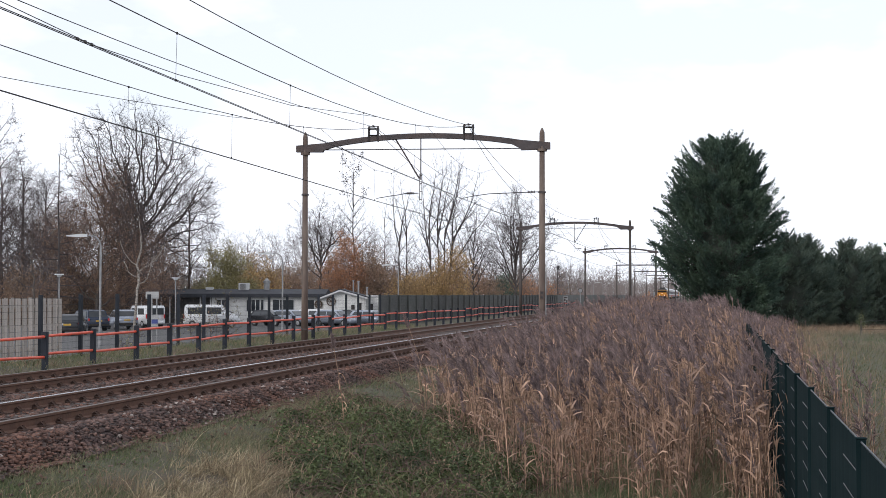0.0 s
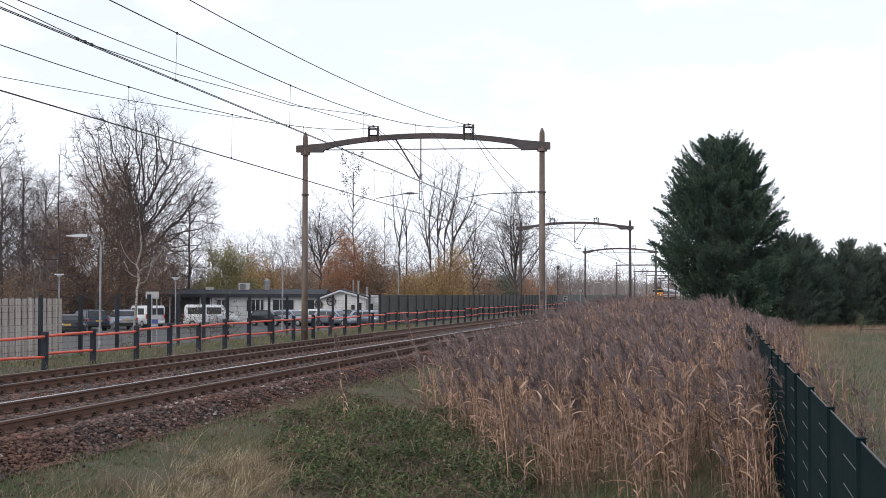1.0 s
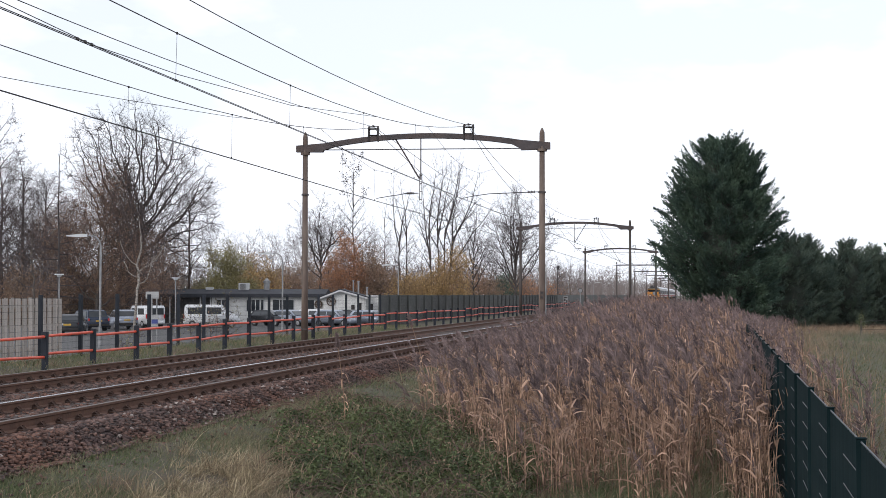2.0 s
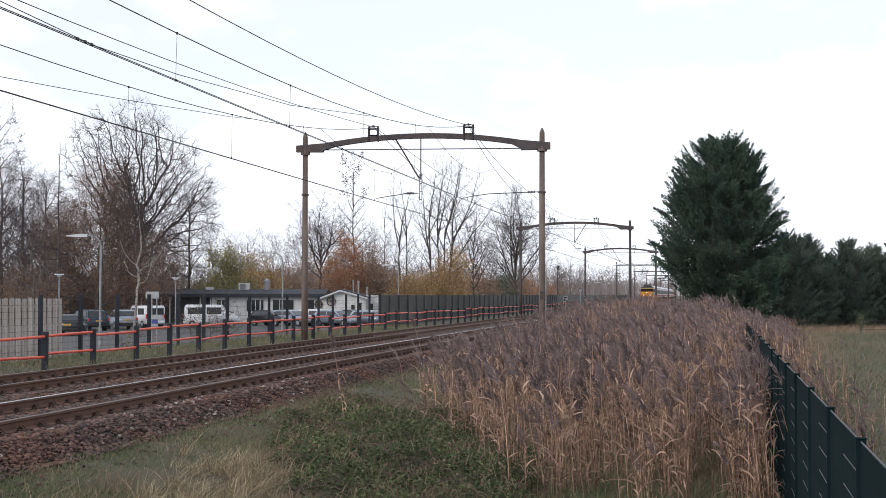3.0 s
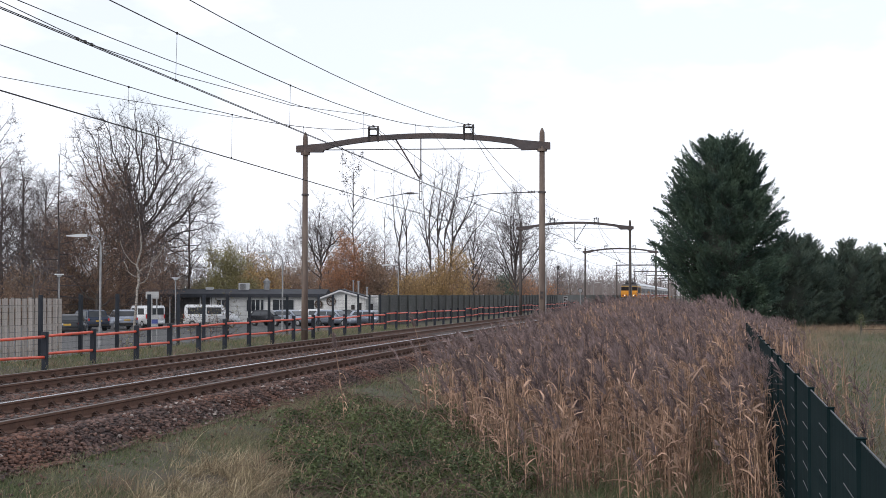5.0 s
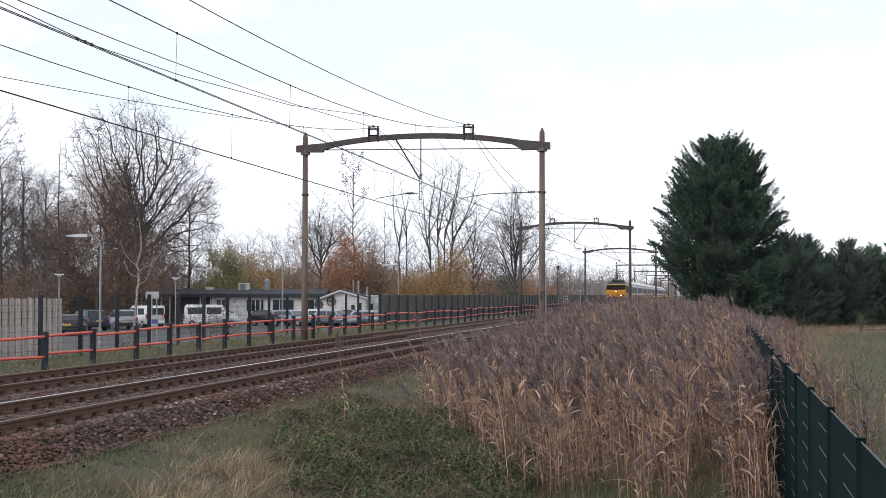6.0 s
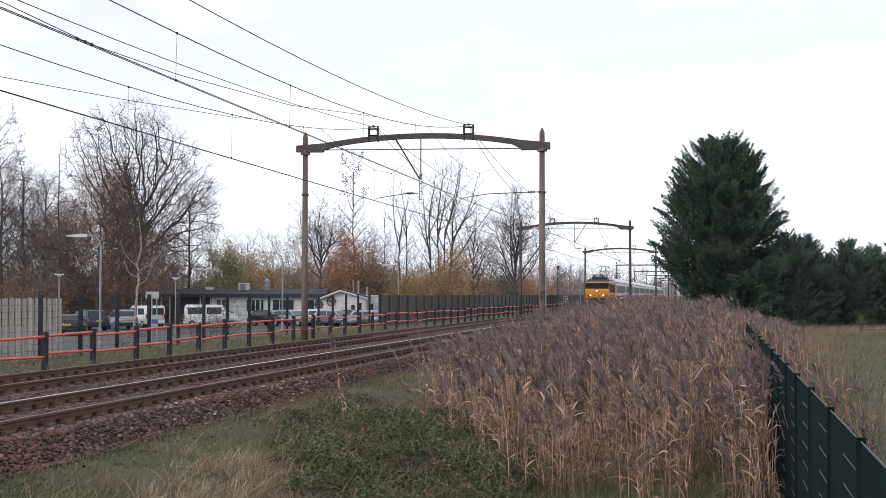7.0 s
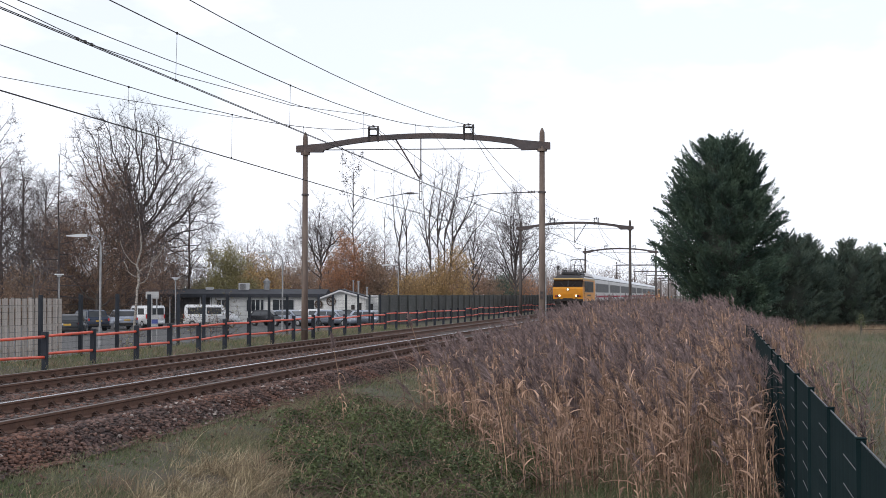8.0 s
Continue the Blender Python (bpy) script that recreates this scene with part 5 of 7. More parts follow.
    gx, gy = np.meshgrid(np.linspace(-2.3, 2.3, nx), np.linspace(16.2, 28.6, ny), indexing="ij")
    ax = -5.3 - (gy - 27) * 0.2 + gx
    zz = ground_z(ax, gy) + mound(ax, gy) * 0.72 - np.where(mound(ax, gy) < 0.03, 0.25, 0.03)
    vv = np.stack([ax + 5.4, gy - 27, zz], axis=-1).reshape(-1, 3)
    i, j = np.meshgrid(np.arange(nx - 1), np.arange(ny - 1), indexing="ij")
    a = (i * ny + j).ravel()
    link_mesh("undergrowth", vv, np.stack([a, a + ny, a + ny + 1, a + 1], axis=1), M_GROUND, t, smooth=True)
    tagged(t, "low mound of dark green bramble on the bank", "bramble bush")


M_LEAF_ORANGE = mat("leaf_orange", (0.46, 0.23, 0.12), (0.34, 0.175, 0.1), 0.5, 0.8, random_by="island", spread=0.4, trans=0.3)
M_LEAF_RUST = mat("leaf_rust", (0.29, 0.18, 0.122), (0.2, 0.13, 0.095), 0.5, 0.85, random_by="island", spread=0.4, trans=0.2)
M_LEAF_GOLD = mat("leaf_gold", (0.45, 0.3, 0.135), (0.32, 0.22, 0.115), 0.5, 0.8, random_by="island", spread=0.4, trans=0.3)
M_LEAF_BROWN = mat("leaf_brown", (0.31, 0.2, 0.135), (0.22, 0.155, 0.11), 0.5, 0.85, random_by="island", spread=0.4, trans=0.25)
# lighter grey puts the haze before the scrub trees into their twig colour
M_TWIGMID_HAZE = mat("twigs_mid_hazed", (0.1, 0.084, 0.082), (0.155, 0.128, 0.122), 0.6, 0.95)
M_LEAF_DARK = mat("leaf_dark", (0.05, 0.035, 0.03), (0.08, 0.05, 0.04), 0.5, 0.85, random_by="island", spread=0.3)
M_LEAF_OLIVE = mat("leaf_olive", (0.25, 0.23, 0.11), (0.33, 0.29, 0.14), 0.5, 0.8, random_by="island", spread=0.4, trans=0.3)


def at_depth(px_angle, dist):
    """The place dist metres off, at an angle in degrees to the right of the camera's line of sight."""
    a = YAW - radians(px_angle)
    return -math.sin(a) * dist, math.cos(a) * dist


def bearing(u):
    """Degrees off the line of sight for a share u of the half width."""
    return math.degrees(math.atan(u * math.tan(radians(33.27 / 2))))


def spot(u, dist):
    return at_depth(bearing(u), dist)


def build_trees():
    S = lambda px, d: spot((px - 784) / 784, d)
    def T(name, px, d, label, blobs, trunk, **kw):
        """blobs: (across, height, half width, half height) in metres about the trunk's foot."""
        x, y = S(px, d)
        crown = []
        for a, z, rx, rz in blobs:
            crown.append((a * math.cos(YAW), a * math.sin(YAW), z, rx, rx, rz))
        return build_tree(name, x, y, label, crown, trunk, **kw)
    # bare giants behind the car park
    def G(name, px, d, label, limbs, trunk, seed, **kw):
        x, y = S(px, d)
        return grow_tree(name, x, y, label, limbs, trunk, seed, **kw)
    T("oak_tree", 231, 150, "tall bare dark oak with a wide twiggy crown", [(1.2, 13.2, 5.6, 6.6), (-3.4, 16.6, 3.2, 4.6), (0.5, 18.6, 3.4, 3.6), (5.6, 11.0, 3.6, 4.6), (6.4, 13.6, 2.6, 2.3), (4.6, 16.2, 2.8, 3.0)], 5.5, n=3400, step=0.5, seed=11, bark=M_BARKDARK,
      twigs=5, twig_len=0.8, girth=1.75, wob=0.12)
    build_tree("beech_tree", *S(172, 146), "dense tree with rusty brown leaves still clinging", [(0.4, 0, 10.6, 3.3, 2.6, 5.2), (-2.2, -0.3, 7.4, 4.2, 3.0, 5.0), (3.6, 0.5, 5.0, 4.4, 3.0, 4.0)], 2.5, n=2000, seed=12, leaf=M_LEAF_RUST, leaves=70000, leaf_size=0.075, leaf_jitter=0.4, twigs=4)
    build_tree("beech_tree", *S(118, 150), "tree with thin brown leaves still clinging", [(0, 0, 6.2, 4.0, 3.0, 4.4), (0.5, 0, 9.0, 2.4, 2.4, 3.4)], 1.5, n=900, seed=111, leaf=M_LEAF_RUST, leaves=26000, leaf_size=0.075, leaf_jitter=0.45, twigs=3)
    build_tree("beech_tree", *S(292, 158), "tree with thin brown leaves still clinging", [(0, 0, 5.2, 3.8, 3.0, 3.8), (-0.5, 0, 7.6, 2.6, 2.4, 3.2)], 1.2, n=900, seed=112, leaf=M_LEAF_RUST, leaves=14000, leaf_size=0.075, leaf_jitter=0.5, twigs=4)
    build_tree("ivy_tree", *S(212, 152), "tree trunk wrapped in dense dark evergreen ivy", [(0, 0, 11.5, 1.7, 1.7, 4.6), (0.8, 0, 8.0, 2.0, 2.0, 4.5)], 5.0, n=700, seed=18, bark=M_BARKDARK, leaf=M_IVY, leaves=20000, leaf_size=0.13, leaf_jitter=0.45, twigs=2)
    hung = [(4.0 + 0.75 * k, (-1) ** k * (58 - 2.2 * k), 5.2 - 0.2 * k, (k * 67) % 150 - 75) for k in range(14)]
    G("bare_tree", 40, 150, "bare grey tree with fine drooping twigs", hung + [(13.8, 0, 3.0)], (14.0, 0.24, 0.0), 13, wob=0.11, side=(2.8, 3.8), twig=12.0, twig_len=0.75, hang=0.35)
    G("bare_tree", 78, 158, "bare grey tree with fine drooping twigs", hung + [(12.5, 6, 3.0)], (12.8, 0.2, 0.01), 19, wob=0.11, side=(2.8, 3.8), twig=12.0, twig_len=0.75, hang=0.35)
    G("bare_tree", 2, 145, "bare grey tree with fine drooping twigs", hung + [(13.0, -4, 3.5)], (13.2, 0.22, 0.0), 20, wob=0.11, side=(2.8, 3.8), twig=12.0, twig_len=0.75, hang=0.35)
    G("bare_tree", -22, 108, "tall bare tree with small dry leaves on its twigs", [(6 + 0.8 * k, (-1) ** k * (48 - 2 * k), 4.6 - 0.2 * k, (k * 53) % 120 - 60) for k in range(11)] + [(13.4, 10, 2.6)], (13.6, 0.2, 0.01), 14, wob=0.1, side=(2.0, 2.6), twig=6.0, hang=0.1, leaf=M_LEAF_DARK, leaves=1400, leaf_size=0.1)
    G("larch_tree", 103, 125, "slender bare larch with level branches", [(2.0 + 0.42 * k, (-1) ** k * (98 - 1.1 * k), 3.4 - 0.1 * k, (k * 61) % 160 - 80) for k in range(27)] + [(13.6, 0, 1.6)], (13.8, 0.12, 0.0), 15, wob=0.07, up=0.02, side=(2.6, 2.0), ratio=0.3, twig=5.0, twig_len=0.35, hang=0.15)
    T("birch_tree", 238, 118, "pale-barked birch with bare hanging twigs", [(0.5, 8.5, 2.6, 4.5)], 3.0, n=700, seed=16, bark=M_BIRCH, hang=0.6, girth=0.85, lean=(0.08, 0))
    G("weeping_tree", 335, 160, "bare weeping tree with fine hanging twigs", [(4.0 + 0.8 * k, (-1) ** k * (62 - 3 * k), 4.6 - 0.15 * k, (k * 67) % 150 - 75) for k in range(11)] + [(11.5, 0, 3.0)], (11.8, 0.2, 0.0), 17, wob=0.1, side=(2.2, 3.0), twig=9.0, twig_len=1.1, hang=0.9)
    # middle group
    G("bare_tree", 566, 185, "bare dark tree with crooked limbs",
      [(5.5, -40, 7.5), (6.5, -22, 8.2), (7.5, -2, 8.0), (7.2, 20, 8.0), (6.4, 38, 7.6), (5.4, 55, 6.5), (5, -58, 5.5), (6.5, 10, 7, 60), (6, -15, 7, -55)], (8.0, 0.24, 0.02), 21, wob=0.16, side=(1.9, 2.8), twig=6.0)
    G("poplar_tree", 628, 185, "slim tree keeping few dark leaves at its tip",
      [(14.0, 0, 6.4, 0)] + [(z, a, 3.4 - 0.11 * z + 1.2) for z, a in zip((6, 6.8, 7.4, 8.2, 9, 9.6, 10.3, 11, 11.8, 12.5, 13.2, 13.8), (-48, 44, -38, 50, -44, 40, -46, 36, -40, 42, -34, 30))],
      (14.2, 0.17, -0.015), 22, wob=0.07, up=0.07, side=(1.6, 2.2), spread=40, twig=4.0, leaf=M_LEAF_DARK, leaves=260, leaf_size=0.2, leaf_from=15.0)
    T("birch_tree", 612, 172, "orange-leaved birch tree in autumn colour", [(0, 4.8, 2.7, 3.0), (0, 7.2, 1.8, 2.4), (0.1, 9.0, 0.9, 1.5)], 2, n=600, seed=23, bark=M_BIRCH, leaf=M_LEAF_ORANGE, leaves=14000, leaf_size=0.12, leaf_jitter=0.22)
    G("bare_tree", 707, 180, "tall bare tree with upright limbs", [(8.5, -10, 9.0, 0), (9.5, 8, 7.0), (10.5, -26, 3.0), (12, 30, 2.6), (8.0, 34, 3.0), (6.5, -40, 2.4)], (10.0, 0.17, 0.0), 24, wob=0.07, side=(1.0, 1.6), ratio=0.26, spread=40, up=0.045, twig=3.5, twig_len=0.4)
    G("bare_tree", 719, 182, "tall bare tree with upright limbs", [(9.5, 5, 8.0, 0), (10.0, -14, 5.5), (8.0, 40, 2.8), (6.5, 44, 3.0), (11.5, 26, 3.4), (12.5, -30, 2.2)], (11.0, 0.16, 0.005), 29, wob=0.07, side=(1.0, 1.6), ratio=0.26, spread=40, up=0.045, twig=3.5, twig_len=0.4)
    for px, d, foot, ln, limbs, sd in ((768, 176, 0.2, -0.06, [(7, -12, 9.5, 0), (9.5, -3, 9.0, 10), (8, -32, 5.0), (10, 24, 4.5), (6, -46, 3.6)], 25),
                                       (775, 178, 0.19, 0.0, [(10, -4, 9.6, 0), (9, 9, 9.0, 10), (8.5, -28, 4.6), (11, 26, 4.6), (7, 38, 3.6)], 86),
                                       (783, 174, 0.2, 0.03, [(9.5, 0, 9.5, 0), (10, 13, 8.6, 5), (8, -24, 4.8), (11.5, 32, 4.0), (6.5, 40, 3.6)], 88),
                                       (790, 179, 0.22, 0.07, [(8, 6, 10.4, 0), (7, 20, 10.0, 0), (6.5, 38, 9.0, 0), (9.5, 30, 6.5), (5.5, 58, 5.2), (8.6, -18, 5.0)], 89)):
        G("bare_tree", px, d, "tall bare tree with upright limbs", limbs, (10.5, foot, ln), sd, wob=0.085, side=(1.3, 2.2), ratio=0.3, spread=40, up=0.05, twig=5.0, twig_len=0.45)
    G("bare_tree", 838, 185, "bare tree with spreading fine limbs", [(3.5 + 0.6 * k, (-1) ** k * (46 - 3 * k), 6.0 - 0.25 * k, (k * 71) % 120 - 60) for k in range(10)] + [(9, 0, 5.0)], (9.4, 0.15, 0.0), 26, wob=0.1, side=(2.0, 2.8), twig=7.0, spread=42, up=0.035)
    G("bare_tree", 912, 210, "bare tree with a broad fan of twigs", [(3.5, -42, 9.5), (4.2, -28, 11.5), (4.8, -14, 12.5), (5, 0, 13), (5, 12, 12.5), (4.4, 26, 11.5), (3.8, 40, 9.5), (5.5, -5, 11, 45), (5.5, 8, 11, -45)], (5.6, 0.24, 0.0), 27, wob=0.09, side=(1.8, 2.6), ratio=0.34, spread=40, up=0.035, twig=6.0)
    G("bare_tree", 680, 200, "slim bare young tree standing in scrub", [(5 + 0.7 * k, (-1) ** k * 42, 2.6 - 0.1 * k) for k in range(11)] + [(12, 0, 3.6)], (12.2, 0.1, 0.0), 28, wob=0.06, side=(1.6, 2.0), twig=4.0, up=0.05)
    G("bare_tree", 437, 200, "slim bare young tree standing in scrub", [(4 + 0.6 * k, (-1) ** k * 40, 2.0 - 0.1 * k) for k in range(8)] + [(8.5, 0, 2.8)], (8.6, 0.08, 0.0), 30, wob=0.06, side=(1.6, 2.0), twig=4.0, up=0.05)
    for px, d, a, h, rx, rz, sd in ((15, 165, 0, 9, 3.2, 5.5, 71), (80, 170, 0, 8.5, 3.4, 5.5, 72), (125, 165, 0, 8, 3.2, 5.5, 73), (200, 170, 0, 7.5, 3.4, 5.5, 74), (285, 175, 0, 6.5, 3.2, 4.5, 75),
                                    (60, 130, 0, 6.5, 2.8, 4.2, 76), (-10, 150, 0, 8, 3, 5, 77), (405, 215, 0, 7, 3.5, 4.4, 78), (440, 222, 0, 7.5, 3.8, 4.8, 101), (475, 218, 0, 7.4, 3.8, 4.8, 102), (510, 225, 0, 8, 3.8, 5, 79), (545, 222, 0, 8, 3.8, 5, 103), (582, 228, 0, 8.4, 4, 5.2, 104), (640, 230, 0, 8.6, 4, 5.2, 80), (665, 226, 0, 8.2, 4, 5, 105), (700, 232, 0, 8, 4, 5, 106), (750, 235, 0, 8, 4, 5, 81), (800, 235, 0, 8, 4.2, 5, 107), (845, 240, 0, 8, 4.2, 5, 108), (880, 270, 0, 7.5, 4.6, 4.4, 82), (862, 300, 0, 7, 5, 4.4, 83), (915, 310, 0, 7, 5, 4.6, 84), (960, 320, 0, 7.5, 5, 4.4, 85), (1010, 345, 0, 7.5, 5, 4.4, 87)):
        T("bare_tree", px, d, "twiggy bare brown tree rising from the scrub", [(a, h, rx, rz)], 1.2, n=300, step=0.65, seed=sd, twigs=4, twig_len=1.25, twig_mat=M_TWIGMID_HAZE)
    for px, d, rx, rz, m, lab, n, sd in ((395, 165, 3.2, 3.6, M_LEAF_OLIVE, "bushy tree with olive autumn leaves", 20000, 31), (455, 175, 3.2, 3.6, M_LEAF_GOLD, "bushy tree with gold autumn leaves", 14000, 32),
                                         (520, 190, 3.6, 3.6, M_LEAF_BROWN, "brown-leaved shrubby tree in the scrub", 9000, 33), (560, 205, 3.6, 3.4, M_LEAF_BROWN, "brown-leaved shrubby tree in the scrub", 9000, 34),
                                         (690, 171, 3.2, 3.3, M_LEAF_BROWN, "brown-leaved shrubby tree in the scrub", 10000, 35), (738, 167, 3.2, 3.2, M_LEAF_GOLD, "golden-leaved shrubby tree in the scrub", 12000, 36),
                                         (788, 169, 3.2, 3.1, M_LEAF_GOLD, "golden-leaved shrubby tree in the scrub", 12000, 37), (655, 182, 3.4, 3.8, M_LEAF_BROWN, "brown-leaved shrubby tree in the scrub", 10000, 38),
                                         (850, 215, 4.2, 3.6, M_LEAF_BROWN, "brown-leaved shrubby tree in the scrub", 8000, 39), (945, 250, 5.6, 3.4, M_LEAF_ORANGE, "brown-leaved shrubby tree in the scrub", 4500, 40),
                                         (130, 150, 3.4, 3.2, M_LEAF_BROWN, "brown-leaved shrubby tree in the scrub", 10000, 41), (60, 145, 3.4, 3.0, M_LEAF_BROWN, "brown-leaved shrubby tree in the scrub", 9000, 42),
                                         (347, 172, 2.6, 2.2, M_CONIFER, "dark evergreen shrub behind the building", 9000, 43), (888, 225, 2.6, 2.4, M_CONIFER, "dark evergreen shrub beside the fence", 7000, 44),
                                         (195, 165, 3.4, 3.4, M_LEAF_BROWN, "brown-leaved shrubby tree in the scrub", 10000, 45), (10, 160, 3.4, 3.0, M_LEAF_BROWN, "brown-leaved shrubby tree in the scrub", 8000, 46),
                                         (600, 215, 4.0, 3.2, M_LEAF_BROWN, "brown-leaved shrubby tree in the scrub", 8000, 47), (820, 230, 4.4, 4.0, M_LEAF_ORANGE, "orange-brown shrubby tree in the scrub", 8000, 48),
                                         (270, 175, 3.8, 2.8, M_LEAF_BROWN, "brown-leaved shrubby tree in the scrub", 8000, 49), (900, 260, 5.2, 4.0, M_LEAF_BROWN, "brown-leaved shrubby tree in the scrub", 7000, 50),
                                         (985, 320, 5.0, 3.6, M_LEAF_BROWN, "brown-leaved shrubby tree in the scrub", 1800, 52), (485, 215, 3.8, 3.0, M_LEAF_BROWN, "brown-leaved shrubby tree in the scrub", 8000, 51)):
        k = 0.75 + 0.55 * ((sd * 37) % 10) / 10
        T("shrub_tree", px, d, lab, [(0, rz * 0.75, rx, rz * 0.8), (rx * (((sd * 13) % 7) / 7 - 0.5), rz * k * 1.15, rx * 0.6, rz * k)], 0.6, n=330, step=0.55, seed=sd, leaf=m, leaves=int(n * 1.15), leaf_size=0.15, leaf_jitter=0.35, twigs=3, twig_len=0.95)
    build_tree("shrub_tree", -4.9, 150.0, "small golden shrub standing beside the line", [(0, 0, 1.15, 2.2, 2.0, 1.1)], 0.4, n=220, step=0.35, seed=91, leaf=M_LEAF_ORANGE, leaves=2600, leaf_size=0.14, leaf_jitter=0.2, twigs=2)
    # far wood on the horizon
    g = np.random.default_rng(5)
    n = 700
    u = g.uniform(-1.05, 0.75, n)
    d = g.uniform(330, 560, n)
    xy = np.array([spot(a, b) for a, b in zip(u, d)])
    clear = (xy[:, 0] < -26) | (xy[:, 0] > 14)
    xy, d = xy[clear], d[clear]
    k2 = 420
    xy = np.concatenate([xy, np.stack([g.uniform(-150, -22, k2), g.uniform(480, 2100, k2)], axis=1)])
    d = np.concatenate([d, np.hypot(xy[-k2:, 0], xy[-k2:, 1])])
    foot, way, long, thick = [], [], [], []
    for (x, y), dist in zip(xy, d):
        h = g.uniform(8, 13) * np.interp(dist, [330, 560, 1200, 2100], [0.85, 1.2, 1.45, 1.8])
        k = 130
        a = g.uniform(0, 2 * np.pi, k)
        sft = g.uniform(0.05, 0.86, k)
        off = h * 0.22 * np.sqrt(g.uniform(0, 1, k)) * (1.12 - sft)
        foot.append(np.stack([x + np.cos(a) * off, y + np.sin(a) * off, h * sft - 1.3], axis=1))
        v = np.stack([np.cos(a) * g.uniform(0, 0.9, k), np.sin(a) * 0.6, g.uniform(0.4, 1.4, k)], axis=1)
        way.append(v / np.linalg.norm(v, axis=1, keepdims=True))
        long.append(h * g.uniform(0.07, 0.2, k))
        thick.append(np.full(k, 0.085 * max(1.0, dist / 450)))
        foot.append(np.array([[x, y, -1.4]])); way.append(np.array([[0, 0, 1.0]])); long.append(np.array([h * 0.95])); thick.append(np.array([0.26]))
    foot, way = np.concatenate(foot), np.concatenate(way)
    tagged(link_mesh("far_wood", *blades(foot, way, np.zeros_like(way), np.concatenate(long), np.concatenate(thick)), M_TWIGFAR_HAZE), "distant belt of bare trees paled for haze on the horizon", "woodland", kind="stuff")
    # evergreens beyond the meadow
    x, y = S(1282, 122)
    build_conifer("cypress_tree", x, y, "huge dense dark green cypress tree", 15.95, 0.96, 1000, 3, spray_len=1.0,
                  left=([0.05, 0.14, 0.18, 0.265, 0.367, 0.445, 0.5, 0.54, 0.65, 0.7, 0.83, 0.9, 0.976, 1.0], [1.0, 2.0, 3.4, 5.3, 6.0, 6.6, 5.7, 5.6, 5.6, 5.4, 4.2, 3.4, 2.4, 1.2]),
                  right=([0.05, 0.2, 0.4, 0.5, 0.58, 0.66, 0.74, 0.79, 0.88, 0.91, 0.985, 1.0], [4.5, 5.2, 5.4, 5.1, 5.0, 4.4, 4.2, 3.6, 3.5, 2.8, 1.8, 1.2]))
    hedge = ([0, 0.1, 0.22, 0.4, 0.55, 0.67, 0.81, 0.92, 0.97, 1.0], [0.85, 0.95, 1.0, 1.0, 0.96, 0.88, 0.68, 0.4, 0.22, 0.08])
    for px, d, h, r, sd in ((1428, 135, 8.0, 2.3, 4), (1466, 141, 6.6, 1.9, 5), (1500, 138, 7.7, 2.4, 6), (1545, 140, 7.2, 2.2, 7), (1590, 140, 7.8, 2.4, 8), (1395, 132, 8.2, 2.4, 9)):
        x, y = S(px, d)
        build_conifer("cypress_tree", x, y, "lower dark green cypress in the hedge row", h * 1.05, r * 1.36, 230, sd, spray_len=0.75, left=hedge, right=hedge, foliage=M_CONIFER_LIT)

# ================= beside the line =================
M_WHITEWALL = mat("wall_white_paint", (0.72, 0.72, 0.7), (0.62, 0.62, 0.6), 1.2, 0.8, 0, 0.1, stain=(0.45, 0.44, 0.42), stain_scale=0.5, stain_amount=0.5)
M_ROOFDARK = mat("roof_dark_sheet", (0.05, 0.052, 0.06), (0.036, 0.038, 0.044), 1.5, 0.8, 0, 0.15, spec=0.2)
M_EAVESHADE = mat("wall_eave_shade", (0.06, 0.055, 0.05), (0.04, 0.037, 0.034), 2, 0.85, 0, 0.3, stretch=(5, 1, 1))
M_FRAME = mat("frame_white", (0.6, 0.6, 0.6), (0.5, 0.5, 0.5), 3, 0.6)
M_ASPHALT = mat("asphalt", (0.055, 0.055, 0.056), (0.08, 0.079, 0.078), 6, 0.9, 0, 0.3, 40, stain=(0.1, 0.095, 0.09), stain_scale=0.3)
M_TYRE = mat("tyre", (0.02, 0.02, 0.02), (0.03, 0.03, 0.03), 8, 0.85)
M_CARDARK = mat("car_paint_black", (0.018, 0.02, 0.024), (0.024, 0.026, 0.03), 1, 0.25)
M_CARBLUE = mat("car_paint_navy", (0.02, 0.03, 0.055), (0.024, 0.034, 0.06), 1, 0.25)
M_CARSILVER = mat("car_paint_silver", (0.33, 0.36, 0.42), (0.28, 0.31, 0.37), 1, 0.3, 0.4)
M_CARWHITE = mat("car_paint_white", (0.72, 0.73, 0.74), (0.65, 0.66, 0.67), 1, 0.3)
# tint lifted towards grey in place of mirrored sky and trees
M_CARGLASS = glass("car_glass", (0.05, 0.055, 0.06))
M_PLATE = mat("plate_yellow", (0.55, 0.34, 0.05), (0.48, 0.29, 0.05), 4, 0.5)
M_WHEELWOOD = mat("wheel_wood", (0.12, 0.075, 0.045), (0.08, 0.05, 0.035), 6, 0.8)
M_OPAQUE = mat("screen_grey_green", (0.066, 0.07, 0.066), (0.085, 0.088, 0.082), 1.2, 0.75, random_by="object", spread=0.12)
M_SIGNFACE = mat("sign_face", (0.4, 0.41, 0.41), (0.34, 0.34, 0.34), 2, 0.6)
M_SIGNBLUE = mat("sign_blue", (0.06, 0.08, 0.28), (0.05, 0.07, 0.24), 2, 0.5)
M_LAMPGLASS = mat("lamp_cover", (0.6, 0.62, 0.62), (0.55, 0.56, 0.56), 3, 0.3)


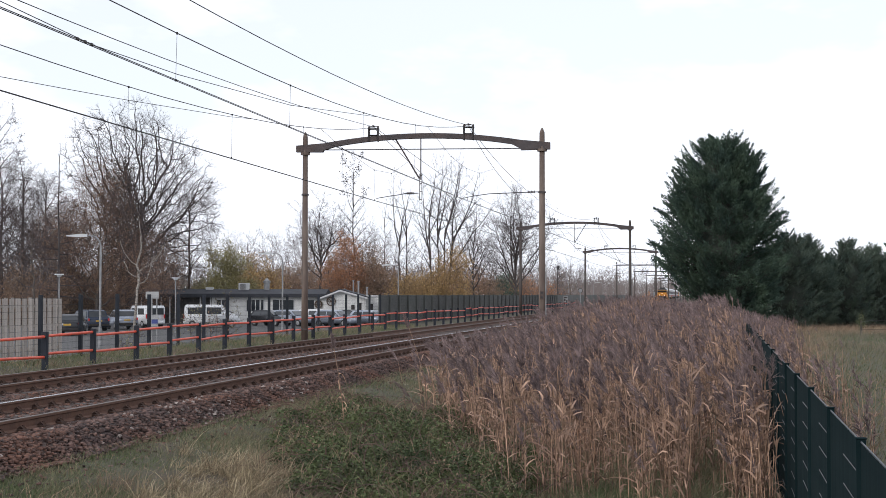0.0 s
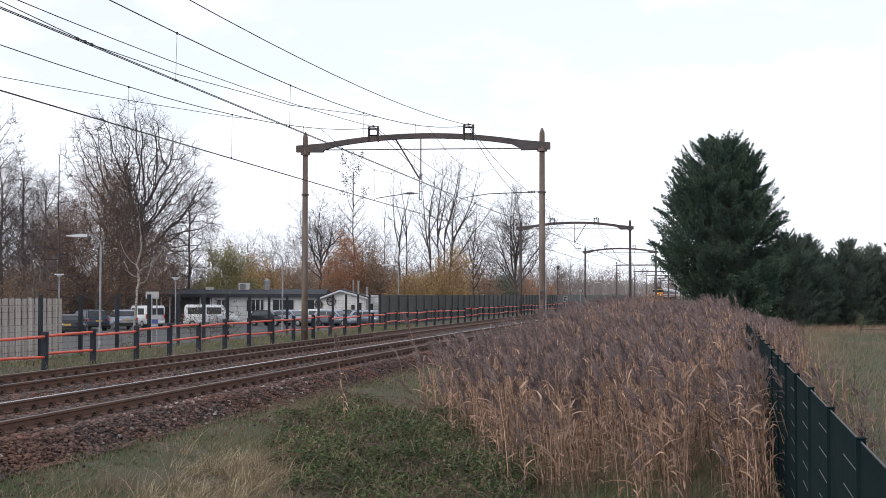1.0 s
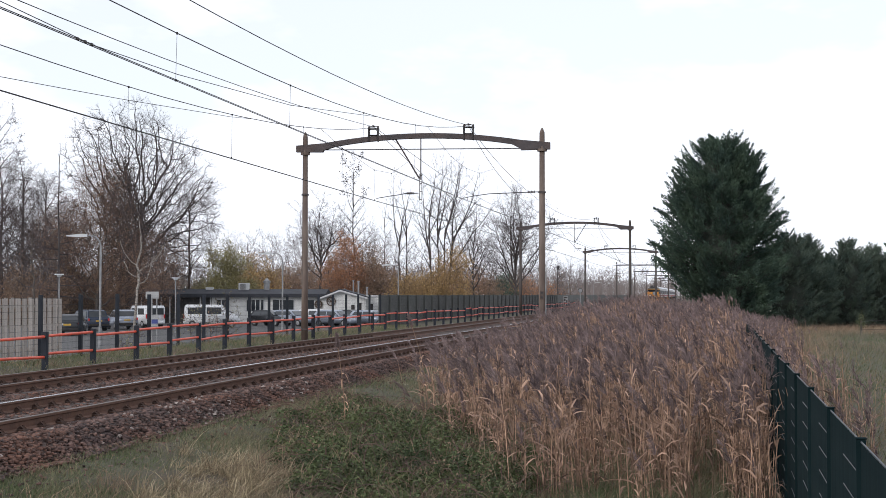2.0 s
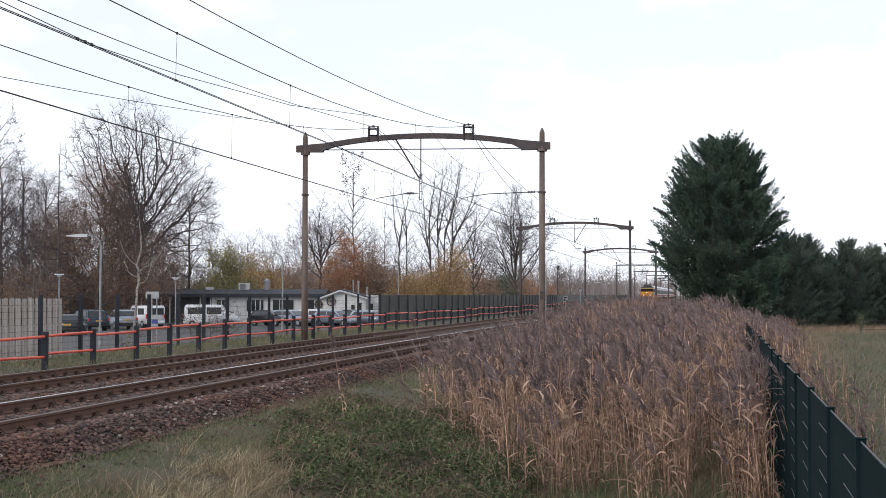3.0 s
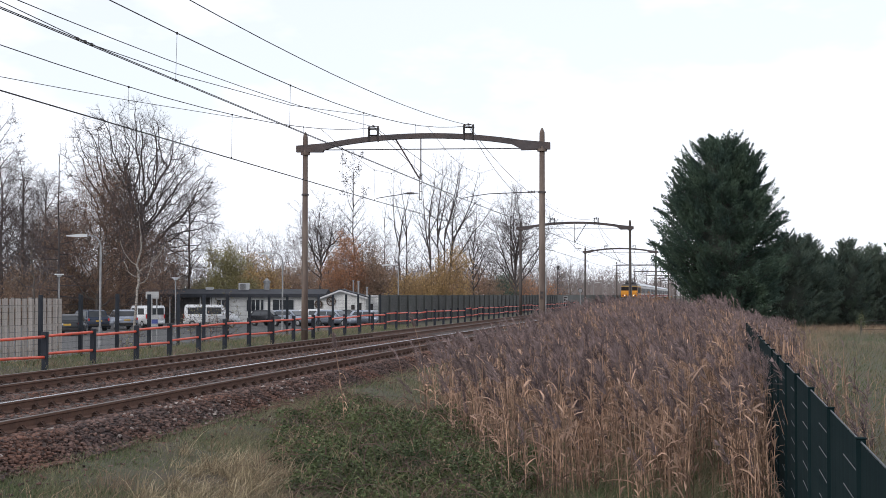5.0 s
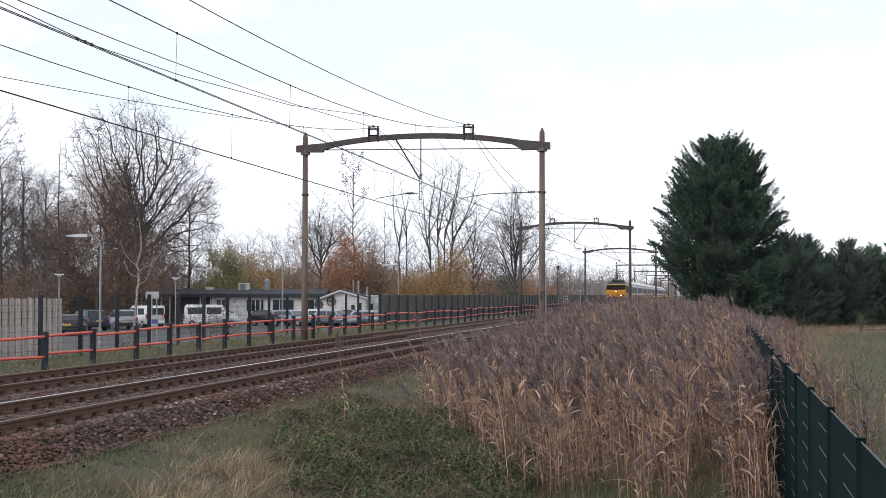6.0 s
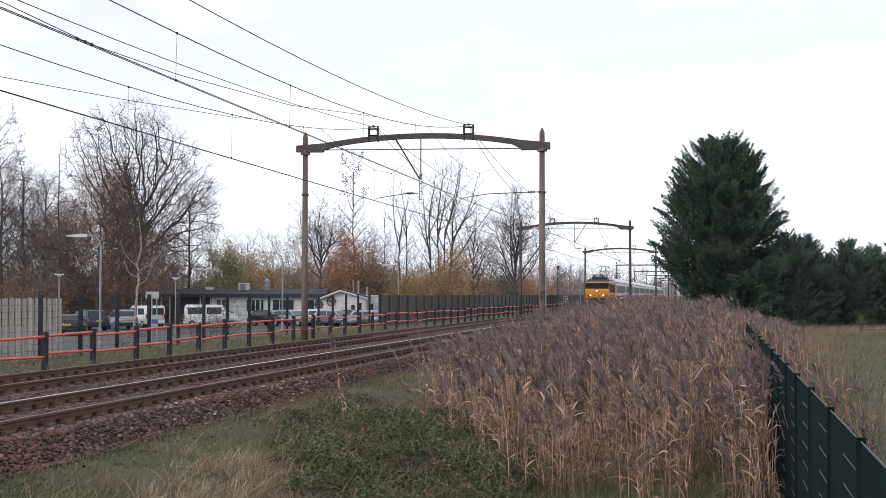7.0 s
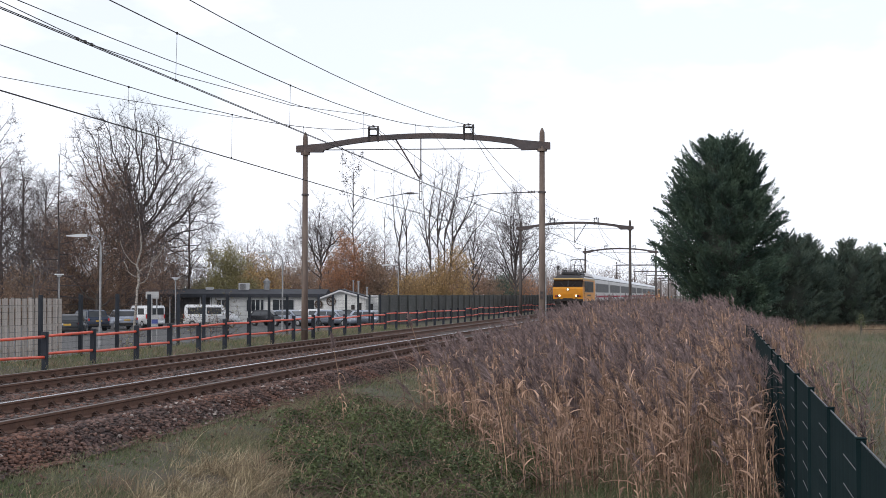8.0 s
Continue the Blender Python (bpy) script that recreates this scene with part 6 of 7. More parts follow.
def px_spot(px, d):
    return spot((px - 784) / 784, d)


def facing(name, px, d, turn=0.0, z=None):
    """An Empty at a place d metres off whose x axis runs to the viewer's right."""
    x, y = px_spot(px, d)
    return empty(name, x, y, float(ground_z(x, y)) if z is None else z, math.degrees(YAW) + turn)


def build_car_park():
    bm = bmesh.new()
    add_box(bm, -62, 60, -1.5, -27.5, 190, -1.24)
    tagged(part("car_park", bm, M_ASPHALT), "worn grey asphalt of the car park", "car park", kind="structure")


def build_club_building():
    """Low white building with a dark shallow roof and a gabled end."""
    h = facing("club_building", 590, 150, 0, -1.3)
    px = 0.0572
    X = lambda p: (p - 590) * px
    bm = bmesh.new()
    add_box(bm, X(376), 0, 0, X(575), 7.0, 2.78)
    part("wall", bm, M_WHITEWALL, h)
    # eave shade and dark windows, put into this wall's colour
    bm = bmesh.new()
    add_box(bm, X(222), 0.4, 0, X(376), 7.0, 2.78)
    part("wall", bm, M_EAVESHADE, h, "wall coloured dark as shade under the eave")
    for p in (226, 252, 287, 302, 318, 356, 374):
        bm = bmesh.new()
        add_box(bm, X(p) - 0.06, -0.1, 0, X(p) + 0.06, 0.05, 2.72)
        part("veranda_post", bm, M_FRAME, h)
    bm = bmesh.new()
    add_profile(bm, [(-0.5, 2.74), (-0.5, 2.98), (3.5, 3.48), (7.5, 2.98), (7.5, 2.74)], "x", X(212), X(577))
    roof = part("roof", bm, M_ROOFDARK, h)
    bm = bmesh.new()
    add_box(bm, X(212), -0.56, 2.66, X(577), -0.5, 3.0)
    part("fascia", bm, M_ROOFDARK, roof)
    # gabled wing
    bm = bmesh.new()
    add_profile(bm, [(X(575), 0), (X(575), 2.75), (X(604), 3.4), (X(648), 2.75), (X(648), 0)], "y", -1.2, 6.5)
    part("gable_wall", bm, M_WHITEWALL, h)
    bm = bmesh.new()
    for a, za, b, zb in ((X(568), 2.72, X(604), 3.5), (X(604), 3.5, X(652), 2.72)):
        add_profile(bm, [(a, za), (b, zb), (b, zb - 0.14), (a, za - 0.14)], "y", -1.6, 6.8)
    part("gable_roof", bm, M_ROOFDARK, h)
    bm = bmesh.new()
    for a, za, b, zb in ((X(568), 2.62, X(604), 3.4), (X(604), 3.4, X(652), 2.62)):
        add_profile(bm, [(a, za), (b, zb), (b, zb - 0.16), (a, za - 0.16)], "y", -1.64, -1.6)
    part("barge_board", bm, M_FRAME, h, "white barge board")
    bm = bmesh.new()
    add_box(bm, X(648), 0.3, 0, X(674), 6.0, 2.72)
    part("annex_wall", bm, M_WHITEWALL, h)
    bm = bmesh.new()
    add_box(bm, X(647), 0.1, 2.72, X(676), 6.2, 2.86)
    part("annex_roof", bm, M_FRAME, h)
    # window bands
    for a, b, za, zb, n in ((437, 461, 1.25, 2.38, 3), (483, 521, 1.25, 2.38, 3), (543, 557, 1.25, 2.38, 1), (384, 402, 1.2, 2.38, 2), (462, 468, 1.25, 2.38, 1)):
        bm = bmesh.new()
        add_box(bm, X(a) - 0.06, -0.05, za - 0.06, X(b) + 0.06, 0.02, zb + 0.06)
        w = part("window", bm, M_FRAME, h)
        for k in range(n):
            bm = bmesh.new()
            step = (X(b) - X(a)) / n
            add_box(bm, X(a) + step * k + 0.05, -0.075, za, X(a) + step * (k + 1) - 0.05, -0.045, zb)
            part("pane", bm, M_GLASS, w)
    for a, b, y0, za, zb in ((578, 612, -1.24, 0.1, 1.3), (623, 629, -1.24, 0.9, 1.9), (635, 641, -1.24, 0.1, 2.1), (655, 660, 0.26, 0.1, 2.0)):
        bm = bmesh.new()
        add_box(bm, X(a), y0, za, X(b), y0 + 0.06, zb)
        part("door", bm, M_UNDER, h, "dark door leaf")
    # cart wheels on the wall
    for p, z, r, yy in ((588, 2.25, 0.46, -1.3), (564, 1.95, 0.38, -0.1)):
        bm = bmesh.new()
        ring = [(X(p) + math.cos(t) * r * 0.92, yy, z + math.sin(t) * r * 0.92) for t in [2 * math.pi * k / 20 for k in range(21)]]
        add_tube(bm, ring, 0.06, None, 6)
        for k in range(8):
            t = math.pi * k / 4
            add_tube(bm, [(X(p), yy, z), (X(p) + math.cos(t) * r * 0.9, yy, z + math.sin(t) * r * 0.9)], 0.03, None, 5)
        add_tube(bm, [(X(p), yy - 0.08, z), (X(p), yy + 0.1, z)], 0.1, None, 10)
        part("cart_wheel", bm, M_WHEELWOOD, h, "brown wooden cart wheel")
    # roof gear
    bm = bmesh.new()
    add_box(bm, X(416), 2.8, 3.35, X(434), 3.8, 4.1, 0.03)
    ac = part("air_conditioner", bm, M_FRAME, h, "off-white air conditioning unit")
    bm = bmesh.new()
    for k in range(6):
        add_box(bm, X(419), 2.77, 3.45 + 0.1 * k, X(429), 2.8, 3.5 + 0.1 * k)
    part("louvre", bm, M_UNDER, ac)
    bm = bmesh.new()
    add_box(bm, X(357), 2.8, 3.35, X(370), 3.4, 3.66, 0.02)
    part("air_conditioner", bm, M_FRAME, h, "small white rooftop unit")
    bm = bmesh.new()
    add_tube(bm, [(X(466), 3.2, 3.3), (X(466), 3.2, 4.15)], 0.3, 0.3, 12)
    add_tube(bm, [(X(466), 3.2, 4.15), (X(466), 3.2, 4.32)], 0.4, 0.4, 12)
    add_tube(bm, [(X(466), 3.2, 4.32), (X(466), 3.2, 4.6)], 0.3, 0.08, 12)
    part("chimney", bm, M_GALV, h, "galvanised roof ventilator")
    for p, zt, r in ((625, 4.3, 0.07), (634, 4.2, 0.09), (649, 3.6, 0.08)):
        bm = bmesh.new()
        add_tube(bm, [(X(p), 0.4, 2.6), (X(p), 0.4, zt)], r, None, 8)
        add_tube(bm, [(X(p), 0.4, zt), (X(p), 0.4, zt + 0.1)], r * 1.5, r * 1.5, 8)
        part("flue_pipe", bm, M_GALV, h)
    tagged(h, "low white club building with dark roof and gabled end", "building")


def build_car(px, d, turn, paint, label, L=4.2, W=1.75, H=1.48, van=False):
    """A parked car. Origin on the ground, its tail towards -y."""
    c = facing("parked_van" if van else "parked_car", px, d, turn)
    c.matrix_basis = Matrix.Translation((0, 0, -1.24 - c.matrix_basis.translation.z)) @ c.matrix_basis
    hw = W / 2
    if van:
        prof = [(0.05, 0.3), (0.0, 0.55), (0.04, 1.0), (0.1, H - 0.1), (0.25, H), (L * 0.68, H - 0.02), (L * 0.82, H * 0.62), (L * 0.97, H * 0.5), (L, 0.55), (L - 0.04, 0.3)]
        belt = H * 0.56
    else:
        prof = [(0.08, 0.3), (0.0, 0.5), (0.03, 0.85), (0.1, 0.98), (L * 0.62, 0.98), (L * 0.72, 0.94), (L * 0.95, 0.75), (L, 0.5), (L - 0.06, 0.3)]
        belt = 0.98
    bm = bmesh.new()
    add_profile(bm, prof, "x", -hw, hw)
    edges = [e for e in bm.edges if abs(e.verts[0].co.x - e.verts[1].co.x) < 1e-6]
    bmesh.ops.bevel(bm, geom=edges, offset=0.07, segments=2, affect="EDGES")
    part("body", bm, paint, c, smooth=True)
    if not van:
        # painted cabin shell, narrower towards the roof, with the panes let into it
        inset = lambda z: 0.05 + 0.17 * max(0.0, (z - belt) / (H - belt))
        shell = [(0.05, belt - 0.06), (0.16, belt + 0.08), (0.42, H - 0.1), (0.7, H - 0.01), (L * 0.36, H), (L * 0.5, H - 0.03), (L * 0.58, H - 0.12), (L * 0.74, belt - 0.06)]
        bm = bmesh.new()
        add_profile(bm, shell, "x", -hw, hw)
        for v in bm.verts:
            v.co.x = math.copysign(hw - inset(v.co.z), v.co.x)
        part("cabin", bm, paint, c, smooth=False)
        def pane(name, corners):
            bm = bmesh.new()
            inner = [bm.verts.new(q) for q in corners]
            mid = sum((v.co for v in inner), Vector()) / len(inner)
            n = (inner[1].co - inner[0].co).cross(inner[2].co - inner[0].co).normalized()
            if n.dot(mid - Vector((0, L * 0.4, H * 0.7))) < 0:
                n = -n
            outer = [bm.verts.new(v.co + n * 0.014) for v in inner]
            bm.faces.new(outer)
            for i in range(len(inner)):
                k = (i + 1) % len(inner)
                bm.faces.new((inner[i], inner[k], outer[k], outer[i]))
            bmesh.ops.recalc_face_normals(bm, faces=bm.faces[:])
            part(name, bm, M_CARGLASS, c)
        ze, zr = belt + 0.1, H - 0.13
        pane("rear_window", [(-hw + inset(ze) + 0.1, 0.175, ze), (hw - inset(ze) - 0.1, 0.175, ze), (hw - inset(zr) - 0.1, 0.4, zr), (-hw + inset(zr) + 0.1, 0.4, zr)])
        pane("windscreen", [(-hw + inset(belt) + 0.09, L * 0.73, belt), (hw - inset(belt) - 0.09, L * 0.73, belt), (hw - inset(zr) - 0.09, L * 0.592, zr), (-hw + inset(zr) + 0.09, L * 0.592, zr)])
        for sx in (-1, 1):
            for y0, y1, y2, y3 in ((0.42, L * 0.35, L * 0.35, 0.66), (L * 0.37, L * 0.67, L * 0.55, L * 0.37)):
                pane("side_window", [(sx * (hw - inset(belt + 0.02)), y0, belt + 0.02), (sx * (hw - inset(belt + 0.02)), y1, belt + 0.02), (sx * (hw - inset(H - 0.14)), y2, H - 0.14), (sx * (hw - inset(H - 0.14)), y3, H - 0.14)])
            bm = bmesh.new()
            add_box(bm, sx * (hw - 0.01), L * 0.62, belt - 0.02, sx * (hw + 0.15), L * 0.65, belt + 0.12, 0.03)
            part("mirror", bm, paint, c)
    else:
        bm = bmesh.new()
        add_box(bm, -hw + 0.16, 0.02, belt + 0.06, hw - 0.16, 0.075, H - 0.22)
        part("rear_window", bm, M_CARGLASS, c)
        for sx in (-1, 1):
            for y0, y1 in ((0.35, L * 0.36), (L * 0.4, L * 0.66)):
                bm = bmesh.new()
                add_box(bm, sx * (hw - 0.02), y0, belt + 0.06, sx * (hw + 0.012), y1, H - 0.24)
                part("side_window", bm, M_CARGLASS, c)
        bm = bmesh.new()
        add_profile(bm, [(L * 0.69, H - 0.06), (L * 0.825, H * 0.64), (L * 0.835, H * 0.64), (L * 0.7, H - 0.06)], "x", -hw + 0.12, hw - 0.12)
        part("windscreen", bm, M_CARGLASS, c)
    for sx in (-1, 1):
        bm = bmesh.new()
        add_box(bm, sx * (hw - 0.15), -0.015, 0.78, sx * (hw - 0.03), 0.07, (1.15 if van else 0.98), 0.02)
        part("tail_light", bm, M_TAIL, c, "red tail light")
        bm = bmesh.new()
        add_box(bm, sx * (hw - 0.35), L - 0.12, 0.58, sx * (hw - 0.08), L + 0.0, 0.72, 0.02)
        part("headlight", bm, M_LAMPGLASS, c)
    bm = bmesh.new()
    add_box(bm, -0.26, -0.025, 0.72, 0.26, 0.03, 0.84)
    part("number_plate", bm, M_PLATE, c, "blank yellow plate")
    bm = bmesh.new()
    add_box(bm, -hw + 0.08, -0.04, 0.36, hw - 0.08, 0.1, 0.56, 0.03)
    part("bumper", bm, M_UNDER if not van else paint, c)
    for y in (0.75, L - 0.8):
        for sx in (-1, 1):
            bm = bmesh.new()
            add_tube(bm, [(sx * (hw - 0.2), y, 0.31), (sx * (hw + 0.005), y, 0.31)], 0.31, 0.31, 16)
            wh = part("wheel", bm, M_TYRE, c)
            bm = bmesh.new()
            add_tube(bm, [(sx * (hw + 0.003), y, 0.31), (sx * (hw + 0.015), y, 0.31)], 0.19, 0.17, 12)
            part("rim", bm, M_GALV, wh)
    tagged(c, label, "van" if van else "car", "vehicles in the car park")


def build_street_lamp(x, y, label="tall grey street lamp with a curved arm"):
    z = float(ground_z(x, y))
    l = empty("street_lamp", x, y, z, math.degrees(YAW))
    top = 4.78 - z
    bm = bmesh.new()
    add_tube(bm, [(0, 0, -0.2), (0, 0, 1.2)], 0.085, 0.08, 10)
    add_tube(bm, [(0, 0, 1.2), (0, 0, top - 0.9), (0, 0, top - 0.55), (-0.06, 0, top - 0.3), (-0.2, 0, top - 0.1), (-0.42, 0, top), (-0.8, 0, top + 0.03)], 0.06, 0.035, 8)
    part("pole", bm, M_GALV, l)
    bm = bmesh.new()
    add_profile(bm, [(-0.75, top - 0.04), (-0.75, top + 0.09), (-1.05, top + 0.12), (-1.85, top + 0.03), (-1.85, top - 0.02), (-1.3, top - 0.06)], "y", -0.1, 0.1)
    part("lantern", bm, M_LAMPGLASS, l)
    tagged(l, label, "street lamp", "street lamps along the car park")
    return l


def build_post_lamp(px, d, ztop):
    l = facing("path_lamp", px, d)
    g = l.matrix_basis.translation.z
    bm = bmesh.new()
    add_tube(bm, [(0, 0, -0.2), (0, 0, ztop - g)], 0.048, 0.042, 8)
    part("pole", bm, M_GALV, l)
    bm = bmesh.new()
    add_tube(bm, [(0, 0, ztop - g), (0, 0, ztop - g + 0.12)], 0.13, 0.17, 12)
    add_tube(bm, [(0, 0, ztop - g + 0.12), (0, 0, ztop - g + 0.18)], 0.31, 0.29, 14)
    part("lantern", bm, M_LAMPGLASS, l)
    tagged(l, "grey path lamp with a flat round head", "path lamp", "path lamps")


def build_board_fence():
    f = empty("board_fence", -21.6, 0, 0)
    bm = bmesh.new()
    add_box(bm, -0.02, -0.095, -0.75, 0.02, 0.095, 1.5, 0.006)
    first = None
    y = 34.0
    k = 0
    while y < 47.6:
        m = pose(0.05 * (k % 2), y, random.uniform(-0.02, 0.02), 0, random.uniform(-0.4, 0.4), random.uniform(-2, 2))
        if first is None:
            first = part("board", bm, M_WOODFENCE, f)
            first.matrix_basis = m
        else:
            same(first, "board", m, f)
        y += 0.23
        k += 1
    bm = bmesh.new()
    for z in (-0.2, 0.55, 1.2):
        add_box(bm, -0.09, 33.9, z, -0.03, 47.65, z + 0.09)
    part("cross_rail", bm, M_WOODFENCE, f)
    tagged(f, "weathered grey fence of upright wooden boards", "board fence")


def build_screen_panels():
    """Opaque grey-green panels in the far bays of the mesh fence."""
    s = empty("privacy_screen", -20.1, 0, 0)
    bm = bmesh.new()
    add_box(bm, -0.03, 0.05, -0.6, 0.03, 3.0, 1.6)
    first = None
    for i in range(112):
        m = pose(0, 91.5 + 3.05 * i, random.uniform(-0.02, 0.02))
        if first is None:
            first = part("panel", bm, M_OPAQUE, s)
            first.matrix_basis = m
        else:
            same(first, "panel", m, s)
    tagged(s, "opaque grey-green privacy panels behind the mesh fence", "screen")


def build_signs():
    s = facing("notice_board", 270, 74)
    g = s.matrix_basis.translation.z
    bm = bmesh.new()
    for x in (-0.02, 0.22):
        add_tube(bm, [(x, 0, -0.2), (x, 0, 1.7 - g)], 0.035, None, 8)
    part("pole", bm, M_GALV, s)
    bm = bmesh.new()
    add_box(bm, -0.32, -0.05, 1.42 - g, 0.32, -0.02, 1.76 - g, 0.01)
    part("board", bm, M_SIGNFACE, s)
    bm = bmesh.new()
    add_box(bm, -0.04, -0.06, 0.05 - g, 0.3, -0.03, 0.62 - g, 0.01)
    b = part("board", bm, M_SIGNFACE, s)
    bm = bmesh.new()
    add_box(bm, -0.02, -0.07, 0.2 - g, 0.28, -0.06, 0.4 - g)
    part("print_bar", bm, M_SIGNBLUE, b)
    tagged(s, "grey notice boards on two steel poles", "notice board")
    # line-side signs
    for px, d, z, r, lab in ((1027, 205, 2.2, 0.3, "round line-side sign on a thin pole"), (1158, 330, 1.95, 0.42, "round line-side sign on a thin pole")):
        x, y = px_spot(px, d)
        o = empty("round_sign", x, y, float(ground_z(x, y)), math.degrees(YAW))
        g = o.matrix_basis.translation.z
        bm = bmesh.new()
        add_tube(bm, [(0, 0, -0.2), (0, 0, z - g)], 0.05, None, 8)
        part("pole", bm, M_GALV, o)
        bm = bmesh.new()
        ring = [(math.cos(t) * r, -0.06, z - g + math.sin(t) * r) for t in [2 * math.pi * k / 24 for k in range(25)]]
        add_tube(bm, ring, 0.03, None, 6)
        part("rim", bm, M_UNDER, o)
        bm = bmesh.new()
        add_tube(bm, [(0, -0.05, z - g), (0, -0.02, z - g)], r * 0.95, r * 0.95, 24)
        part("disc", bm, M_GALV, o)
        tagged(o, lab, "sign", "line-side signs")
    x, y = px_spot(1001, 190)
    o = empty("line_sign", x, y, float(ground_z(x, y)), math.degrees(YAW))
    g = o.matrix_basis.translation.z
    bm = bmesh.new()
    add_box(bm, -0.04, -0.03, -0.2, 0.04, 0.03, 1.2 - g)
    part("pole", bm, M_GALV, o)
    bm = bmesh.new()
    add_box(bm, -0.27, -0.06, 0.3 - g, 0.27, -0.03, 1.45 - g, 0.02)
    part("board", bm, M_SIGNFACE, o)
    for x0, z0, x1, z1 in ((-0.22, 1.18, 0.22, 1.38), (-0.22, 0.8, -0.02, 1.1), (0.06, 0.7, 0.22, 1.0), (-0.18, 0.42, 0.12, 0.64)):
        bm = bmesh.new()
        add_box(bm, x0, -0.08, z0 - g, x1, -0.058, z1 - g)
        part("print_bar", bm, M_UNDER, o)
    tagged(o, "white line-side board with black bars", "sign")
    # signal mast far down the line
    x, y = px_spot(988, 230)
    o = empty("signal_mast", x, y, float(ground_z(x, y)), math.degrees(YAW))
    g = o.matrix_basis.translation.z
    bm = bmesh.new()
    for xs in (-0.12, 0.12):
        add_tube(bm, [(xs, 0, -0.2), (xs, 0, 5.6 - g)], 0.045, None, 6)
    for k in range(14):
        add_tube(bm, [(-0.12, 0, 0.3 + 0.4 * k), (0.12, 0, 0.3 + 0.4 * k)], 0.025, None, 4)
    part("mast", bm, M_WIRE, o)
    bm = bmesh.new()
    add_box(bm, -0.17, -0.15, 5.5 - g, 0.17, 0.15, 6.15 - g, 0.03)
    part("signal_head", bm, M_WIRE, o)
    bm = bmesh.new()
    add_tube(bm, [(0.12, 0, 4.5 - g), (0.8, 0, 4.3 - g)], 0.05, None, 6)
    part("arm", bm, M_WIRE, o)
    tagged(o, "dark railway signal mast beside the line", "signal")


def build_meadow_fence():
    """A wooden post with a tuft of ivy and two wires before the hedge."""
    f = empty("wire_fence", 11.5, 112.7, -1.35)
    bm = bmesh.new()
    add_tube(bm, [(0, 0, -0.3), (0.02, 0, 1.25)], 0.09, 0.075, 8)
    first = part("post", bm, M_BARK, f, "grey wooden post")
    for k in range(1, 5):
        same(first, "post", pose(2.6 * k, 0.6 * k, 0, random.uniform(-2, 2), random.uniform(-2, 2), 0), f)
    for z in (0.45, 0.85, 1.12):
        bm = bmesh.new()
        add_tube(bm, [(0, -0.09, z), (2.6, 0.5, z), (5.2, 1.1, z), (7.8, 1.7, z), (10.4, 2.3, z)], 0.014, None, 5)
        part("wire", bm, M_WIRE, f)
    n = 260
    g = np.random.default_rng(9)
    h = g.normal(size=(n, 3))
    h /= np.linalg.norm(h, axis=1, keepdims=True)
    tagged(link_mesh("ivy", *blades(g.normal(0, 1, (n, 3)) * np.array([0.14, 0.12, 0.3]) + np.array([0, 0, 1.0]), h, np.zeros((n, 3)), g.uniform(0.08, 0.16, n), g.uniform(0.06, 0.12, n)), M_MEADOW, f), kind="stuff")
    tagged(f, "old wire fence on wooden posts before the hedge", "wire fence")


def build_fence_shrubs():
    for px, d, rx, rz, sd, m, n in ((340, 62, 1.0, 0.9, 61, M_LEAF_OLIVE, 180), (398, 66, 0.8, 1.2, 62, M_LEAF_OLIVE, 160), (372, 64, 0.9, 0.6, 63, M_LEAF_BROWN, 100), (232, 60, 0.6, 0.5, 64, M_LEAF_OLIVE, 150)):
        x, y = px_spot(px, d)
        build_tree("fence_shrub", x, y, "straggly half-bare shrub growing through the fence", [(0, 0, rz * 0.9, rx, rx, rz)], 0.3, n=90, step=0.25, seed=sd, leaf=m, leaves=n, leaf_size=0.06, leaf_jitter=0.05, twigs=2, twig_len=0.3, girth=0.35)


def build_beside():
    build_car_park()
    build_club_building()
    build_board_fence()
    build_screen_panels()
    for py in (75.7, 111.0, 155.4, 200.8, 245.0, 288.0, 332.0, 376.0):
        build_street_lamp(-32.0, py)
    for px, d, z in ((1050, 360, 4.4), (1067, 380, 4.3), (1085, 400, 4.2), (1006, 330, 4.7), (950, 300, 4.8)):
        x, y = px_spot(px, d)
        build_street_lamp(x, y, "distant grey street lamp with a curved arm")
    build_post_lamp(105, 98, 2.75)
    build_post_lamp(311, 112, 2.7)
    build_car(120, 105, 6, M_CARDARK, "black hatchback parked behind the fence", H=1.5)
    build_car(176, 119, 38, M_CARBLUE, "dark blue crossover parked behind the fence", L=4.4, W=1.85, H=1.66)
    build_car(226, 123, 24, M_CARSILVER, "silver-blue hatchback parked with red tail lights", W=1.8, H=1.62)
    build_car(276, 130, 36, M_CARWHITE, "white small van parked behind the fence", L=4.3, W=1.85, H=1.9, van=True)
    build_car(326, 131, -82, M_CARWHITE, "white minibus parked behind the fence", L=4.9, W=1.95, H=1.98, van=True)
    build_car(452, 138, 232, M_CARDARK, "dark grey car parked behind the shrubs", H=1.45)
    build_car(488, 137, 235, M_CARSILVER, "silver car parked before the building")
    build_car(530, 138, 238, M_CARWHITE, "white estate car parked before the building", L=4.5, H=1.52)
    build_car(562, 135, 240, M_CARSILVER, "silver hatchback parked before the building", H=1.5)
    build_car(594, 138, 238, M_CARDARK, "black car parked before the building")
    build_car(625, 136, 240, M_CARSILVER, "pale silver car parked beside the gabled wing", H=1.46)
    build_signs()
    build_meadow_fence()
    build_fence_shrubs()

# ================= the train =================
TRAIN_LEN = 17.6


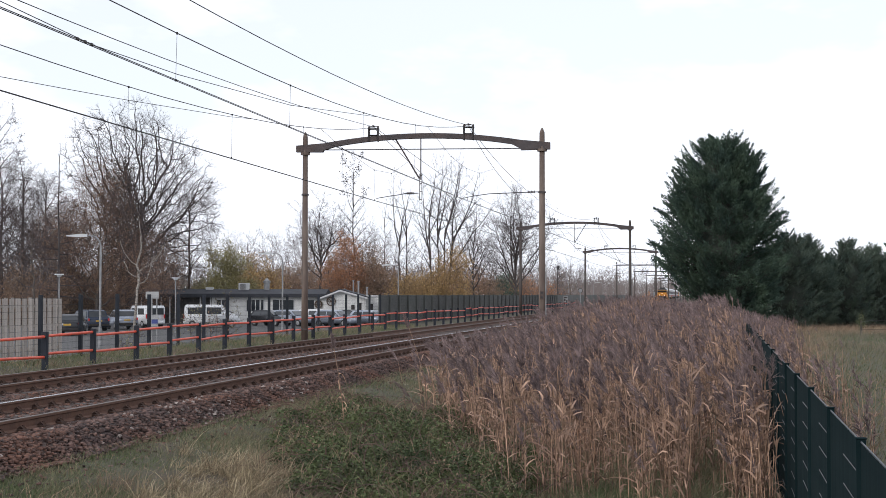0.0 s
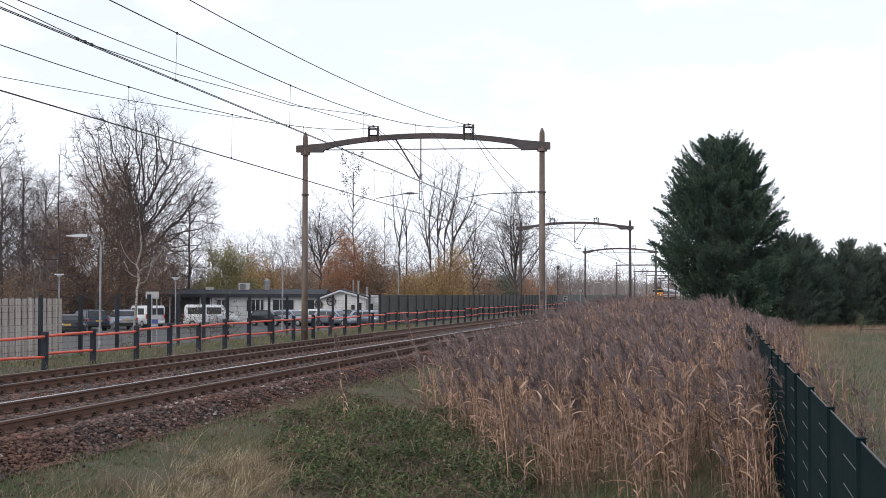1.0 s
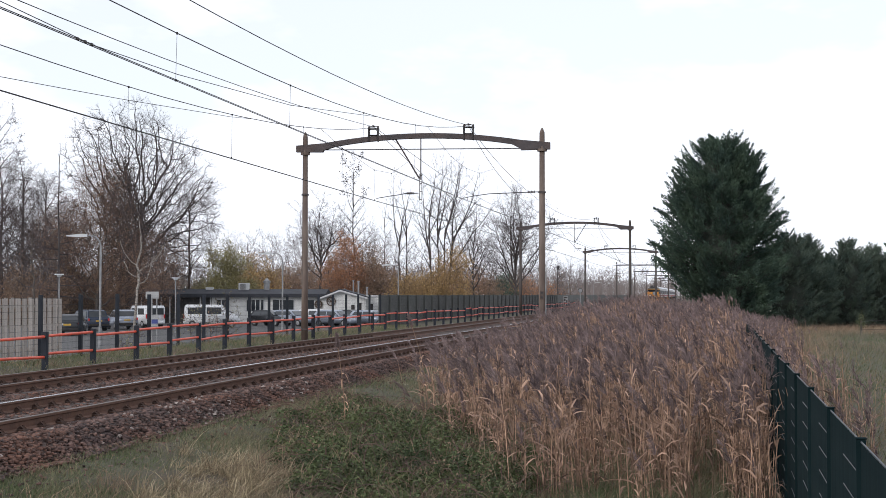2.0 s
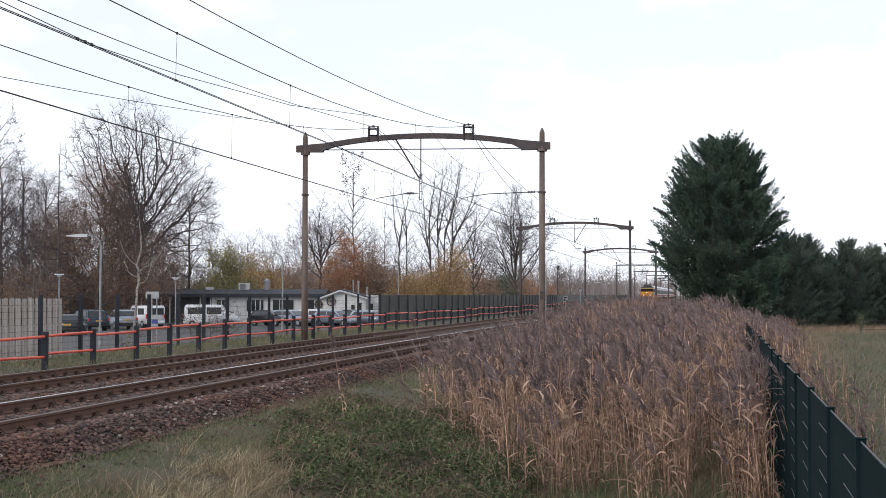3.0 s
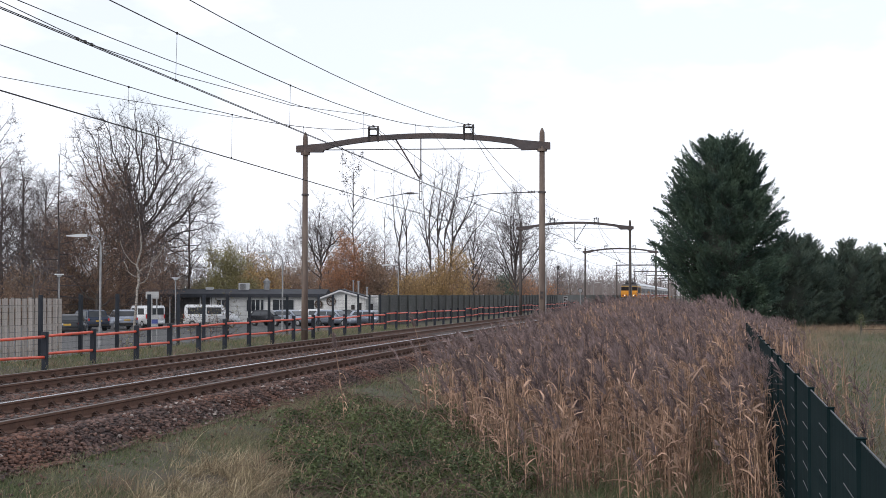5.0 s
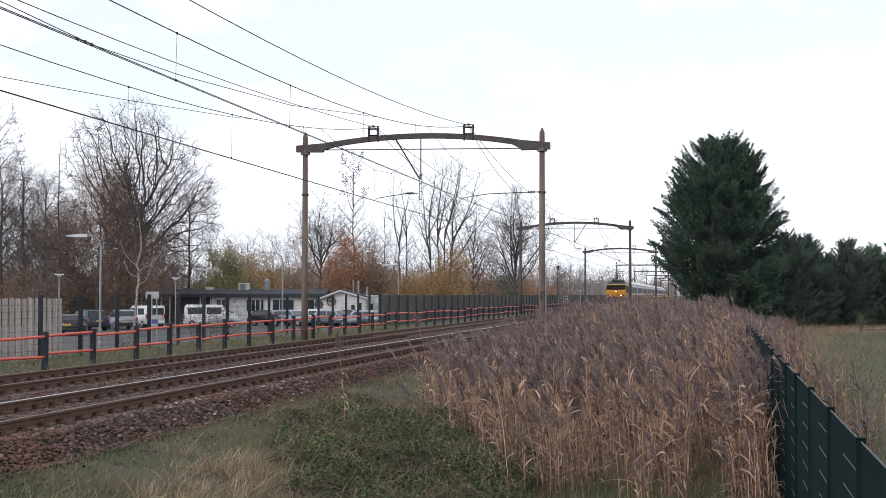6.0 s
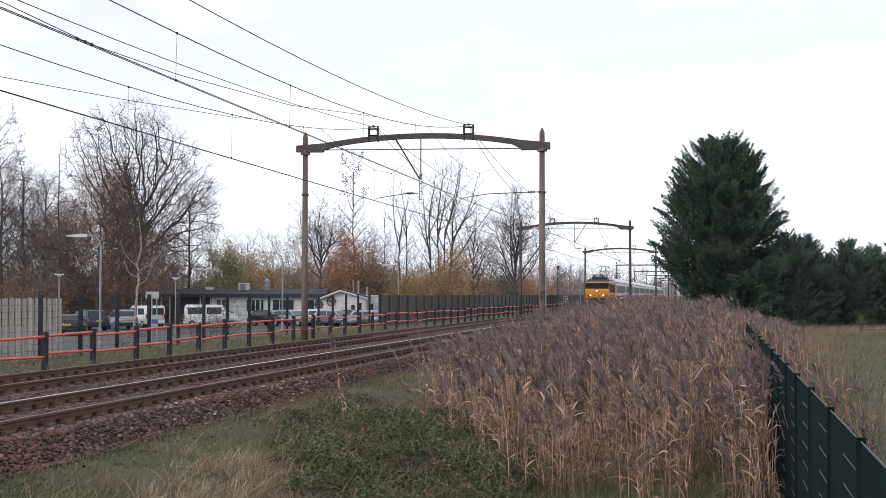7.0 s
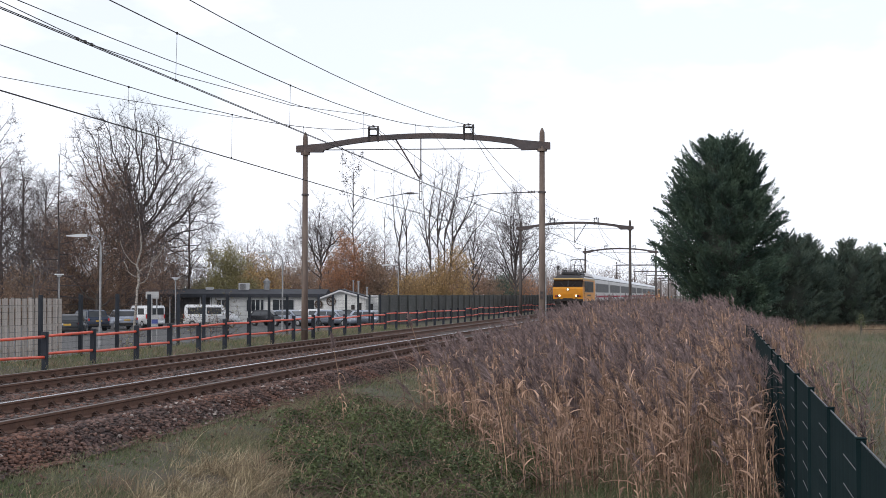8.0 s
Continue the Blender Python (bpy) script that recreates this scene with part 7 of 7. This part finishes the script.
def train_front(t):
    """Distance along the line of the locomotive's front."""
    return 147.2 + 40.9 * (8 - t) + 0.375 * (8 - t) ** 2


def build_loco():
    """Electric locomotive; origin at rail level under its front, body running towards +y."""
    lo = empty("locomotive", TRACK_FAR, train_front(8), 0)
    W = 1.48
    bm = bmesh.new()
    # length outline of the lower body, bulging at the nose
    sec = [(0.35, 1.0), (0.12, 1.15), (0.0, 1.75), (0.0, 2.2), (0.1, 2.4), (17.5, 2.4), (17.6, 2.2), (17.6, 1.75), (17.48, 1.15), (17.25, 1.0)]
    add_profile(bm, sec, "x", -W, W)
    part("body", bm, M_YELLOW, lo)
    bm = bmesh.new()
    add_profile(bm, [(0.1, 2.4), (0.75, 3.14), (16.85, 3.14), (17.5, 2.4)], "x", -W + 0.02, W - 0.02)
    part("cab_band", bm, M_YELLOW, lo)
    bm = bmesh.new()
    add_profile(bm, [(0.075, 2.42), (0.66, 3.09), (0.7, 3.09), (0.12, 2.42)], "x", -W + 0.015, W - 0.015)
    part("windscreen", bm, M_WINDSCREEN, lo, "dark wrap-around windscreen")
    bm = bmesh.new()
    add_profile(bm, [(0.62, 3.14), (0.57, 3.18), (0.66, 3.3), (16.94, 3.3), (17.03, 3.18), (16.98, 3.14)], "x", -W - 0.01, W + 0.01)
    part("visor", bm, M_VISOR, lo, "pale yellow band above the windscreen")
    for sx in (-1, 1):
        bm = bmesh.new()
        add_box(bm, sx * (W - 0.06), 2.2, 3.3, sx * (W - 0.02), 15.4, 3.4, 0.01)
        part("roof_edge", bm, M_COACHROOF, lo, "pale roof edge")
    bm = bmesh.new()
    add_box(bm, -0.045, 0.05, 2.42, 0.045, 0.1, 2.5)
    add_profile(bm, [(0.06, 2.42), (0.64, 3.1), (0.68, 3.1), (0.1, 2.42)], "x", -0.05, 0.05)
    part("window_pillar", bm, M_UNDER, lo)
    for sx in (-1, 1):
        bm = bmesh.new()
        add_tube(bm, [(sx * 0.3, 0.05, 2.42), (sx * 0.75, 0.42, 2.86)], 0.018, None, 5)
        part("wiper", bm, M_UNDER, lo)
        bm = bmesh.new()
        add_tube(bm, [(sx * 1.14, -0.05, 1.52), (sx * 1.14, 0.05, 1.52)], 0.075, None, 10)
        part("tail_lamp", bm, M_TAIL, lo, "unlit red tail lamp")
        bm = bmesh.new()
        for z in (1.3, 1.75, 2.2):
            add_tube(bm, [(sx * (W + 0.03), 2.25, z), (sx * (W + 0.03), 2.55, z)], 0.02, None, 5)
        add_box(bm, sx * W - 0.01, 2.0, 1.2, sx * W + 0.012, 2.06, 3.0)
        part("cab_step", bm, M_UNDER, lo)
    bm = bmesh.new()
    add_tube(bm, [(0, -0.035, 2.16), (0, 0.03, 2.16)], 0.15, 0.15, 16)
    part("lamp_ring", bm, M_UNDER, lo)
    # rows of bars for the lettering on the cab sides
    for sx in (-1, 1):
        bm = bmesh.new()
        for k in range(5):
            add_box(bm, sx * W - 0.006, 6.0 + 1.1 * k, 1.48, sx * W + 0.008, 6.8 + 1.1 * k, 1.66)
        part("print_bar", bm, M_DARKROOF, lo)
    bm = bmesh.new()
    add_box(bm, -W, 0.02, 1.0, W, 0.3, 1.22, 0.02)
    part("front_skirt", bm, M_UNDER, lo, "dark skirt under the nose")
    bm = bmesh.new()
    add_box(bm, -0.5, -0.02, 1.2, 0.5, 0.12, 1.3, 0.01)
    part("coupling_beam", bm, M_UNDER, lo)
    bm = bmesh.new()
    add_profile(bm, [(-1.4, 3.3), (-1.28, 3.52), (-1.0, 3.64), (1.0, 3.64), (1.28, 3.52), (1.4, 3.3)], "y", 0.78, 16.82)
    for v in bm.verts:
        if v.co.z > 3.4:
            v.co.y += 0.55 if v.co.y < 8 else -0.55
    part("roof", bm, M_DARKROOF, lo, "dark grey rounded roof")
    for y0, y1, hw, zt in ((1.9, 4.6, 0.82, 3.98), (5.6, 9.8, 0.95, 3.9), (10.2, 11.4, 0.7, 4.05)):
        bm = bmesh.new()
        add_box(bm, -hw, y0, 3.6, hw, y1, zt, 0.12)
        part("roof_housing", bm, M_DARKROOF, lo)
    for sx in (-1, 1):
        bm = bmesh.new()
        add_box(bm, sx * W - 0.012, 2.6, 1.88, sx * W + 0.012, 14.6, 3.04)
        g = part("side_grille", bm, M_GRILLE, lo, "dark grey side grille")
        bm = bmesh.new()
        for k in range(24):
            y = 2.9 + k * 0.49
            add_box(bm, sx * W + sx * 0.012, y, 1.95, sx * W + sx * 0.035, y + 0.1, 2.98)
        part("louvre", bm, M_GRILLE, g)
        bm = bmesh.new()
        add_box(bm, sx * W - 0.012, 1.05, 2.42, sx * W + 0.014, 1.85, 3.02)
        part("cab_window", bm, M_TRAINGLASS, lo)
    bm = bmesh.new()
    for sx in (-1, 1):
        add_box(bm, sx * 1.0 - 0.25, -0.03, 1.42, sx * 1.0 + 0.25, 0.1, 1.62, 0.02)
    part("lamp_housing", bm, M_UNDER, lo)
    for x, z in ((-0.82, 1.55), (0.82, 1.55), (0, 2.16)):
        bm = bmesh.new()
        add_tube(bm, [(x, -0.06, z), (x, 0.05, z)], 0.09, 0.09, 12)
        part("headlight", bm, M_LIGHT, lo, "lit headlight")
    bm = bmesh.new()
    for sx in (-1, 1):
        add_tube(bm, [(sx * 0.87, -0.45, 1.05), (sx * 0.87, 0.3, 1.05)], 0.09, 0.11, 10)
        add_tube(bm, [(sx * 0.87, -0.5, 1.05), (sx * 0.87, -0.45, 1.05)], 0.24, 0.24, 12)
    part("buffer", bm, M_UNDER, lo)
    bm = bmesh.new()
    add_box(bm, -1.35, 0.3, 0.62, 1.35, 17.3, 1.02, 0.03)
    add_profile(bm, [(0.1, 0.2), (0.3, 0.7), (0.5, 0.7), (0.4, 0.2)], "x", -1.25, 1.25)
    part("underframe", bm, M_UNDER, lo)
    for y in (3.4, 14.2):
        bm = bmesh.new()
        add_box(bm, -1.15, y - 2.0, 0.4, 1.15, y + 2.0, 0.8, 0.03)
        for yy in (y - 1.3, y + 1.3):
            for x in (-0.75, 0.75):
                add_tube(bm, [(x - 0.07, yy, 0.58), (x + 0.07, yy, 0.58)], 0.575, 0.575, 16)
        part("bogie", bm, M_UNDER, lo)
    # the front pantograph lies folded, the rear one is raised to the wire
    bm = bmesh.new()
    for sx in (-0.5, 0.5):
        add_tube(bm, [(sx, 10.6, 4.05), (sx * 0.9, 13.7, 4.1)], 0.045, None, 6)
        add_tube(bm, [(sx, 13.6, 4.1), (sx * 0.75, 11.9, 4.75)], 0.05, None, 6)
        add_tube(bm, [(sx * 0.75, 11.9, 4.75), (sx * 0.45, 13.0, 5.42)], 0.04, None, 6)
        for y in (10.7, 13.6):
            add_tube(bm, [(sx, y, 3.62), (sx, y, 4.1)], 0.05, None, 6)
    add_tube(bm, [(-0.38, 11.9, 4.75), (0.38, 11.9, 4.75)], 0.03, None, 6)
    for y in (12.8, 13.2):
        add_tube(bm, [(-0.85, y, 5.26), (-0.62, y, 5.44), (0.62, y, 5.44), (0.85, y, 5.26)], 0.034, None, 6)
    part("pantograph", bm, M_WIRE, lo, "raised pantograph")
    bm = bmesh.new()
    for sx in (-0.5, 0.5):
        add_tube(bm, [(sx, 2.2, 4.14), (sx, 4.9, 4.16)], 0.035, None, 6)
        for y in (2.3, 4.7):
            add_tube(bm, [(sx, y, 3.62), (sx, y, 4.16)], 0.045, None, 6)
    for y in (2.6, 3.0):
        add_tube(bm, [(-0.85, y, 4.12), (-0.66, y, 4.26), (0.66, y, 4.26), (0.85, y, 4.12)], 0.026, None, 6)
    part("pantograph", bm, M_WIRE, lo, "folded pantograph")
    bm = bmesh.new()
    for sx in (-0.62, 0.62):
        add_tube(bm, [(sx, 1.6, 4.1), (sx, 5.4, 4.1)], 0.03, None, 6)
        for y in (1.7, 3.3, 5.3):
            add_tube(bm, [(sx, y, 3.62), (sx, y, 4.1)], 0.035, None, 6)
    add_tube(bm, [(-0.62, 1.6, 4.1), (0.62, 1.6, 4.1)], 0.03, None, 6)
    part("roof_rack", bm, M_WIRE, lo)
    return tagged(lo, "yellow electric locomotive with dark windscreen and lit headlights", "locomotive")


def coach_outline(w, shrink=0.0):
    return [(-w + 0.08, 0.95), (-w, 1.15), (-w, 2.9), (-w + 0.12, 3.4), (w - 0.12, 3.4), (w, 2.9), (w, 1.15), (w - 0.08, 0.95)]


def build_coach():
    """Passenger coach, 26.4 m over buffers; origin at rail level under its front end."""
    c = empty("passenger_coach", TRACK_FAR, 0, 0)
    w = 1.41
    bm = bmesh.new()
    add_profile(bm, coach_outline(w), "y", 0.25, 26.15)
    part("body", bm, M_COACH, c)
    bm = bmesh.new()
    roof = [(-w + 0.11, 3.38)] + [(-math.cos(a) * (w - 0.1), 3.4 + math.sin(a) * 0.65) for a in [math.pi * k / 10 for k in range(1, 10)]] + [(w - 0.11, 3.38)]
    add_profile(bm, roof, "y", 0.25, 26.15)
    part("roof", bm, M_COACHROOF, c, "silvery roof", smooth=False)
    bm = bmesh.new()
    for sx in (-1, 1):
        add_box(bm, sx * (w - 0.12) - 0.03, 0.3, 3.36, sx * (w - 0.12) + 0.03, 26.1, 3.43)
    part("gutter", bm, M_UNDER, c, "dark gutter below the roof")
    for sx in (-1, 1):
        bm = bmesh.new()
        add_box(bm, sx * w - 0.004, 1.9, 1.9, sx * w + 0.004, 24.6, 2.93)
        part("window_band", bm, M_GRILLE, c, "grey band round the windows")
    wbm = bmesh.new()
    add_box(wbm, -0.012, 0, 1.98, 0.012, 1.35, 2.86)
    win = None
    for sx in (-1, 1):
        bm = bmesh.new()
        add_box(bm, sx * w - 0.008, 0.3, 1.32, sx * w + 0.008, 26.1, 1.54)
        part("stripe", bm, M_STRIPE, c, "red stripe below the windows")
        for k in range(12):
            m = pose(sx * w, 2.6 + k * 1.82, 0)
            if win is None:
                win = part("window", wbm, M_TRAINGLASS, c)
                win.matrix_basis = m
            else:
                same(win, "window", m, c)
        for y in (0.8, 24.9):
            bm = bmesh.new()
            add_box(bm, sx * w - 0.01, y, 1.1, sx * w + 0.011, y + 0.8, 3.1)
            d = part("door", bm, M_COACH, c)
            bm = bmesh.new()
            add_box(bm, sx * w - 0.012, y + 0.2, 2.0, sx * w + 0.014, y + 0.6, 2.85)
            part("pane", bm, M_TRAINGLASS, d)
    bm = bmesh.new()
    add_box(bm, -0.75, -0.02, 1.1, 0.75, 0.25, 3.3)
    add_box(bm, -0.75, 26.15, 1.1, 0.75, 26.42, 3.3)
    part("gangway", bm, M_UNDER, c)
    for y in (3.7, 22.7):
        bm = bmesh.new()
        add_box(bm, -1.1, y - 1.8, 0.4, 1.1, y + 1.8, 0.75, 0.03)
        for yy in (y - 1.25, y + 1.25):
            for x in (-0.75, 0.75):
                add_tube(bm, [(x - 0.07, yy, 0.46), (x + 0.07, yy, 0.46)], 0.455, 0.455, 14)
        part("bogie", bm, M_UNDER, c)
    bm = bmesh.new()
    add_box(bm, -1.1, 8.0, 0.5, 1.1, 11.5, 0.97, 0.03)
    add_box(bm, -1.1, 13.0, 0.55, 1.1, 17.8, 0.97, 0.03)
    part("equipment_box", bm, M_UNDER, c)
    return tagged(c, "light grey passenger coach with silver roof and red stripe", "railway coach", "coaches of the train")


# ================= build =================
build_ground()
build_ballast()
build_track(TRACK_NEAR, (M_RAILTOP, M_RAILTOP_DULL))
build_track(TRACK_FAR, (M_RAILTOP_DULL, M_RAILTOP_DULL))
for k, py in enumerate(PORTALS[1:]):
    build_portal(py, k < 3, k % 2 == 1)
build_wires()
build_mesh_fence()
build_barrier()
build_green_fence()
loco = build_loco()
coaches = [build_coach()]
for _ in range(8):
    coaches.append(copy_thing(coaches[0], pose(TRACK_FAR, 0, 0)))
tail_loco = copy_thing(loco, pose(TRACK_FAR, 0, 0))
build_beside()
build_trees()
build_bramble()
build_grass()
build_reeds()
stalk_a = lone_reed(-5.75, 23.6, 1.62, -0.16, 1)
stalk_b = lone_reed(-5.35, 29.0, 1.95, -0.35, 2)



def motions():
    times = [0.5 * i for i in range(17)]
    vehicles = [(loco, 0.0)] + [(c, TRAIN_LEN + 26.42 * i) for i, c in enumerate(coaches)]
    vehicles.append((tail_loco, 2 * TRAIN_LEN + 26.42 * len(coaches)))
    for ob, back in vehicles:
        walk(ob, [(t, pose(TRACK_FAR, train_front(t) + back, 0, 0, 0, 180 if ob is tail_loco else 0)) for t in times])
    # reeds nod in the wind, each patch in its own time
    for ob, seed in REEDS:
        r = random.Random(seed)
        p, q = r.uniform(0, 6.28), r.uniform(0, 6.28)
        x, y, z = ob.matrix_basis.translation
        rows = []
        for i in range(27):
            t = 8.0 * i / 26
            ry = 1.3 * math.sin(3.4 * t + 0.5 * math.sin(p) - 0.25 * x + 0.1 * y) + 0.6 * math.sin(5.9 * t + q)
            rx = 0.4 * math.sin(4.3 * t + q)
            rows.append((t, pose(x, y, z, rx, ry, 0)))
        walk(ob, rows)

    # the two tall stalks before the track: degrees of lean, time by time
    nod_a = [(0.0, -0.7), (0.4, -2.0), (0.6, -2.8), (0.8, -2.2), (1.0, 1.0), (1.2, 2.6), (1.4, 4.6), (1.6, 4.1), (2.2, 0.6), (2.8, -1.4), (3.2, -0.4), (3.6, -1.1), (4.0, -1.8),
             (4.4, 1.4), (4.7, 0.9), (5.3, -0.3), (5.8, 0.8), (6.2, 3.4), (6.4, 3.9), (6.6, 1.9), (6.8, -0.7), (7.0, -1.1), (7.2, 0.3), (7.6, -1.6), (8.0, -0.8)]
    nod_b = [(0.0, -1.9), (0.6, -3.0), (1.0, -1.7), (1.6, -0.7), (2.2, 0.6), (2.8, 1.3), (3.4, 2.0), (3.8, 1.3), (4.2, -0.4), (4.7, 0.6), (5.3, 2.6), (5.8, 4.1), (6.4, 4.2), (7.0, 2.7), (7.5, 1.0), (8.0, 0.0)]
    for ob, nods in ((stalk_a, nod_a), (stalk_b, nod_b)):
        x, y, z = ob.matrix_basis.translation
        walk(ob, [(t, pose(x, y, z, 0, a, 0)) for t, a in nods])


motions()
